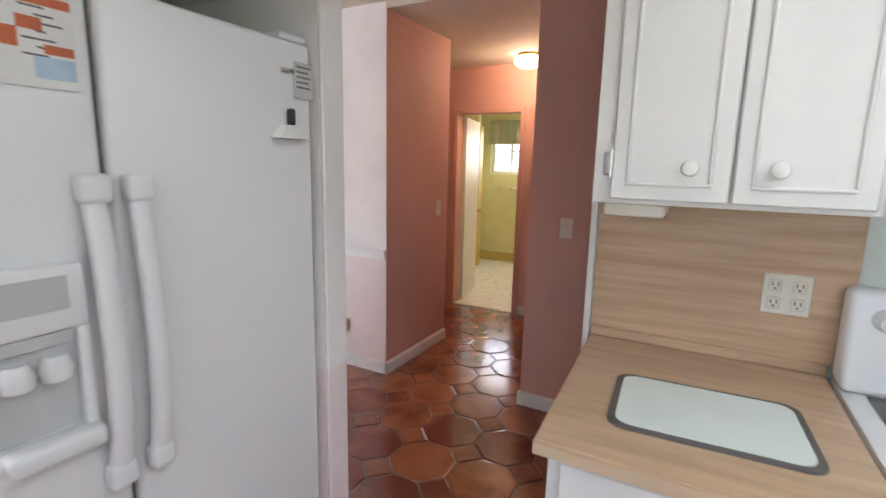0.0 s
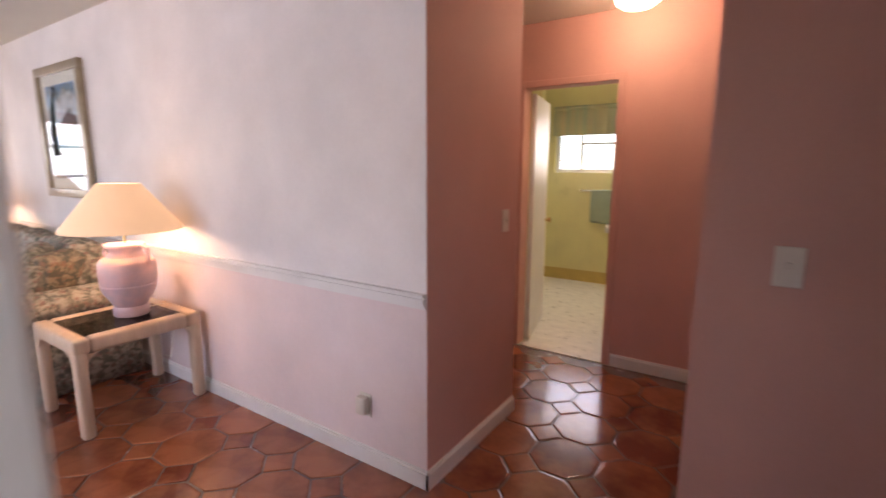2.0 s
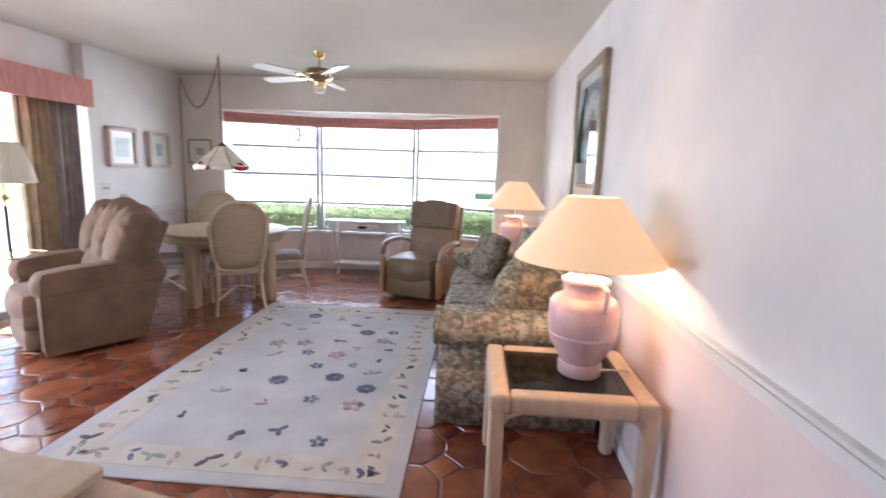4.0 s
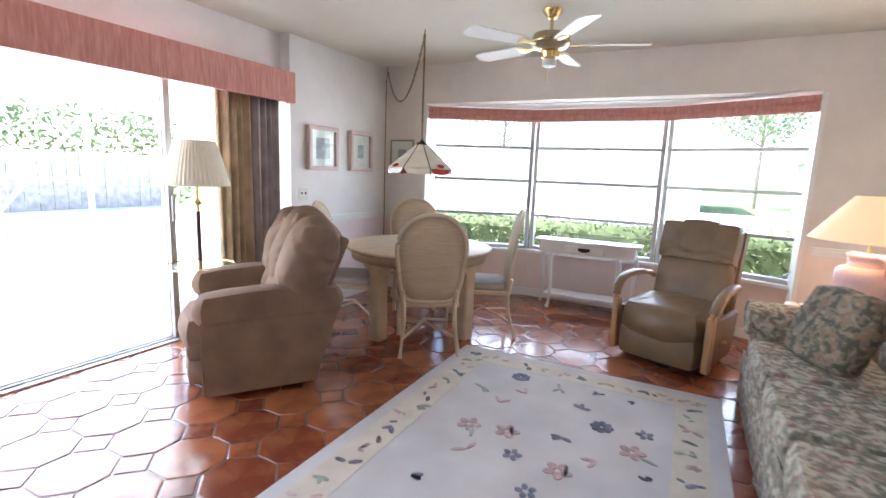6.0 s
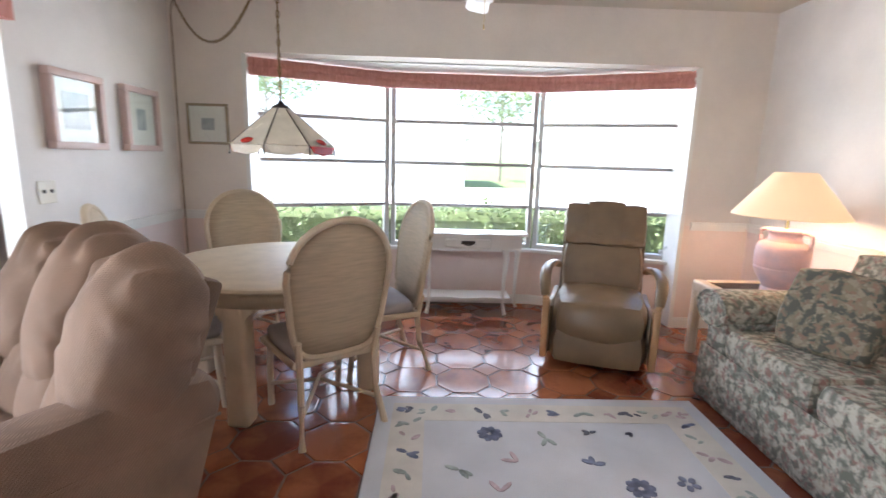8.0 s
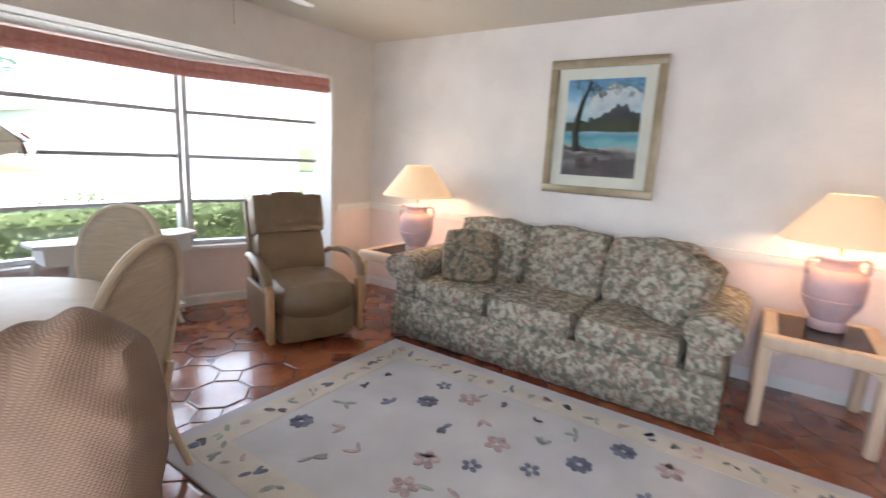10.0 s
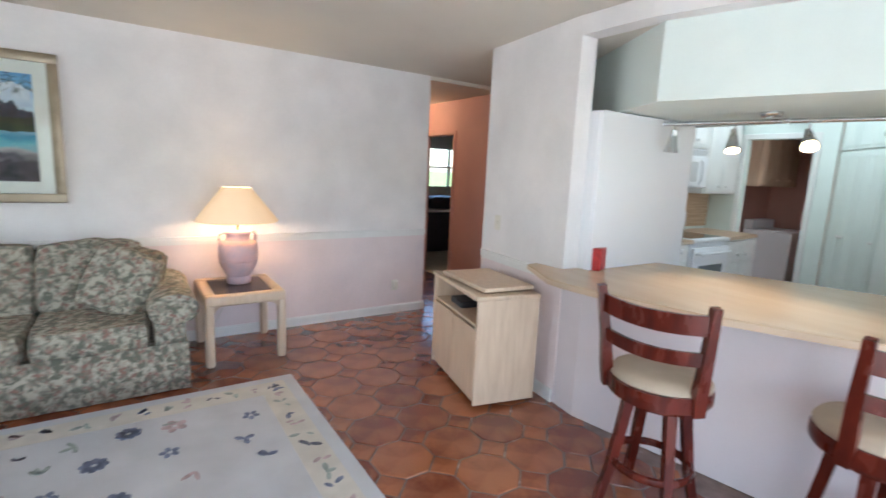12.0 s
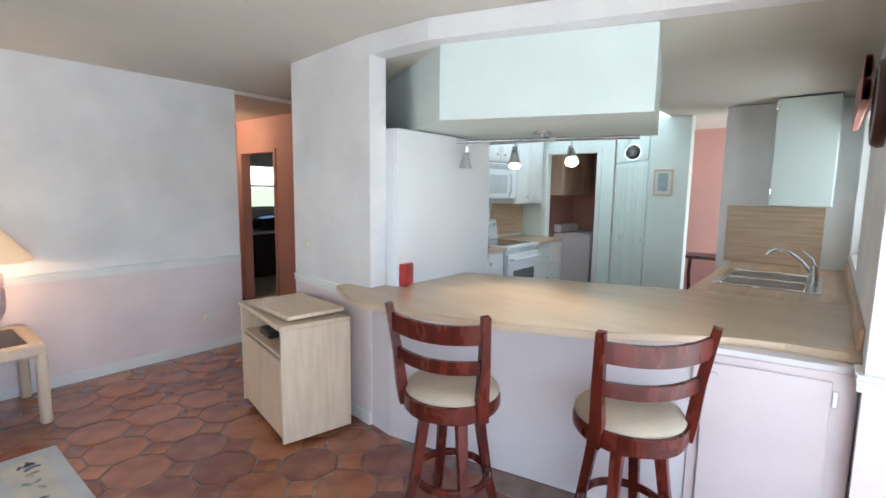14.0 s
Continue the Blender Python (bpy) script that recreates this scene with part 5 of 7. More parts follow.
# pictures
def picture_frame(name, m, w, h, fw, depth, fmat, label, mount, art, cat="picture"):
    """A framed picture: x across, z up, facing local -y."""
    t = thing(name, m, label, cat)
    bm = B()
    for a, b, c, d in ((-w / 2, w / 2, h / 2 - fw, h / 2), (-w / 2, w / 2, -h / 2, -h / 2 + fw), (-w / 2, -w / 2 + fw, -h / 2 + fw, h / 2 - fw), (w / 2 - fw, w / 2, -h / 2 + fw, h / 2 - fw)):
        box(bm, (a, -depth, c), (b, 0, d), min(0.006, fw / 4), seg=2)
    part("frame", bm, fmat, t)
    bm = B()
    box(bm, (-w / 2 + fw, -depth * 0.45, -h / 2 + fw), (w / 2 - fw, -depth * 0.3, h / 2 - fw))
    part("mount", bm, M["mount"], t, smooth=False)
    if art:
        art(t, w / 2 - fw - mount, h / 2 - fw - mount, -depth * 0.45 - 0.002)
    bm = B()
    box(bm, (-w / 2 + fw, -depth * 0.62, -h / 2 + fw), (w / 2 - fw, -depth * 0.60, h / 2 - fw))
    part("glazing", bm, M["glass"], t, smooth=False)
    return t


def seascape_mat():
    m = bpy.data.materials.new("painted cove print")
    m.use_nodes = True
    n, l = m.node_tree.nodes, m.node_tree.links
    tc, sep = n.new("ShaderNodeTexCoord"), n.new("ShaderNodeSeparateXYZ")
    l.new(tc.outputs["Object"], sep.inputs[0])
    no = n.new("ShaderNodeTexNoise")
    no.inputs["Scale"].default_value, no.inputs["Detail"].default_value = 7, 6
    mp = n.new("ShaderNodeMapping")
    mp.inputs["Scale"].default_value = (0.6, 1, 1.6)
    l.new(tc.outputs["Object"], mp.inputs[0])
    l.new(mp.outputs[0], no.inputs["Vector"])
    ad = n.new("ShaderNodeMath")
    ad.operation = "MULTIPLY_ADD"
    l.new(no.outputs[0], ad.inputs[0])
    ad.inputs[1].default_value = 0.22
    l.new(sep.outputs[2], ad.inputs[2])
    ra = n.new("ShaderNodeMapRange")
    ra.inputs[1].default_value, ra.inputs[2].default_value = -0.22, 0.47
    l.new(ad.outputs[0], ra.inputs[0])
    cr = n.new("ShaderNodeValToRGB")
    stops = [(0.0, (0.06, 0.05, 0.07)), (0.10, (0.20, 0.17, 0.20)), (0.16, (0.08, 0.07, 0.09)), (0.24, (0.45, 0.40, 0.40)), (0.29, (0.18, 0.48, 0.56)), (0.40, (0.05, 0.26, 0.42)), (0.46, (0.25, 0.42, 0.55)), (0.58, (0.42, 0.62, 0.74)), (0.70, (0.62, 0.74, 0.82)), (0.82, (0.25, 0.50, 0.74)), (1.0, (0.12, 0.33, 0.62))]
    e = cr.color_ramp.elements
    e[0].position, e[0].color = stops[0][0], (*stops[0][1], 1)
    e[1].position, e[1].color = stops[-1][0], (*stops[-1][1], 1)
    for p, c in stops[1:-1]:
        q = e.new(p)
        q.color = (*c, 1)
    l.new(ra.outputs[0], cr.inputs[0])
    l.new(cr.outputs[0], n["Principled BSDF"].inputs["Base Color"])
    n["Principled BSDF"].inputs["Roughness"].default_value = 0.5
    return m


M["cove"] = seascape_mat()
M["cloudpaint"] = mat("painted cloud", (0.78, 0.80, 0.84), 0.6, vary=0.1, scale=9, fine=40, second=(0.45, 0.55, 0.68))
M["hillpaint"] = mat("painted hill", (0.05, 0.06, 0.09), 0.6, vary=0.3, scale=14, fine=50)
M["treepaint"] = mat("painted trees", (0.05, 0.075, 0.03), 0.6, vary=0.3, scale=16, fine=60, second=(0.012, 0.02, 0.015))
M["rockpaint"] = mat("painted rocks", (0.10, 0.08, 0.10), 0.6, vary=0.3, scale=20, fine=60, second=(0.02, 0.018, 0.025))
M["palm"] = mat("dark painted foliage", (0.025, 0.035, 0.03), 0.6, vary=0.2)
M["greyprint"] = mat("pale blue grey print", (0.50, 0.52, 0.52), 0.7, vary=0.2, scale=14, second=(0.30, 0.32, 0.36))


def cove_art(t, hx, hz, y):
    bm = B()
    box(bm, (-hx, y, -hz), (hx, y + 0.001, hz))
    pr = part("print", bm, M["cove"], t, "printed picture of a palm cove", smooth=False)
    def layer(name, key, x0, x1, low, high, rough, seed, up):
        """A painted band with a broken upper or lower edge."""
        bm = B()
        n = 46
        cols = []
        for k in range(n + 1):
            u = x0 + (x1 - x0) * k / n
            f = rough * (noise.noise((u * 3.1, seed, 0)) + 0.6 * noise.noise((u * 9, seed, 1)) + 0.4 * noise.noise((u * 23, seed, 2)))
            lo, hi = low(u) + rough * 0.4 * noise.noise((u * 6, seed, 5)), high(u) + f
            hi = max(lo + 0.004, min(0.995, hi))
            cols.append([bm.verts.new((hx * u, y - up, hz * max(-0.998, lo))), bm.verts.new((hx * u, y - up, hz * hi))])
        for a, b in zip(cols, cols[1:]):
            bm.faces.new((a[0], b[0], b[1], a[1]))
        part(name, bm, M[key], pr, smooth=False)
    layer("painted_cloud", "cloudpaint", -0.35, 0.97, lambda u: 0.30 + 0.1 * u, lambda u: 0.62 + 0.25 * math.sin(2.2 * (u + 0.35)), 0.12, 3.3, 0.0008)
    layer("painted_hill", "hillpaint", -0.35, 0.98, lambda u: 0.1, lambda u: 0.20 + 0.26 * math.exp(-((u - 0.5) / 0.40) ** 2), 0.12, 7.1, 0.0011)
    layer("painted_trees", "treepaint", -0.99, 0.99, lambda u: -0.07, lambda u: 0.17 + 0.05 * u, 0.06, 1.7, 0.0014)
    layer("painted_rocks", "rockpaint", -0.99, 0.35, lambda u: -0.52 - 0.06 * u, lambda u: -0.44 - 0.10 * u, 0.07, 5.9, 0.0011)
    layer("painted_rocks", "rockpaint", -0.6, 0.97, lambda u: -0.97, lambda u: -0.62, 0.12, 9.4, 0.0011)
    bm = B()
    rnd = random.Random(3)
    sweep(bm, [(-hx * 0.62, y - 0.001, -hz * 0.5), (-hx * 0.7, y - 0.001, 0), (-hx * 0.55, y - 0.001, hz * 0.55), (-hx * 0.35, y - 0.001, hz * 0.95)], 0.012, 6, rad=[0.03, 0.025, 0.018, 0.012])
    for k in range(130):
        a = rnd.uniform(0, 6.28)
        cx, cz = rnd.choice([(-0.3, 0.82), (0.0, 0.8), (0.3, 0.9), (0.6, 0.92), (-0.6, 0.88), (0.85, 0.8)])
        x0, z0 = hx * (cx + rnd.uniform(-0.25, 0.25)), hz * (cz + rnd.uniform(-0.12, 0.06))
        r = rnd.uniform(0.02, 0.055)
        pts = [(x0, z0), (x0 + r * math.cos(a) - 0.006 * math.sin(a), z0 + r * math.sin(a)), (x0 + r * math.cos(a) * 1.5, z0 + r * math.sin(a) * 1.5 - 0.01)]
        pts = [(max(-hx, min(hx, p)), max(-hz, min(hz, q))) for p, q in pts]
        if abs((pts[1][0] - pts[0][0]) * (pts[2][1] - pts[0][1]) - (pts[2][0] - pts[0][0]) * (pts[1][1] - pts[0][1])) > 1e-6:
            bm.faces.new([bm.verts.new((p, y - 0.002, q)) for p, q in pts])
    part("palm_shapes", bm, M["palm"], pr)


def small_art(t, hx, hz, y):
    bm = B()
    box(bm, (-hx, y, -hz), (hx, y + 0.001, hz))
    part("print", bm, M["greyprint"], t, smooth=False)


picture_frame("framed_print", pose(-5.21, YN - 0.002, 1.725), 0.88, 1.04, 0.065, 0.04, M["frame"], "large framed print of a palm cove in silver-gold frame", 0.085, cove_art)
picture_frame("framed_picture", pose(-6.55, YS + 0.002, 1.585, 0, 0, 180), 0.42, 0.42, 0.04, 0.05, M["framepink"], "small picture in a pale pink frame", 0.07, small_art)
picture_frame("framed_picture", pose(-7.15, YS + 0.002, 1.585, 0, 0, 180), 0.38, 0.42, 0.04, 0.05, M["framepink"], "small picture in a pale pink frame", 0.10, small_art)
picture_frame("framed_picture", pose(XW + 0.002, -1.96, 1.595, 0, 0, 90), 0.32, 0.31, 0.02, 0.02, M["frame"], "small picture in a thin gilt frame", 0.09, small_art)


def wall_plate(m, kind, label, cat):
    t = thing("wall_plate" if kind != "outlet4" else "outlet_plate", m, label, cat)
    w = 0.12 if kind in ("outlet4", "double") else 0.075
    bm = B()
    box(bm, (-w / 2, -0.006, -0.06), (w / 2, 0, 0.06), 0.003)
    part("plate", bm, M["plastic"], t)
    if kind == "switch":
        bm = B()
        box(bm, (-0.006, -0.018, -0.006), (0.006, -0.005, 0.014), 0.002)
        part("toggle", bm, M["plastic"], t)
    elif kind == "double":
        for x in (-0.025, 0.025):
            bm = B()
            box(bm, (x - 0.006, -0.016, -0.004), (x + 0.006, -0.005, 0.014), 0.002)
            part("toggle", bm, M["dark"], t)
    else:
        for x in ((-0.029, 0.029) if kind == "outlet4" else (0,)):
            for z in (-0.026, 0.026):
                bm = B()
                box(bm, (x - 0.017, -0.009, z - 0.018), (x + 0.017, -0.005, z + 0.018), 0.004)
                so = part("socket", bm, M["plastic"], t)
                bm = B()
                for dx in (-0.007, 0.007):
                    box(bm, (x + dx - 0.0015, -0.0105, z - 0.002), (x + dx + 0.0015, -0.008, z + 0.009))
                tube(bm, (x, -0.0105, z - 0.009), (x, -0.008, z - 0.009), 0.003)
                part("slots", bm, M["dark"], so)


wall_plate(pose(-0.42, 2.53, 1.17), "switch", "ivory light switch on the coral wall", "switch")
wall_plate(pose(-2.02, 2.45, 0.31), "outlet", "ivory wall outlet low on the pink wall", "outlet")
wall_plate(pose(0.504, 1.404, 1.172), "outlet4", "ivory double wall outlet on the backsplash", "outlet")
wall_plate(pose(-6.30, YS, 1.15, 0, 0, 180), "double", "ivory double switch beside the sliding door", "switch")
wall_plate(pose(-1.908, 0.90, 1.17, 0, 0, -83), "switch", "ivory light switch on the short wall", "switch")
wall_plate(pose(-1.65, 3.18, 1.17, 0, 0, 90), "switch", "light switch on the coral hall wall", "switch")
# night light in the low outlet
bm = B()
box(bm, (-2.05, 2.405, 0.27), (-1.99, 2.441, 0.36), 0.008, seg=2)
tagged(link("plug_adapter", bm, M["plastic"], True), "small ivory plug adapter in the wall outlet", "adapter")


def tv_cabinet():
    t = thing("tv_cabinet", placed(-2.25, 0.622, 77.4), "bleached oak television cabinet with swivel top", "cabinet")
    w, d, h = 0.83, 0.46, 0.745
    bm = B()
    for nm, lo, hi in (("side_panel", (-w / 2, -d / 2, 0.03), (-w / 2 + 0.02, d / 2, h)),
                       ("side_panel", (w / 2 - 0.02, -d / 2, 0.03), (w / 2, d / 2, h)),
                       ("bottom_panel", (-w / 2 + 0.02, -d / 2, 0.03), (w / 2 - 0.02, d / 2 - 0.02, 0.07)),
                       ("shelf", (-w / 2 + 0.02, -d / 2 + 0.012, 0.55), (w / 2 - 0.02, d / 2 - 0.02, 0.57)),
                       ("back_panel", (-w / 2 + 0.02, -d / 2, 0.07), (w / 2 - 0.02, -d / 2 + 0.01, h))):
        bm = B()
        box(bm, lo, hi, 0.003)
        part(nm, bm, M["oak"], t, smooth=False)
    bm = B()
    box(bm, (-w / 2 - 0.006, -d / 2 - 0.004, h), (w / 2 + 0.006, d / 2 + 0.012, h + 0.03), 0.006)
    part("top", bm, M["oak"], t)
    bm = B()
    lathe(bm, [(0.12, h + 0.03), (0.12, h + 0.042)], 24)
    part("swivel", bm, M["dark"], t)
    bm = B()
    box(bm, (-0.30, -0.20, h + 0.042), (0.30, 0.20, h + 0.07), 0.006, pose(-0.05, 0, 0, 0, 0, 6))
    part("swivel_top", bm, M["oak"], t)
    for x0, x1 in ((-w / 2 + 0.022, -0.002), (0.002, w / 2 - 0.022)):
        bm = B()
        box(bm, (x0, d / 2 - 0.02, 0.08), (x1, d / 2 - 0.001, 0.545), 0.004)
        part("door", bm, M["oak"], t)
    for sx in (-1, 1):
        for sy in (-1, 1):
            bm = B()
            tube(bm, (sx * 0.36 - 0.01, sy * 0.16, 0.015), (sx * 0.36 + 0.01, sy * 0.16, 0.015), 0.015)
            part("caster", bm, M["dark"], t)


tv_cabinet()
m73 = placed(-2.25, 0.622, 77.4)
bm = B()
box(bm, (0.02, -0.05, 0.571), (0.22, 0.16, 0.62), 0.008, m73)
tagged(link("video_player", bm, M["dark"], True), "small dark video player in the cabinet shelf", "electronics")
bm = B()
sweep(bm, [m73 @ Vector(p) for p in ((0.1, -0.2, 0.42), (0.16, -0.235, 0.3), (0.05, -0.24, 0.1), (-0.1, -0.235, 0.03), (-0.2, -0.24, 0.2), (-0.1, -0.235, 0.35))], 0.006, 6)
tagged(link("power_cable", bm, M["dark"], True), "black power cable behind the television cabinet", "cable")


def bar_stool(m):
    t = thing("bar_stool", m, "cherry wood swivel bar stool with cream round seat", "stool", "stools at the bar")
    C = M["cherry"]
    S = 0.64
    bm = B()
    lathe(bm, [(0.19, S - 0.07), (0.222, S - 0.066), (0.232, S - 0.05), (0.232, S - 0.012), (0.222, S), (0.20, S + 0.002)], 44)
    part("seat_ring", bm, C, t)
    bm = B()
    lathe(bm, [(0.205, S - 0.01), (0.224, S + 0.006), (0.226, S + 0.022), (0.212, S + 0.042), (0.16, S + 0.056), (0.06, S + 0.062)], 44)
    part("seat", bm, M["seatcloth"], t, "cream cloth seat pad")
    bm = B()
    lathe(bm, [(0.12, S - 0.105), (0.17, S - 0.10), (0.175, S - 0.09), (0.17, S - 0.07)], 32)
    part("swivel_plate", bm, C, t)
    for k in range(4):
        a = math.pi / 4 + k * math.pi / 2
        d = Vector((math.cos(a), math.sin(a), 0))
        p = [d * 0.135 + Vector((0, 0, S - 0.095)), d * 0.155 + Vector((0, 0, 0.40)), d * 0.19 + Vector((0, 0, 0.18)), d * 0.235]
        bm = B()
        sweep(bm, p, 0.02, 4, rad=[0.034, 0.031, 0.029, 0.028])
        part("leg", bm, C, t)
    bm = B()
    sweep(bm, [(0.18 * math.cos(k * math.pi / 16), 0.18 * math.sin(k * math.pi / 16), 0.22) for k in range(32)], 0.016, 8, closed=True, flat=1.3)
    part("foot_ring", bm, C, t)
    posts = [(-0.11, S - 0.06, 0.205), (-0.125, S + 0.02, 0.208), (-0.142, S + 0.20, 0.222), (-0.185, S + 0.435, 0.243)]
    for sd in (-1, 1):
        bm = B()
        sweep(bm, [(sd * x, y, z) for y, z, x in posts], 0.02, 4, rad=[0.034, 0.036, 0.031, 0.025])
        part("back_post", bm, C, t)
    # curved slats, dipping in the middle
    for z, y, h, hx in ((S + 0.355, -0.172, 0.043, 0.232), (S + 0.20, -0.145, 0.03, 0.22), (S - 0.02, -0.12, 0.036, 0.20)):
        bm = B()
        n = 14
        cols = []
        for k in range(n + 1):
            u = -1 + 2 * k / n
            c = 1 - u * u
            deep = 0.055 if z > S else 0.118
            yy = y - deep * c
            zc = z - (0.014 if z > S else 0.0) * c
            cols.append([bm.verts.new((u * hx, yy + dy, zc + dz)) for dy, dz in ((-0.011, -h), (0.011, -h), (0.009, h), (-0.013, h))])
        for a, b in zip(cols, cols[1:]):
            for j in range(4):
                bm.faces.new((a[j], a[(j + 1) % 4], b[(j + 1) % 4], b[j]))
        bm.faces.new(cols[0][::-1])
        bm.faces.new(cols[-1])
        part("back_slat", bm, C, t)
    return t


stool = bar_stool(facing(-2.35, -0.865, 0.98, 0.19))
copy_thing(stool, facing(-2.06, -1.605, 0.67, 0.74))


# ---- kitchen ----
def fridge():
    XF = -0.72
    y0, y1, split = 0.03, 0.785, 0.243
    t = thing("refrigerator", placed(XF, (y0 + y1) / 2, 0), "white side-by-side refrigerator with ice dispenser", "refrigerator")
    cy = (y0 + y1) / 2
    A = M["appliance"]
    bm = B()
    box(bm, (-0.76, y0 - cy, 0.03), (-0.085, y1 - cy, 1.80), 0.008)
    part("body", bm, A, t)
    for a, b, nm in ((y0, split - 0.006, "freezer"), (split + 0.006, y1 - 0.003, "fridge")):
        bm = B()
        box(bm, (-0.075, a - cy, 0.12), (0.0, b - cy, 1.83), 0.014, seg=3)
        d = part("door", bm, A, t)
        # handle beside the split
        yh = (split - 0.036 if nm == "freezer" else split + 0.042) - cy
        bm = B()
        rows = [(1.44, 0.020), (1.38, 0.030), (1.28, 0.040), (1.15, 0.045), (1.04, 0.043), (0.97, 0.034), (0.915, 0.022)]
        rings = []
        for z, x in rows:
            rings.append([bm.verts.new((x + 0.017 * math.sin(q), yh + 0.021 * math.copysign(abs(math.cos(q)) ** 0.7, math.cos(q)), z)) for q in [2 * math.pi * e / 16 for e in range(16)]])
        for p, q in zip(rings, rings[1:]):
            for e in range(16):
                bm.faces.new((p[e], p[(e + 1) % 16], q[(e + 1) % 16], q[e]))
        bm.faces.new(rings[0])
        bm.faces.new(rings[-1][::-1])
        h = part("handle", bm, A, d)
        for z0, z1 in ((1.435, 1.49), (0.872, 0.925)):
            bm = B()
            box(bm, (0.0, yh - 0.026, z0), (0.042, yh + 0.026, z1), 0.012, seg=3)
            part("end_cap", bm, A, h)
    bm = B()
    box(bm, (-0.07, split - cy - 0.005, 0.13), (-0.02, split - cy + 0.005, 1.82))
    part("gasket", bm, M["greytrim"], t, smooth=False)
    # dispenser on the freezer door: a raised surround with a hollow in it
    a, b = y0 + 0.003 - cy, split - 0.062 - cy
    bm = B()
    box(bm, (0.0, a, 1.215), (0.022, b, 1.335), 0.009, seg=2)
    box(bm, (0.0, b - 0.022, 1.005), (0.022, b, 1.218), 0.007, seg=2)
    box(bm, (0.0, a, 0.985), (0.050, b, 1.028), 0.012, seg=3)
    dp = part("dispenser", bm, A, t)
    bm = B()
    box(bm, (0.001, a + 0.001, 1.03), (0.0035, b - 0.022, 1.216))
    box(bm, (0.0035, a + 0.001, 1.19), (0.018, b - 0.024, 1.2145), 0.003)
    part("recess", bm, M["recess"], dp, "grey dispenser recess", smooth=False)
    bm = B()
    box(bm, (0.022, a + 0.02, 1.255), (0.0235, b - 0.03, 1.315), 0.0005)
    part("control_strip", bm, M["recess"], dp, smooth=False)
    for k in range(2):
        bm = B()
        lathe(bm, [(0.022, 0.0), (0.026, 0.02), (0.018, 0.045)], 16)
        bmesh.ops.transform(bm, matrix=pose(0.012, a + 0.035 + 0.055 * k, 1.13), verts=bm.verts[:])
        part("lever", bm, A, dp)
    bm = B()
    box(bm, (-0.08, y1 - cy - 0.10, 1.831), (-0.005, y1 - cy - 0.01, 1.85), 0.006)
    part("hinge_cover", bm, A, t)
    bm = B()
    box(bm, (-0.06, y0 - cy + 0.01, 0.02), (-0.02, y1 - cy - 0.01, 0.115), 0.004)
    part("kick_grille", bm, M["greytrim"], t)


M["oven"] = mat("smoky oven glass", (0.16, 0.17, 0.18), 0.1, vary=0.05)
M["recess"] = mat("pale grey plastic", (0.55, 0.55, 0.55), 0.4, vary=0.05)
fridge()
XF = -0.72
t = thing("tall_panel", pose(-1.3, 0.015, 0), "tall white panel beside the refrigerator", "panel")
for nm, lo, hi in (("side_panel", (-0.555, -0.01, 0), (0.52, 0.011, 1.99)), ("return_panel", (-0.557, 0.0115, 0), (-0.537, 0.089, 1.99))):
    bm = B()
    box(bm, lo, hi, 0.003)
    part(nm, bm, M["appliance"], t, smooth=False)



def fridge_bits():
    # calendar sheet with colour blocks
    t = thing("wall_calendar", pose(XF + 0.003, 0.150, 1.72), "printed calendar sheet taped on the freezer door", "calendar")
    bm = B()
    box(bm, (0, -0.062, -0.09), (0.0012, 0.062, 0.09))
    part("sheet", bm, M["paper"], t, smooth=False)
    for y0, y1, z0, z1, key in ((-0.06, -0.02, -0.03, 0.0, "orange"), (-0.02, 0.015, 0.0, 0.02, "orange"), (0.015, 0.058, -0.035, -0.02, "orange"), (0.0, 0.058, -0.075, -0.04, "paleblue"), (-0.06, 0.058, 0.04, 0.055, "orange")):
        bm = B()
        box(bm, (0.0012, y0, z0), (0.0022, y1, z1))
        part("print_block", bm, M[key], t, smooth=False)
    for k in range(7):
        bm = B()
        z = 0.035 - k * 0.0125
        box(bm, (0.0012, -0.015 + (k % 2) * 0.02, z), (0.0019, 0.02 + (k % 3) * 0.012, z + 0.003))
        part("text_bar", bm, M["greytrim"], t, smooth=False)
    # chip clip magnet
    t = thing("magnet_clip", pose(XF + 0.003, 0.685, 1.60), "white magnetic clip with a black grip", "clip")
    bm = B()
    prism(bm, [(0.0, -0.055), (0.03, -0.045), (0.035, 0.0), (0.03, 0.045), (0.0, 0.055)], -0.022, 0.012)
    for v in bm.verts:
        if v.co.z > 0:
            v.co.y *= 0.35
            v.co.x *= 0.7
    part("body", bm, M["white"], t)
    bm = B()
    box(bm, (0.002, 0.0, 0.012), (0.02, 0.018, 0.055), 0.004)
    part("grip", bm, M["dark"], t, "black grip")
    t = thing("note_holder", pose(XF + 0.003, 0.745, 1.735), "small printed note on a metal clip", "note")
    bm = B()
    box(bm, (0.0, -0.03, -0.05), (0.003, 0.038, 0.045), 0.001)
    part("card", bm, M["recess"], t, smooth=False)
    for k in range(5):
        bm = B()
        box(bm, (0.003, -0.022, 0.03 - k * 0.013), (0.0037, 0.028 - 0.006 * (k % 2), 0.034 - k * 0.013))
        part("text_bar", bm, M["greytrim"], t, smooth=False)
    bm = B()
    box(bm, (0.0, -0.075, 0.012), (0.008, -0.03, 0.022), 0.002)
    part("clip", bm, M["chrome"], t)


M["orange"] = mat("orange print", (0.62, 0.16, 0.07), 0.7)
M["paleblue"] = mat("pale blue print", (0.45, 0.60, 0.72), 0.7)
fridge_bits()


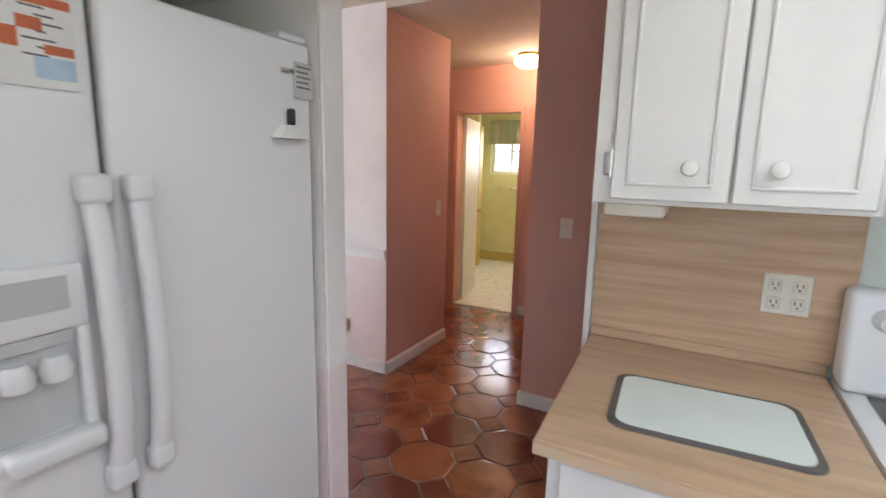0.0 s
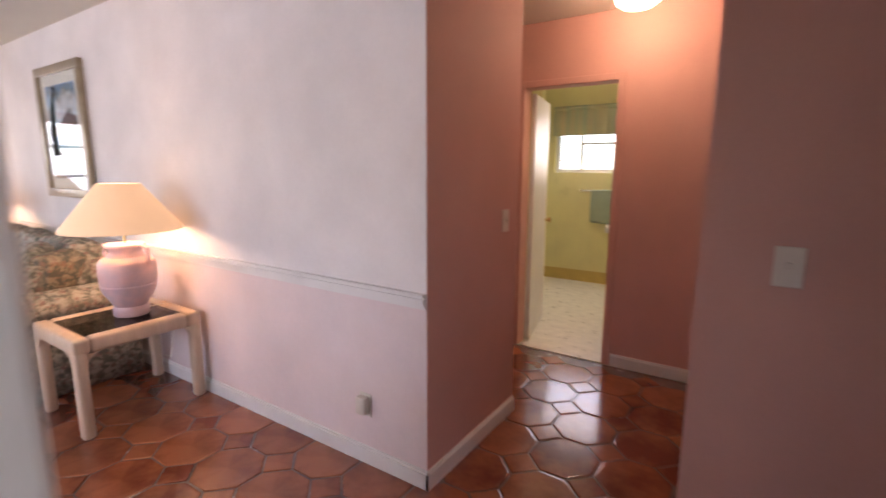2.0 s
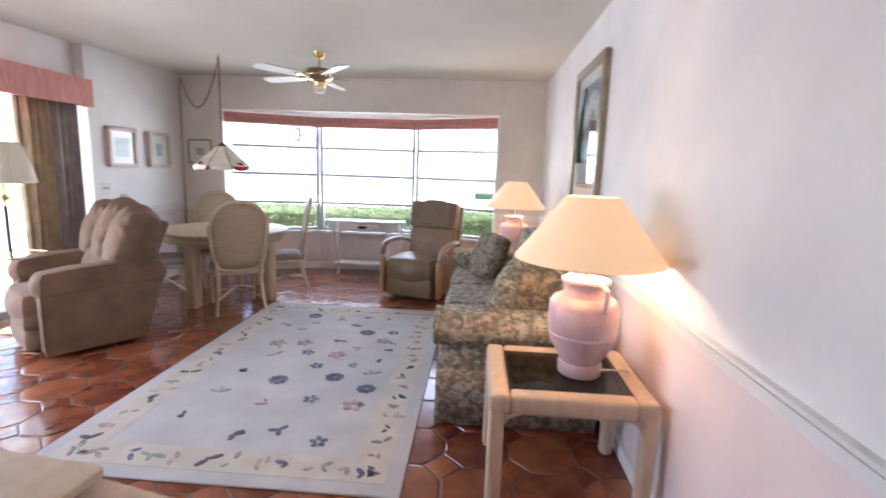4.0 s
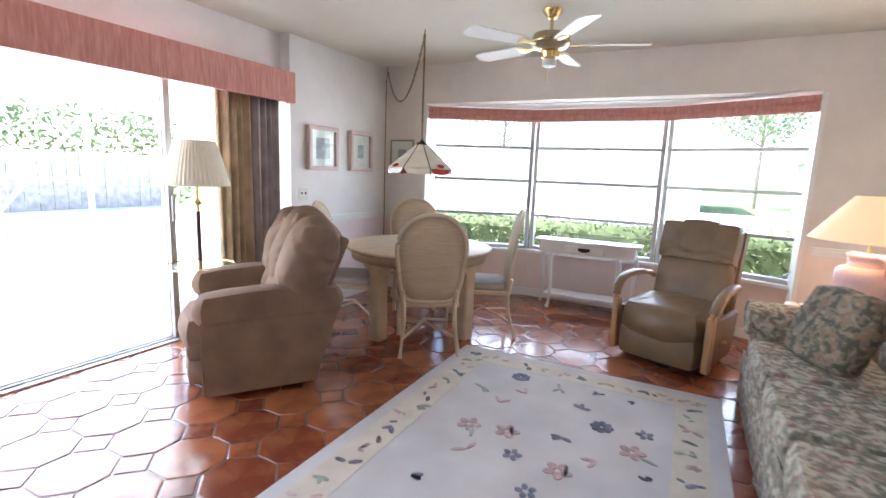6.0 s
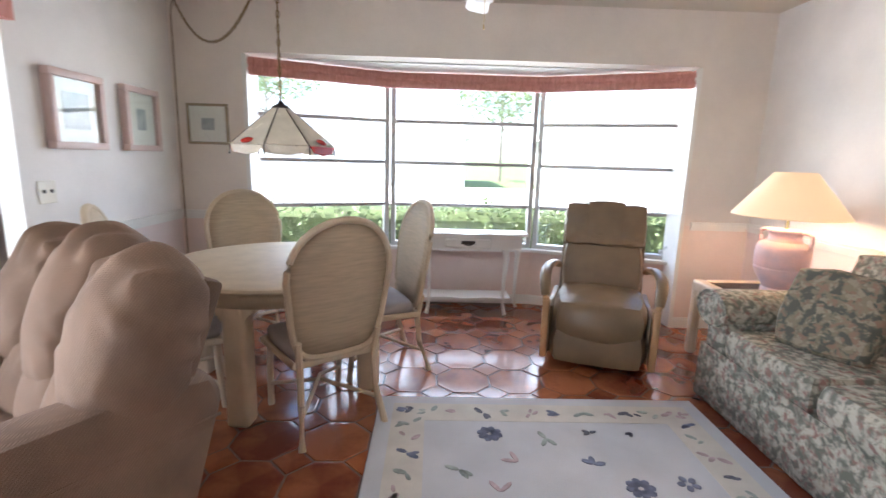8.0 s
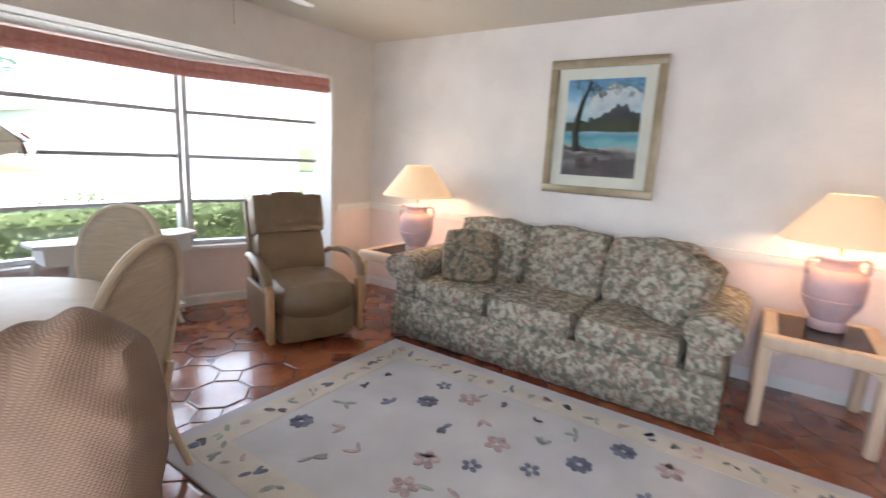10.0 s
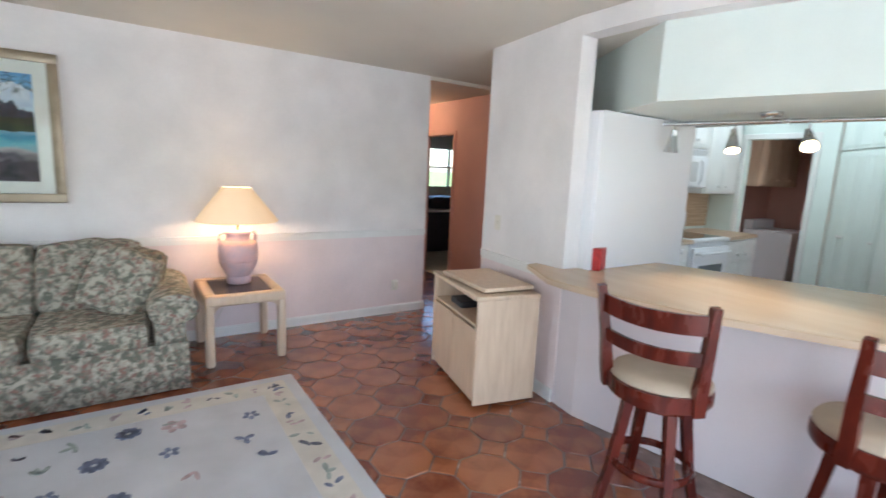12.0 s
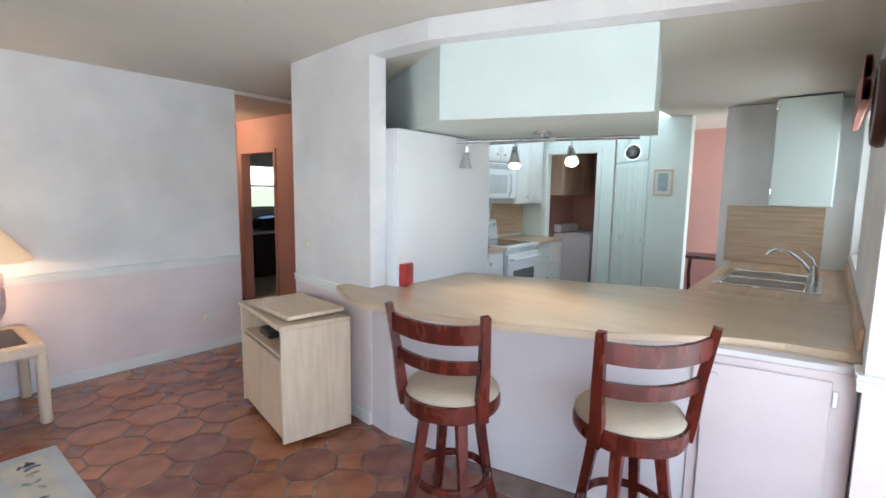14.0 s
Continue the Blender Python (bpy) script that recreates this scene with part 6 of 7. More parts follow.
def counter(name, poly, z0, z1, label, material=None):
    cx, cy = sum(p[0] for p in poly) / len(poly), sum(p[1] for p in poly) / len(poly)
    t = thing(name, pose(cx, cy, z0), label, "counter")
    rel = [(x - cx, y - cy) for x, y in poly]
    bm = B()
    prism(bm, rel, 0.0, z1 - z0)
    bmesh.ops.bevel(bm, geom=[e for e in bm.edges if abs(e.verts[0].co.z - e.verts[1].co.z) < 1e-5], offset=0.005, segments=2, affect="EDGES")
    part("worktop", bm, material or M["laminate"], t)
    bm = B()
    prism(bm, [(x * 1.0012, y * 1.0012) for x, y in rel], 0.004, z1 - z0 - 0.008)
    part("edge_band", bm, M["edgeband"], t, "paler laminate edge band", smooth=False)
    return t


M["edgeband"] = mat("pale laminate edge", (0.60, 0.45, 0.31), 0.4, vary=0.05, scale=3)
M["barlaminate"] = mat("smooth wood-grain laminate", (0.58, 0.435, 0.29), 0.26, vary=0.008, scale=1.6, fine=9, bump=0.0, second=(0.53, 0.39, 0.255), grain=(5, 1.0, 5))
counter("countertop", [(0.0, 0.665), (0.625, 0.665), (0.625, 1.418), (-0.035, 1.418)], 0.912, 0.95, "wood-grain laminate countertop beside the stove")
counter("countertop", [(1.40, 0.68), (2.20, 0.72), (2.245, 0.80), (2.245, 1.418), (1.40, 1.418)], 0.912, 0.95, "wood-grain laminate countertop past the stove")
bm = B()
box(bm, (-0.035, 1.405, 0.985), (0.66, 1.4185, 1.428))
box(bm, (1.42, 1.405, 0.985), (2.24, 1.4185, 1.428))
structure("backsplash", bm, M["laminate"], "wood-grain laminate backsplash")
bm = B()
box(bm, (-0.035, 1.395, 0.9505), (0.625, 1.4185, 0.984), 0.004)
structure("backsplash_ledge", bm, M["laminate"], "laminate upstand behind the counter")


def cutting_board():
    t = thing("cutting_board", pose(0.322, 0.962, 0.9505, 0, 0, 3), "pale glass cutting board with dark rim set in counter", "cutting board")
    w, d = 0.207, 0.153
    rim = []
    for cx, cy, a0 in ((w - 0.04, d - 0.04, 0), (-w + 0.04, d - 0.04, 90), (-w + 0.04, -d + 0.04, 180), (w - 0.04, -d + 0.04, 270)):
        for k in range(5):
            a = radians(a0 + 22.5 * k)
            rim.append((cx + 0.04 * math.cos(a), cy + 0.04 * math.sin(a)))
    bm = B()
    prism(bm, rim, 0.0, 0.006)
    part("rim", bm, M["greytrim"], t)
    bm = B()
    prism(bm, [(x * (1 - 0.016 / w), y * (1 - 0.016 / d)) for x, y in rim], 0.0062, 0.0085)
    part("glass_plate", bm, M["boardglass"], t, "pale green glass plate")


cutting_board()


def cabinet(name, x0, x1, y0, y1, z0, z1, ndoors, label, knob="low", face=-1, hinge=True, material=None, drawers=0, stile=0.028):
    """A cabinet unit along x whose doors face -y."""
    t = thing(name, pose((x0 + x1) / 2, y1, z0), label, "cabinet")
    C = material or M["white"]
    hw, d, h = (x1 - x0) / 2, y1 - y0, z1 - z0
    bm = B()
    box(bm, (-hw, -d + 0.02, 0), (hw, 0, h), 0.003)
    part("body", bm, C, t, smooth=False)
    w = (2 * hw - stile - 0.01) / ndoors
    for k in range(ndoors):
        a = -hw + stile + k * w + 0.003
        b = a + w - 0.006
        rows = [(0.012, h - 0.012)] if not drawers else [(0.012 + i * (h - 0.02) / drawers, (i + 1) * (h - 0.02) / drawers) for i in range(drawers)]
        for za, zb in rows:
            bm = B()
            box(bm, (a, -d, za), (b, -d + 0.019, zb), 0.004)
            dr = part("door" if not drawers else "drawer", bm, C, t)
            if zb - za > 0.25:
                i = 0.036
                bm = B()
                for p, q, r, s in ((a + i, b - i, za + i, za + i + 0.009), (a + i, b - i, zb - i - 0.009, zb - i), (a + i, a + i + 0.009, za + i + 0.009, zb - i - 0.009), (b - i - 0.009, b - i, za + i + 0.009, zb - i - 0.009)):
                    box(bm, (p, -d - 0.006, r), (q, -d, s), 0.0025)
                part("moulding", bm, C, dr)
            kx = (b - 0.085) if k == 0 and ndoors > 1 else (a + 0.085 if ndoors > 1 else (a + b) / 2)
            kz = za + 0.082 if knob == "low" else (zb - 0.07 if not drawers else (za + zb) / 2)
            bm = B()
            lathe(bm, [(0.009, 0.0), (0.009, 0.012), (0.018, 0.018), (0.0205, 0.026), (0.017, 0.033), (0.006, 0.036)], 20)
            bmesh.ops.transform(bm, matrix=pose(kx, -d - 0.0, kz, 90), verts=bm.verts[:])
            part("knob", bm, C, dr)
            if hinge and k == 0:
                bm = B()
                box(bm, (a - 0.022, -d + 0.012, za + 0.06), (a - 0.002, -d + 0.019, za + 0.12), 0.002)
                tube(bm, (a - 0.004, -d + 0.008, za + 0.055), (a - 0.004, -d + 0.008, za + 0.125), 0.005)
                part("hinge", bm, M["chrome"], dr, "chrome hinge")
    return t


cabinet("upper_cabinet", 0.003, 0.60, 1.05, 1.418, 1.43, KH - 0.004, 2, "white painted wall cabinet with two panelled doors", stile=0.045)
cabinet("base_cabinet", 0.02, 0.62, 0.70, 1.41, 0.10, 0.911, 1, "white painted drawer cabinet under the counter", drawers=4, hinge=False)
cabinet("base_cabinet", 1.41, 2.2, 0.72, 1.41, 0.10, 0.911, 2, "white drawer cabinet beside the stove", drawers=3, hinge=False)
cabinet("upper_cabinet", 1.43, 2.2, 1.06, 1.418, 1.43, KH - 0.004, 2, "white painted wall cabinet beside the microwave")
cabinet("upper_cabinet", 0.665, 1.425, 1.06, 1.418, 1.96, KH - 0.004, 2, "white painted wall cabinet above the microwave", hinge=False)
bm = B()
box(bm, (0.03, 1.10, 1.395), (0.18, 1.30, 1.429), 0.004)
tagged(link("under_cabinet_light", bm, M["plastic"], True), "small white lamp fixed under the wall cabinet", "lamp")


def microwave():
    t = thing("microwave", pose(1.045, 1.418, 1.50), "white microwave fixed above the stove", "microwave")
    bm = B()
    box(bm, (-0.375, -0.36, 0), (0.375, 0, 0.45), 0.008)
    part("body", bm, M["appliance"], t)
    bm = B()
    box(bm, (-0.37, -0.385, 0.01), (0.22, -0.361, 0.36), 0.008)
    d = part("door", bm, M["appliance"], t)
    bm = B()
    box(bm, (-0.30, -0.388, 0.07), (0.14, -0.3855, 0.30))
    part("window", bm, M["recess"], d, "grey screened window", smooth=False)
    bm = B()
    sweep(bm, [(0.19, -0.386, 0.05), (0.19, -0.42, 0.08), (0.19, -0.425, 0.18), (0.19, -0.42, 0.29), (0.19, -0.386, 0.32)], 0.012, 8)
    part("handle", bm, M["appliance"], d)
    bm = B()
    box(bm, (0.23, -0.38, 0.01), (0.37, -0.361, 0.36), 0.004)
    part("control_panel", bm, M["appliance"], t)
    for k in range(6):
        bm = B()
        box(bm, (-0.36, -0.366, 0.375 + k * 0.011), (0.36, -0.3605, 0.381 + k * 0.011))
        part("vent_slat", bm, M["recess"], t, smooth=False)


microwave()


def stove():
    t = thing("stove", pose(1.015, 1.40, 0), "white electric range with black glass cooktop", "stove")
    A = M["appliance"]
    bm = B()
    box(bm, (-0.38, -0.70, 0.03), (0.38, 0, 0.91), 0.006)
    part("body", bm, A, t)
    bm = B()
    box(bm, (-0.385, -0.74, 0.91), (0.385, 0.0, 0.955), 0.012, seg=2)
    part("cooktop_rim", bm, A, t)
    bm = B()
    box(bm, (-0.33, -0.66, 0.9555), (0.33, -0.12, 0.959))
    part("cooktop", bm, M["blackglass"], t, "black glass cooktop", smooth=False)
    bm = B()
    box(bm, (-0.385, -0.12, 0.955), (0.385, -0.0, 1.225), 0.02, seg=3)
    for v in bm.verts:
        if v.co.z > 1.05 and v.co.y < -0.05:
            v.co.y += 0.04
    pn = part("control_panel", bm, A, t)
    for x in (-0.31, -0.22, 0.22, 0.31):
        bm = B()
        lathe(bm, [(0.03, 0.0), (0.028, 0.012), (0.02, 0.02), (0.018, 0.03)], 20)
        bmesh.ops.transform(bm, matrix=pose(x, -0.088, 1.155, 98), verts=bm.verts[:])
        part("knob", bm, A, pn)
    bm = B()
    box(bm, (-0.10, -0.096, 1.12), (0.10, -0.078, 1.19), 0.002)
    part("clock_display", bm, M["dark"], pn)
    bm = B()
    box(bm, (-0.37, -0.745, 0.22), (0.37, -0.701, 0.86), 0.012, seg=2)
    d = part("oven_door", bm, A, t)
    bm = B()
    box(bm, (-0.25, -0.748, 0.36), (0.25, -0.7455, 0.66))
    part("oven_window", bm, M["oven"], d, "grey oven window", smooth=False)
    bm = B()
    sweep(bm, [(-0.33, -0.745, 0.80), (-0.32, -0.79, 0.80), (0, -0.80, 0.80), (0.32, -0.79, 0.80), (0.33, -0.745, 0.80)], 0.014, 10)
    part("handle", bm, A, d)
    bm = B()
    box(bm, (-0.37, -0.735, 0.05), (0.37, -0.701, 0.205), 0.01)
    part("drawer", bm, A, t)


stove()

# the bar
FACE = [(-2.02, -0.10), (-1.81, -1.233), (-1.63, -2.355)]
bm = B()
prism(bm, [(-1.99, 0.099), FACE[0], FACE[1], FACE[2], (-1.2, -2.355), (-1.40, -1.2), (-1.60, 0.099)], 0, 0.91)
structure("bar_base", bm, M["barpaint"], "pink white half wall under the bar")
counter("bar_counter", [(-2.003, 0.34), (-2.10, 0.33), (-2.30, -0.05), (-2.31, -0.18), (-2.285, -0.40), (-2.17, -0.92), (-1.94, -1.42), (-1.63, -1.90), (-1.57, -2.10), (-1.56, -2.357), (-0.45, -2.357), (-0.55, -1.60), (-1.10, 0.095), (-2.003, 0.095)], 0.911, 0.95, "wood-grain laminate bar counter with slanted front", M["barlaminate"])
counter("sink_counter", [(-0.45, -2.357), (1.298, -2.357), (1.298, -1.48), (-0.565, -1.49)], 0.911, 0.949, "wood-grain laminate sink counter")
bm = B()
prism(bm, [(-0.60, -1.55), (1.29, -1.54), (1.29, -2.35), (-0.5, -2.35)], 0.0, 0.905)
tagged(link("sink_base_cabinet", bm, M["white"]), "white base cabinet under the sink counter", "cabinet")
bm = B()
box(bm, (-1.50, -2.3595, 0.9505), (1.29, -2.34, 1.05), 0.003)
structure("backsplash", bm, M["laminate"], "laminate upstand along the sink wall")
bm = B()
box(bm, (1.285, -2.17, 0.95), (1.2995, -1.42, 1.49))
M["laminate_end"] = mat("wood-grain laminate turned", (0.62, 0.44, 0.29), 0.35, vary=0.1, scale=2.0, fine=14, bump=0.05, second=(0.46, 0.30, 0.185), grain=(14, 1.2, 22))
structure("backsplash", bm, M["laminate_end"], "laminate backsplash at the end of the sink counter")


def bar_cupboard():
    a, b = Vector((*FACE[1], 0)), Vector((*FACE[2], 0))
    d = (b - a).normalized()
    m = Matrix.Translation(a + d * 0.55) @ pose(0, 0, 0, 0, 0, math.degrees(math.atan2(d.y, d.x)))
    t = thing("bar_cupboard", m, "pale pink cupboard door under the bar", "cupboard")
    bm = B()
    box(bm, (0.0, -0.012, 0.05), (0.58, -0.002, 0.885), 0.003)
    part("frame", bm, M["pinkpaint"], t)
    bm = B()
    box(bm, (0.045, -0.03, 0.07), (0.50, -0.0125, 0.85), 0.004)
    dr = part("door", bm, M["pinkpaint"], t)
    bm = B()
    lathe(bm, [(0.008, 0.0), (0.008, 0.012), (0.017, 0.02), (0.015, 0.03)], 16)
    bmesh.ops.transform(bm, matrix=pose(0.085, -0.03, 0.80, 90), verts=bm.verts[:])
    part("knob", bm, M["pinkpaint"], dr)
    bm = B()
    box(bm, (0.503, -0.022, 0.74), (0.522, -0.0125, 0.81), 0.002)
    part("hinge", bm, M["chrome"], dr, "steel hinge")


M["pinkpaint"] = mat("pale pink paint", (0.64, 0.54, 0.535), 0.5, vary=0.03, scale=3)
bar_cupboard()


def sink():
    t = thing("kitchen_sink", pose(0.25, -1.87, 0.949), "double bowl stainless sink with arched tap", "sink")
    S = M["chrome"]
    bm = B()
    o = [(-0.42, -0.27), (0.42, -0.27), (0.42, 0.30), (-0.42, 0.30)]
    for a, b, c, d in ((-0.42, 0.42, 0.25, 0.30), (-0.42, 0.42, -0.34, -0.24), (-0.42, -0.38, -0.24, 0.25), (0.38, 0.42, -0.24, 0.25), (-0.02, 0.02, -0.24, 0.25)):
        box(bm, (a, c, 0.0), (b, d, 0.010), 0.003)
    part("rim", bm, S, t)
    # bowls are flat plates; the shade of a hollow is in their colour
    for a, b in ((-0.38, -0.02), (0.02, 0.38)):
        bm = B()
        prism(bm, [(a, -0.24), (b, -0.24), (b, 0.25), (a, 0.25)], 0.0015, 0.004)
        part("bowl", bm, M["bowl"], t)
    bm = B()
    tube(bm, (0.0, -0.28, 0.01), (0.0, -0.28, 0.10), 0.028)
    tube(bm, (0.0, -0.28, 0.10), (0.0, -0.28, 0.14), 0.022)
    tap = part("tap", bm, S, t)
    bm = B()
    sweep(bm, [(0, -0.27, 0.08), (0, -0.20, 0.17), (0, -0.12, 0.23), (0, -0.04, 0.245), (0, 0.0, 0.22), (0, 0.01, 0.19)], 0.013, 10)
    part("spout", bm, S, tap)
    bm = B()
    sweep(bm, [(0, -0.28, 0.14), (0.0, -0.26, 0.19), (0.0, -0.20, 0.24)], 0.008, 8)
    part("lever", bm, S, tap)


M["bowl"] = mat("shaded steel bowl", (0.30, 0.30, 0.31), 0.3, metal=0.9, vary=0.1)
sink()


def end_cabinet():
    t = thing("upper_cabinet", pose(1.298, -1.99, 1.50), "mint painted wall cabinet at the counter end", "cabinet")
    bm = B()
    box(bm, (-0.30, -0.22, 0.0), (0.0, 0.22, 0.92), 0.003)
    part("body", bm, M["mint"], t, smooth=False)
    bm = B()
    box(bm, (-0.32, -0.215, 0.005), (-0.301, 0.215, 0.915), 0.004)
    part("door", bm, M["mint"], t)
    for z in (0.10, 0.82):
        bm = B()
        box(bm, (-0.325, 0.205, z), (-0.31, 0.222, z + 0.05), 0.002)
        part("hinge", bm, M["chrome"], t, "chrome hinge")


end_cabinet()
# sink window, valance board, clock
w = thing("window_4", pose(0.475, -2.49, 1.12), "white sink window with roller track", "window")
w["kind"] = "structure"
bm = B()
for a, b, c, d in ((-0.625, -0.58, 0, 1.08), (0.58, 0.625, 0, 1.08), (-0.58, 0.58, 0, 0.05), (-0.58, 0.58, 1.03, 1.08), (-0.02, 0.02, 0.05, 1.03)):
    box(bm, (a, -0.04, c), (b, 0.04, d), 0.004)
part("window_frame", bm, M["white"], w)
bm = B()
box(bm, (-0.58, -0.003, 0.05), (0.58, 0.003, 1.03))
p = part("pane", bm, M["glass"], w, smooth=False)
p.visible_shadow = False
gathered("valance", [(1.05, -2.30), (-0.55, -2.30)][::1], 2.12, 2.36, 0.012, 0.03, M["valance"], "coral cloth valance above the sink window", "valance")


def wall_clock():
    t = thing("wall_clock", pose(-1.22, -2.358, 2.0, 90, 0, 180), "round wall clock with dark wooden rim", "clock")
    bm = B()
    lathe(bm, [(0.135, 0.0), (0.19, 0.0), (0.195, 0.02), (0.18, 0.045), (0.15, 0.05), (0.14, 0.03)], 40, caps=False)
    part("rim", bm, M["rosewood"], t)
    bm = B()
    lathe(bm, [(0.14, 0.004), (0.14, 0.018)], 40)
    part("face", bm, M["mount"], t)
    for a, l in ((40, 0.08), (160, 0.115)):
        bm = B()
        box(bm, (-0.004, -0.01, 0.02), (0.004, l, 0.022), 0, pose(0, 0, 0, 0, 0, a))
        part("hand_bar", bm, M["dark"], t, smooth=False)
    for k in range(12):
        bm = B()
        box(bm, (-0.004, 0.105, 0.018), (0.004, 0.13, 0.0195), 0, pose(0, 0, 0, 0, 0, 30 * k))
        part("hour_mark", bm, M["dark"], t, smooth=False)


wall_clock()


def track_light():
    a, b = Vector((-1.30, -0.06, 1.945)), Vector((-0.96, -1.24, 1.945))
    t = thing("track_light", Matrix.Translation((a + b) / 2), "steel track light with four spot heads", "lamp")
    a, b = a - (a + b) / 2, b - (a + b) / 2
    bm = B()
    sweep(bm, [a, b], 0.014, 10)
    part("track", bm, M["chrome"], t)
    bm = B()
    lathe(bm, [(0.05, 0.03), (0.06, 0.04), (0.06, 0.054)], 24)
    tube(bm, (0, 0, 0), (0, 0, 0.04), 0.012)
    part("canopy", bm, M["chrome"], t)
    d = (b - a).normalized()
    for k, (u, aim, lit) in enumerate(((0.06, (0.05, 0.1, -1), 0), (0.35, (-0.4, -0.25, -1), 1), (0.66, (-0.7, -0.4, -0.75), 1), (0.95, (-0.8, -0.5, -0.2), 0))):
        p = a.lerp(b, u)
        bm = B()
        tube(bm, p, p + Vector((0, 0, -0.07)), 0.006)
        st = part("spot_stem", bm, M["chrome"], t)
        q = p + Vector((0, 0, -0.08))
        w = Vector(aim).normalized()
        mm = Matrix.Translation(q) @ w.to_track_quat("Z", "Y").to_matrix().to_4x4()
        bm = B()
        lathe(bm, [(0.004, -0.045), (0.018, -0.04), (0.019, -0.005), (0.024, 0.0), (0.027, 0.03), (0.036, 0.06), (0.047, 0.10), (0.048, 0.108), (0.044, 0.108), (0.034, 0.065), (0.024, 0.035)], 28, caps=False)
        bmesh.ops.transform(bm, matrix=mm, verts=bm.verts[:])
        hd = part("spot_head", bm, M["chrome"], t)
        bm = B()
        lathe(bm, [(0.022, 0.06), (0.034, 0.092), (0.026, 0.104), (0.010, 0.109)], 20)
        bmesh.ops.transform(bm, matrix=mm, verts=bm.verts[:])
        part("spot_bulb", bm, M["bulb"] if lit else M["oven"], hd)
        if lit:
            at = t.matrix_world.translation + q + w * 0.14
            l = lamp("spot_light", "SPOT", look(at, at + w), 6, (1.0, 0.74, 0.46), radius=0.03)
            l.data.spot_size, l.data.spot_blend = radians(75), 1.0


track_light()


def pantry():
    a, b = Vector((2.26, 0.03, 0)), Vector((1.61, -0.575, 0))
    d = (b - a).normalized()
    m = Matrix.Translation(a) @ pose(0, 0, 0, 0, 0, math.degrees(math.atan2(d.y, d.x)))
    t = thing("pantry_cabinet", m, "tall mint pantry cabinet with narrow doors", "cabinet")
    L = (b - a).length
    bm = B()
    box(bm, (0, 0.0, 0), (L, 0.35, KH - 0.004), 0.003)
    part("body", bm, M["mint"], t, smooth=False)
    n = 3
    for k in range(n):
        x0, x1 = 0.02 + k * (L - 0.04) / n, 0.016 + (k + 1) * (L - 0.04) / n
        for z0, z1 in ((0.12, 1.95), (1.98, KH - 0.03)):
            bm = B()
            box(bm, (x0, -0.02, z0), (x1, -0.001, z1), 0.004)
            dr = part("door", bm, M["mint"], t)
            bm = B()
            i = 0.04
            for p, q, r, s in ((x0 + i, x1 - i, z0 + i, z0 + i + 0.012), (x0 + i, x1 - i, z1 - i - 0.012, z1 - i), (x0 + i, x0 + i + 0.012, z0 + i, z1 - i), (x1 - i - 0.012, x1 - i, z0 + i, z1 - i)):
                box(bm, (p, -0.026, r), (q, -0.0205, s))
            part("moulding", bm, M["mint"], dr, smooth=False)
            if z0 < 1:
                bm = B()
                lathe(bm, [(0.008, 0.0), (0.016, 0.018), (0.012, 0.028)], 12)
                bmesh.ops.transform(bm, matrix=pose(x1 - 0.03 if k % 2 == 0 else x0 + 0.03, -0.02, 1.05, 90), verts=bm.verts[:])
                part("knob", bm, M["white"], dr)


pantry()
picture_frame("framed_picture", pose(1.598, -0.73, 1.72, 0, 0, -90), 0.20, 0.29, 0.018, 0.02, M["oak"], "small framed paper on the mint wall", 0.03, small_art)
slab("skylight", (0.6, -0.76, KH - 0.0035), (2.2, 0.98, KH - 0.0005), M["skylight"], "bright skylight diffuser in the kitchen ceiling")
bm = B()
for k in range(6):
    box(bm, (2.0, 0.3 + k * 0.05, KH - 0.012), (2.2, 0.33 + k * 0.05, KH - 0.004))
box(bm, (1.98, 0.26, KH - 0.008), (2.22, 0.62, KH - 0.0005))
tagged(link("ceiling_vent", bm, M["recess"]), "grey slatted vent in the kitchen ceiling", "vent")
# tin with tissue on the bar
t = thing("tissue_tin", pose(-1.775, 0.03, 0.95, 0, 0, 20), "red tin with a white tissue on the bar", "tin")
bm = B()
box(bm, (-0.06, -0.06, 0), (0.06, 0.06, 0.15), 0.006)
part("box", bm, M["red"], t)
bm = B()
rnd = random.Random(2)
prev = None
for k in range(7):
    a = k / 6 * 3.2
    row = [bm.verts.new((0.055 * math.cos(a) * f + rnd.uniform(-0.008, 0.008), 0.04 * math.sin(a) * f, 0.145 + 0.12 * f * (0.7 + 0.3 * math.sin(a * 3)))) for f in (0.2, 0.6, 1.0)]
    if prev:
        for j in range(2):
            bm.faces.new((prev[j], row[j], row[j + 1], prev[j + 1]))
    prev = row
ob = part("tissue", bm, M["paper"], t, "white tissue")
ob.modifiers.new("thick", "SOLIDIFY").thickness = 0.001


# laundry and dining room past the kitchen
t = thing("washing_machine", pose(3.6, 1.06, 0, 0, 0, 0), "white top-loading washing machine in the laundry", "washer")
bm = B()
box(bm, (-0.34, -0.32, 0.02), (0.34, 0.32, 0.92), 0.012)
part("body", bm, M["appliance"], t)
bm = B()
box(bm, (-0.34, 0.18, 0.92), (0.34, 0.32, 1.06), 0.012)
part("control_panel", bm, M["appliance"], t)
bm = B()
box(bm, (-0.28, -0.28, 0.921), (0.28, 0.15, 0.935), 0.006)
part("lid", bm, M["appliance"], t)
cabinet("laundry_cabinet", 2.9, 4.05, 1.08, 1.40, 1.55, 2.25, 3, "light wood wall cabinet in the laundry", hinge=False, material=M["oak"])
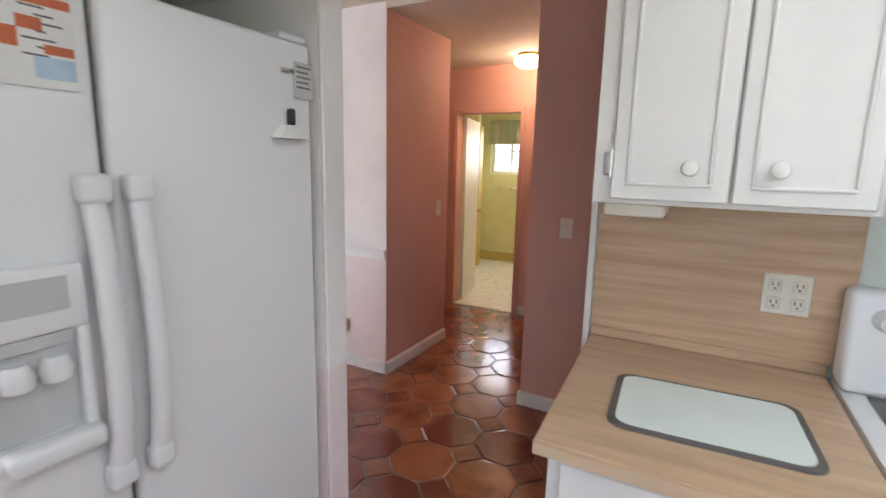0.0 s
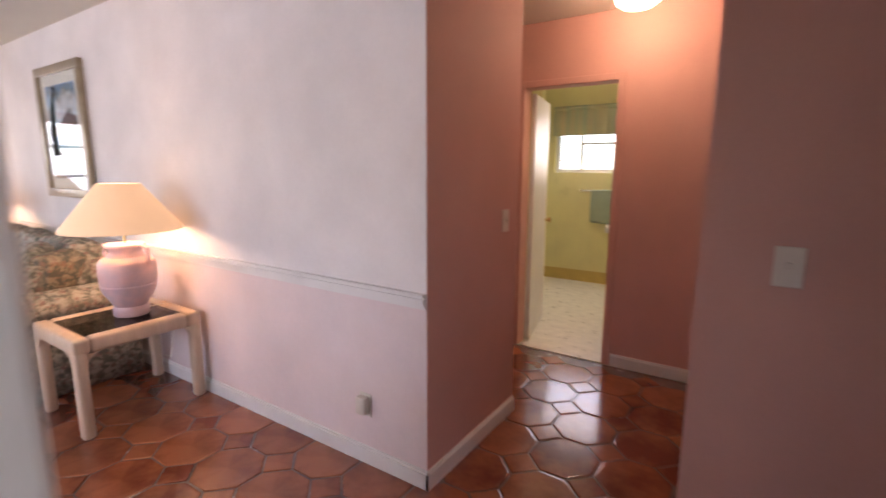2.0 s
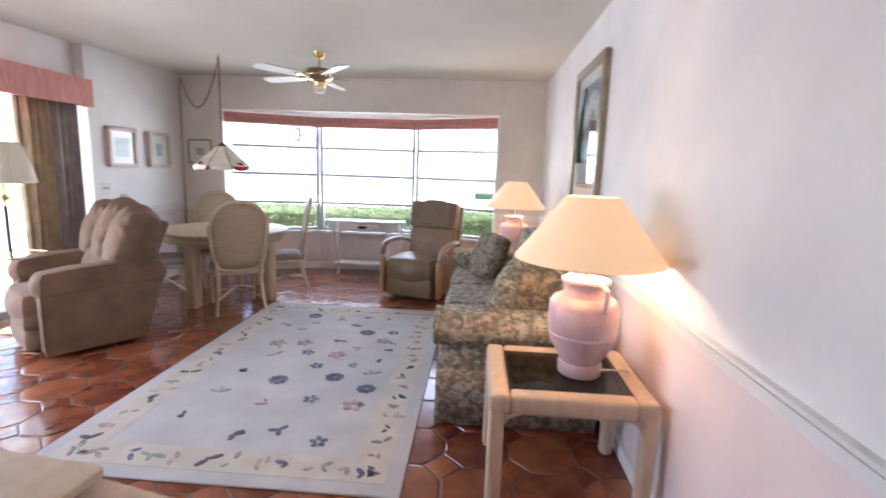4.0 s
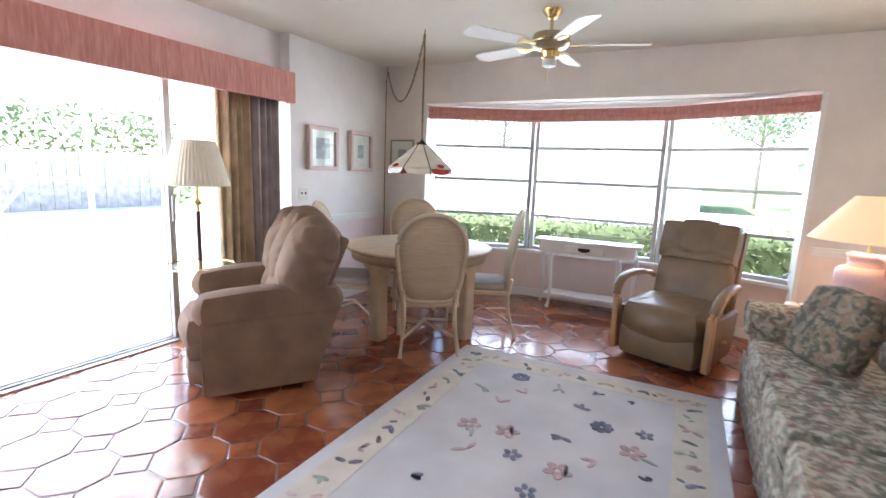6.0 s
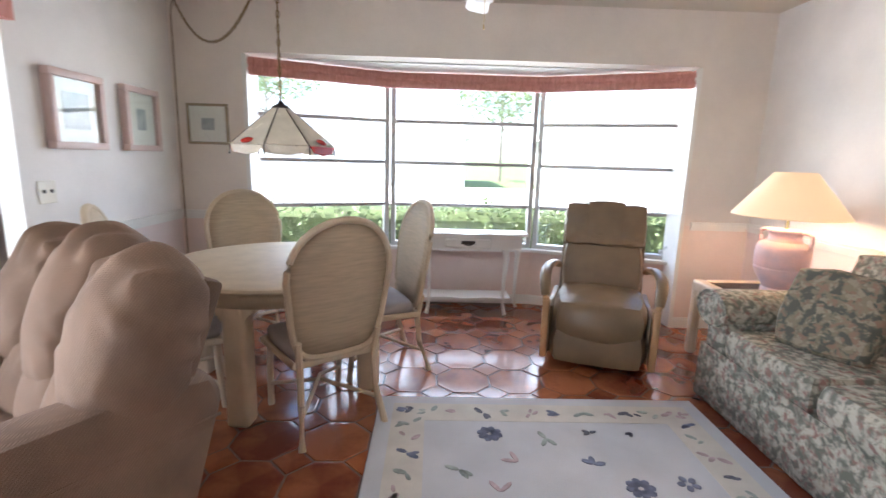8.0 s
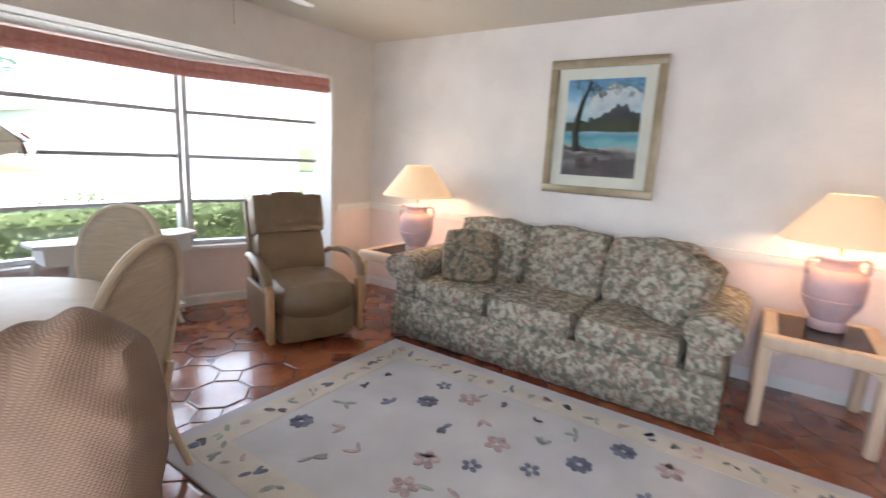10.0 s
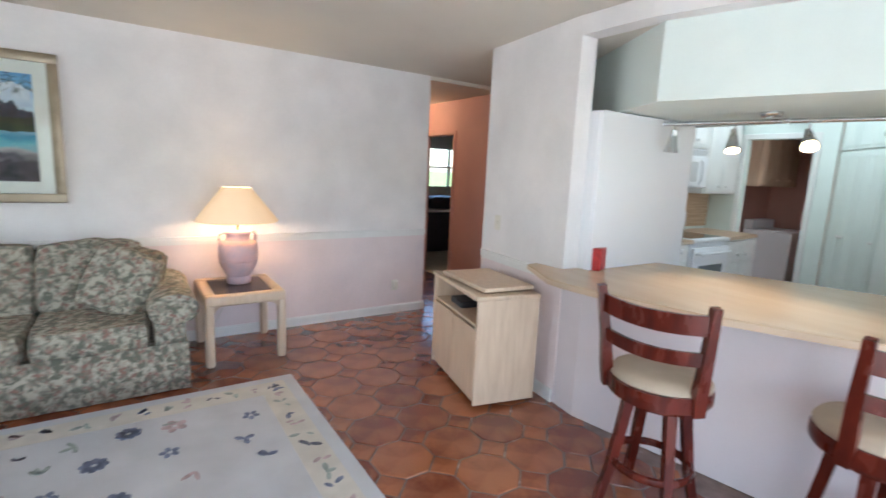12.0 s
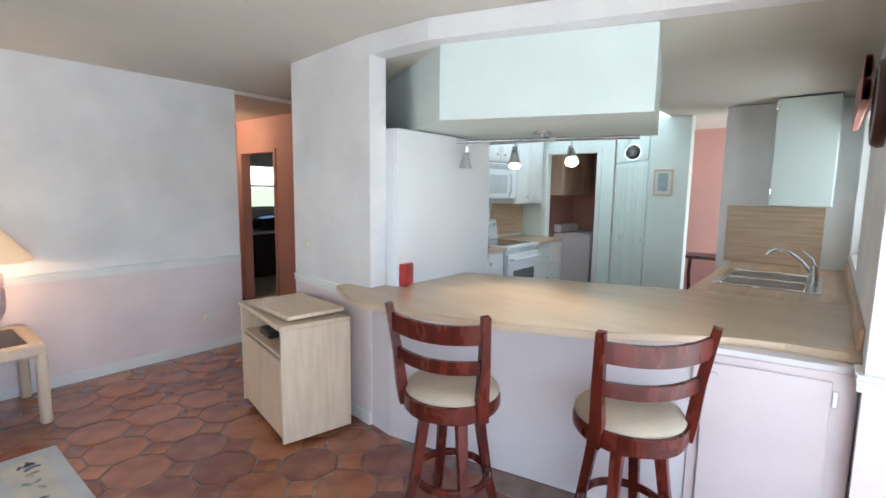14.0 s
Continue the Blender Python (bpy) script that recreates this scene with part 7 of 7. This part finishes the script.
t = thing("side_table", pose(3.45, -0.95, 0), "dark wood side table against the pink wall", "table")
bm = B()
box(bm, (-0.25, -0.35, 0.70), (0.25, 0.35, 0.74), 0.008)
part("tabletop", bm, M["rosewood"], t)
for sx in (-1, 1):
    for sy in (-1, 1):
        bm = B()
        sweep(bm, [(sx * 0.21, sy * 0.30, 0.70), (sx * 0.23, sy * 0.32, 0.45), (sx * 0.20, sy * 0.29, 0.0)], 0.025, 8)
        part("leg", bm, M["rosewood"], t)

# ---- hall, bathroom and bedroom ----
t = thing("ceiling_light", pose(-1.22, 4.0, HALL), "round lit opal glass ceiling light in the hall", "lamp")
bm = B()
lathe(bm, [(0.09, -0.03), (0.10, -0.012), (0.10, 0.0)], 28)
part("base", bm, M["brass"], t)
bm = B()
lathe(bm, [(0.03, -0.125), (0.085, -0.115), (0.125, -0.085), (0.13, -0.06), (0.115, -0.04), (0.09, -0.03)], 32)
ob = part("globe", bm, M["domeglass"], t, "lit opal glass globe")
ob.visible_shadow = False
lamp("hall_bulb", "POINT", pose(-1.22, 4.0, HALL - 0.09), 3.0, (1.0, 0.68, 0.40), radius=0.1)

t = thing("bathroom_door", pose(-2.06, 4.48, 0, 0, 0, 102), "white painted bathroom door standing open", "door")
bm = B()
box(bm, (0.0, -0.018, 0.012), (0.66, 0.018, 2.03), 0.003)
part("leaf", bm, M["white"], t, smooth=False)
bm = B()
lathe(bm, [(0.012, 0.018), (0.012, 0.04), (0.027, 0.05), (0.025, 0.07), (0.01, 0.075)], 16)
bmesh.ops.transform(bm, matrix=pose(0.60, 0, 0.98, 90), verts=bm.verts[:])
part("door_handle", bm, M["brass"], t, "brass door knob")
w = thing("window_5", pose(-2.165, 6.97, 1.40), "white bathroom window with blind", "window")
w["kind"] = "structure"
bm = B()
for a, b, c, d in ((-0.615, -0.57, 0, 0.75), (0.57, 0.615, 0, 0.75), (-0.57, 0.57, 0, 0.045), (-0.57, 0.57, 0.70, 0.75), (-0.30, -0.27, 0.045, 0.70), (-0.27, 0.57, 0.35, 0.375)):
    box(bm, (a, -0.03, c), (b, 0.03, d), 0.003)
part("window_frame", bm, M["white"], w)
bm = B()
box(bm, (-0.57, -0.002, 0.045), (0.57, 0.002, 0.70))
p = part("pane", bm, M["glass"], w, smooth=False)
p.visible_shadow = False
for k in range(20):
    bm = B()
    box(bm, (-0.56, -0.012, 0), (-0.30, 0.012, 0.002), 0, pose(0, -0.06, 0.06 + k * 0.032, 28))
    part("slat", bm, M["white"], w, smooth=False)
M["stripe"] = mat("green and tan striped cloth", (0.34, 0.45, 0.36), 0.85, scale=2.2, fine=6, second=(0.55, 0.47, 0.30), grain=(5, 0.2, 0.2), bump=0.2)
gathered("valance", [(-2.78, 6.84), (-1.55, 6.84)][::-1], 1.86, 2.22, 0.03, 0.04, M["stripe"], "green and tan striped valance over the bathroom window", "valance", welt=0.85)
t = thing("towel_rail", pose(-2.05, 6.90, 1.18), "steel towel rail with a folded sage towel", "towel rail")
bm = B()
tube(bm, (-0.35, -0.06, 0), (0.30, -0.06, 0), 0.009)
for x in (-0.35, 0.30):
    tube(bm, (x, 0.0, 0), (x, -0.07, 0), 0.016)
part("rail", bm, M["chrome"], t)
bm = B()
cushion(bm, (-0.22, -0.085, -0.40), (0.2, -0.04, 0.014), 0.12)
part("towel", bm, M["towel"], t, "folded sage towel")
t = thing("toilet_roll", pose(-2.0, 6.90, 0.72), "white toilet roll on the yellow wall", "toilet roll")
bm = B()
tube(bm, (-0.06, -0.06, 0), (0.06, -0.06, 0), 0.055, n=20)
part("roll", bm, M["paper"], t)
bm = B()
sweep(bm, [(-0.07, 0, 0), (-0.07, -0.06, 0), (0.07, -0.06, 0), (0.07, 0, 0)], 0.006, 6)
part("holder", bm, M["chrome"], t)
M["ochre"] = mat("ochre skirting tile", (0.62, 0.46, 0.14), 0.35, vary=0.06)
slab("baseboard", (-3.6, 6.885, 0.004), (-0.9, 6.899, 0.15), M["ochre"], "ochre tile skirting")
slab("wall_bath_partition", (-3.55, 6.30, 0), (-2.74, 6.40, H), M["yellow"], "yellow partition beside the shower")
slab("trim", (-2.739, 6.29, 0.005), (-2.70, 6.41, 2.1), M["ochre"], "ochre tile edge of the partition")
lamp("bath_daylight", "AREA", look((-2.165, 6.80, 1.75), (-2.0, 5.0, 0.4)), 2, (1.0, 0.98, 0.92), size=(1.1, 0.7))
# fill lamp without a fitting, added to brighten the bathroom
lamp("bath_fill", "POINT", pose(-1.6, 5.4, 2.4), 2.6, (1.0, 0.86, 0.6), radius=0.1)
w = thing("window_6", pose(1.2, 6.27, 1.2), "white bedroom window", "window")
w["kind"] = "structure"
bm = B()
for a, b, c, d in ((-0.7, -0.65, 0, 0.85), (0.65, 0.7, 0, 0.85), (-0.65, 0.65, 0, 0.05), (-0.65, 0.65, 0.80, 0.85), (-0.02, 0.02, 0.05, 0.80), (-0.65, 0.65, 0.42, 0.45)):
    box(bm, (a, -0.03, c), (b, 0.03, d), 0.003)
part("window_frame", bm, M["white"], w)
t = thing("dresser", pose(0.75, 5.75, 0), "black dresser under the bedroom window", "dresser")
bm = B()
box(bm, (-0.7, -0.3, 0.05), (0.7, 0.3, 0.80), 0.01)
part("body", bm, M["dark"], t)
bm = B()
box(bm, (-0.72, -0.32, 0.80), (0.72, 0.32, 0.84), 0.006)
part("top", bm, M["mount"], t, "pale dresser top")
t2 = thing("storage_bag", pose(0.7, 5.75, 0.84), "dark soft bag lying on the dresser", "bag")
bm = B()
cushion(bm, (-0.35, -0.2, 0.0), (0.35, 0.2, 0.24), 0.6, wrinkle=0.03)
part("cover", bm, M["dark"], t2)

# ---- outdoors ----
slab("driveway", (-29.5, -14.0, -0.159), (-11.2, 30, -0.12), M["concrete"], "pale concrete drive")
slab("roof_overhang", (-8.6, -5.8, 2.75), (3.2, -2.63, 2.95), M["white"], "white patio roof over the sliding door")


def leaves(name, lo, hi, count, size, label, category, seed, twig=None):
    rnd = random.Random(seed)
    bm = B()
    for _ in range(count):
        p = Vector([rnd.uniform(a, b) for a, b in zip(lo, hi)])
        c = (Vector(lo) + Vector(hi)) / 2
        h = (Vector(hi) - Vector(lo)) / 2
        q = Vector([(p[i] - c[i]) / h[i] for i in range(3)])
        if twig and q.length > 0.75 + 0.35 * noise.noise(q * 2.2 + Vector((seed, 0, 0))):
            continue
        if not twig and p.z > hi[2] - 0.12 - 0.12 * noise.noise(p * 1.5):
            continue
        a, b = Vector([rnd.gauss(0, 1) for _ in range(3)]).normalized() * size, Vector([rnd.gauss(0, 1) for _ in range(3)]).normalized() * size * 0.5
        bm.faces.new([bm.verts.new(v) for v in (p - a, p + b, p + a, p - b)])
    return bm


t = thing("hedge", pose(-9.6, 0.0, -0.16), "clipped green hedge outside the bay window", "hedge")
bm = leaves("leaves", (-0.45, -4.5, 0.0), (0.45, 4.5, 1.12), 34000, 0.030, "", "", 4)
ob = part("leaves", bm, M["leaf"], t, smooth=False)
ob["kind"] = "stuff"
# solid darker green box that fills the hedge behind its leaves
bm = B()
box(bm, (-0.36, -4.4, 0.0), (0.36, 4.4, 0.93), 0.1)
part("filler_box", bm, M["hedgecore"], t)


def tree(x, y, h, r, seed):
    t = thing("tree", pose(x, y, -0.16), "leafy garden tree with an open crown", "tree", "trees outside the bay window")
    rnd = random.Random(seed)
    bm = B()
    sweep(bm, [(0, 0, 0), (0.05, 0.03, h * 0.25), (-0.04, 0.06, h * 0.5), (0.05, 0, h * 0.8)], 0.12, 8, rad=[0.16, 0.12, 0.09, 0.03])
    for k in range(9):
        a = k * 2.4
        z = h * (0.35 + 0.05 * k)
        sweep(bm, [(0, 0, z), (0.4 * r * math.cos(a), 0.4 * r * math.sin(a), z + 0.25 * r), (0.8 * r * math.cos(a), 0.8 * r * math.sin(a), z + 0.45 * r)], 0.03, 6, rad=[0.06, 0.04, 0.012])
    part("trunk", bm, M["bark"], t)
    bm = leaves("crown", (-r, -r, h * 0.4), (r, r, h + 0.3), 14000, 0.14, "", "", seed, True)
    part("crown", bm, M["leaf"], t, smooth=False)


tree(-31.0, -9.5, 8.5, 4.2, 11)
tree(-38.0, 4.5, 8.5, 4.2, 12)


def house(x, y, w, d, seed):
    t = thing("house", pose(x, y, -0.16), "single-storey pale house across the street", "house", "houses across the street")
    bm = B()
    box(bm, (-d / 2, -w / 2, 0), (d / 2, w / 2, 2.7))
    part("wall", bm, M["stucco"], t, smooth=False)
    bm = B()
    vs = [(-d / 2 - 0.5, -w / 2 - 0.5, 2.7), (d / 2 + 0.5, -w / 2 - 0.5, 2.7), (d / 2 + 0.5, w / 2 + 0.5, 2.7), (-d / 2 - 0.5, w / 2 + 0.5, 2.7), (0, -w / 2 + 2, 4.1), (0, w / 2 - 2, 4.1)]
    v = [bm.verts.new(q) for q in vs]
    for f in ((0, 1, 2, 3), (0, 4, 1), (1, 4, 5, 2), (2, 5, 3), (3, 5, 4, 0)):
        bm.faces.new([v[k] for k in f])
    part("roof", bm, M["roof"], t, smooth=False)
    for k in range(4):
        yy = -w / 2 + 1.6 + k * (w - 3.2) / 3
        bm = B()
        box(bm, (d / 2, yy - 0.6, 0.9), (d / 2 + 0.03, yy + 0.6, 2.1), 0.01)
        part("window", bm, M["recess"], t)


house(-34, -6, 15, 8, 1)
house(-34, 13, 13, 8, 2)
# pool terrace to the south
slab("pool_water", (-7.4, -11.2, -0.059), (-2.0, -7.2, -0.05), M["water"], "blue pool water")
bm = B()
for a, b, c, d in ((-7.7, -1.7, -7.2, -6.95), (-7.7, -1.7, -11.45, -11.2), (-7.7, -7.4, -11.2, -7.2), (-2.0, -1.7, -11.2, -7.2)):
    box(bm, (a, c, -0.06), (b, d, -0.02), 0.01)
structure("pool_coping", bm, M["white"], "white pool coping")


def screen_cage():
    t = thing("pool_cage", pose(-3, -13.4, -0.06), "white aluminium pool screen cage", "screen cage")
    for k in range(8):
        x = -7 + 2 * k
        bm = B()
        box(bm, (x - 0.06, -0.04, 0), (x + 0.06, 0.04, 2.7), 0.004)
        part("post", bm, M["white"], t)
    for k in range(7):
        x = -7 + 2 * k
        bm = B()
        sweep(bm, [(x, 0, 0.1 if k % 2 else 2.6), (x + 2, 0, 2.6 if k % 2 else 0.1)], 0.05, 6)
        part("brace", bm, M["white"], t)
    for z in (0.9, 2.67):
        bm = B()
        box(bm, (-7, -0.025, z), (7, 0.025, z + 0.05), 0.004)
        part("rail", bm, M["white"], t)


screen_cage()
t = thing("fence", pose(-3, -14.6, -0.16), "weathered wooden fence behind the pool cage", "fence")
for k in range(60):
    bm = B()
    box(bm, (-10 + k / 3 + 0.01, -0.012, 0), (-10 + k / 3 + 0.32, 0.012, 1.75 + 0.03 * math.sin(k * 2.2)), 0.004)
    part("board", bm, M["fence"], t, smooth=False)
t = thing("hedge", pose(-3, -15.6, -0.16), "tall loose green hedge behind the fence", "hedge")
bm = leaves("leaves", (-11, -0.8, 0.0), (11, 0.8, 3.2), 12000, 0.11, "", "", 8)
ob = part("leaves", bm, M["leaf"], t, smooth=False)
ob["kind"] = "stuff"


# ---- floor tiles ----
PITCH, GAP = 0.334, 0.009
TILE_X, TILE_Y = -0.212, 0.03


def tile_mesh(name, outline, top=0.0, drop=0.001):
    """A pillowed tile: a flat face, a rounded shoulder and sides."""
    n = len(outline)
    verts = [(x * 0.93, y * 0.93, top) for x, y in outline] + [(x * 0.98, y * 0.98, top - drop) for x, y in outline] + [(x, y, top - drop - 0.005) for x, y in outline]
    faces = [tuple(range(n))]
    for r in range(2):
        faces += [(r * n + k, (r + 1) * n + k, (r + 1) * n + (k + 1) % n, r * n + (k + 1) % n) for k in range(n)]
    me = bpy.data.meshes.new(name)
    me.from_pydata(verts, [], faces)
    me.materials.append(M["tile"])
    return me, verts, faces


S_, C_ = PITCH / 2 - GAP / 2, 0.30 * PITCH - GAP / 4
OCT = [(S_, -S_ + C_), (S_, S_ - C_), (S_ - C_, S_), (-S_ + C_, S_), (-S_, S_ - C_), (-S_, -S_ + C_), (-S_ + C_, -S_), (S_ - C_, -S_)]
D_ = 0.30 * PITCH - GAP * 0.75
DOT = [(D_, 0), (0, D_), (-D_, 0), (0, -D_)]
oct_me, oct_v, oct_f = tile_mesh("tile", OCT)
dot_me, dot_v, dot_f = tile_mesh("tile", DOT)


def tiled_room(x, y):
    if 1.42 < y < 4.34:
        if y < 2.47:
            return -8.3 < x < 2.9
        return (-3.1 if y > 3.4 else -1.66) < x < -0.62
    if -2.5 < y <= 1.42:
        return -8.3 < x < 1.2 and not (-2.0 < x < -1.2 and y < 0.0)
    return False


floor_ob = bpy.data.objects["floor"]
rnd = random.Random(9)
joined_v, joined_f, made = [], [], 0
for i in range(-25, 10):
    for j in range(-8, 14):
        for kind in (0, 1):
            x, y = TILE_X + (i + 0.5 * kind) * PITCH, TILE_Y + (j + 0.5 * kind) * PITCH
            if not tiled_room(x, y):
                continue
            tz = rnd.uniform(-0.0012, 0.0012)
            near = -6.2 < x < -1.2 and -2.4 < y < 2.4 and not (-6.2 < x < -3.6 and -0.35 < y < 1.25)
            if near and made < 300:
                ob = new("tile", dot_me if kind else oct_me)
                ob.parent = floor_ob
                ob.matrix_world = Matrix.Translation((x, y, tz)) @ Euler((rnd.uniform(-0.004, 0.004), rnd.uniform(-0.004, 0.004), rnd.uniform(-0.02, 0.02))).to_matrix().to_4x4()
                made += 1
            else:
                b0 = len(joined_v)
                tx, ty = rnd.uniform(-0.004, 0.004), rnd.uniform(-0.004, 0.004)
                joined_v += [(x + a, y + b, tz + c + a * tx + b * ty) for a, b, c in (dot_v if kind else oct_v)]
                joined_f += [tuple(b0 + q for q in f) for f in (dot_f if kind else oct_f)]
me = bpy.data.meshes.new("tiles")
me.from_pydata(joined_v, [], joined_f)
me.materials.append(M["tile"])
rest = new("far_tiles", me)
rest.parent = floor_ob
rest["kind"] = "stuff"
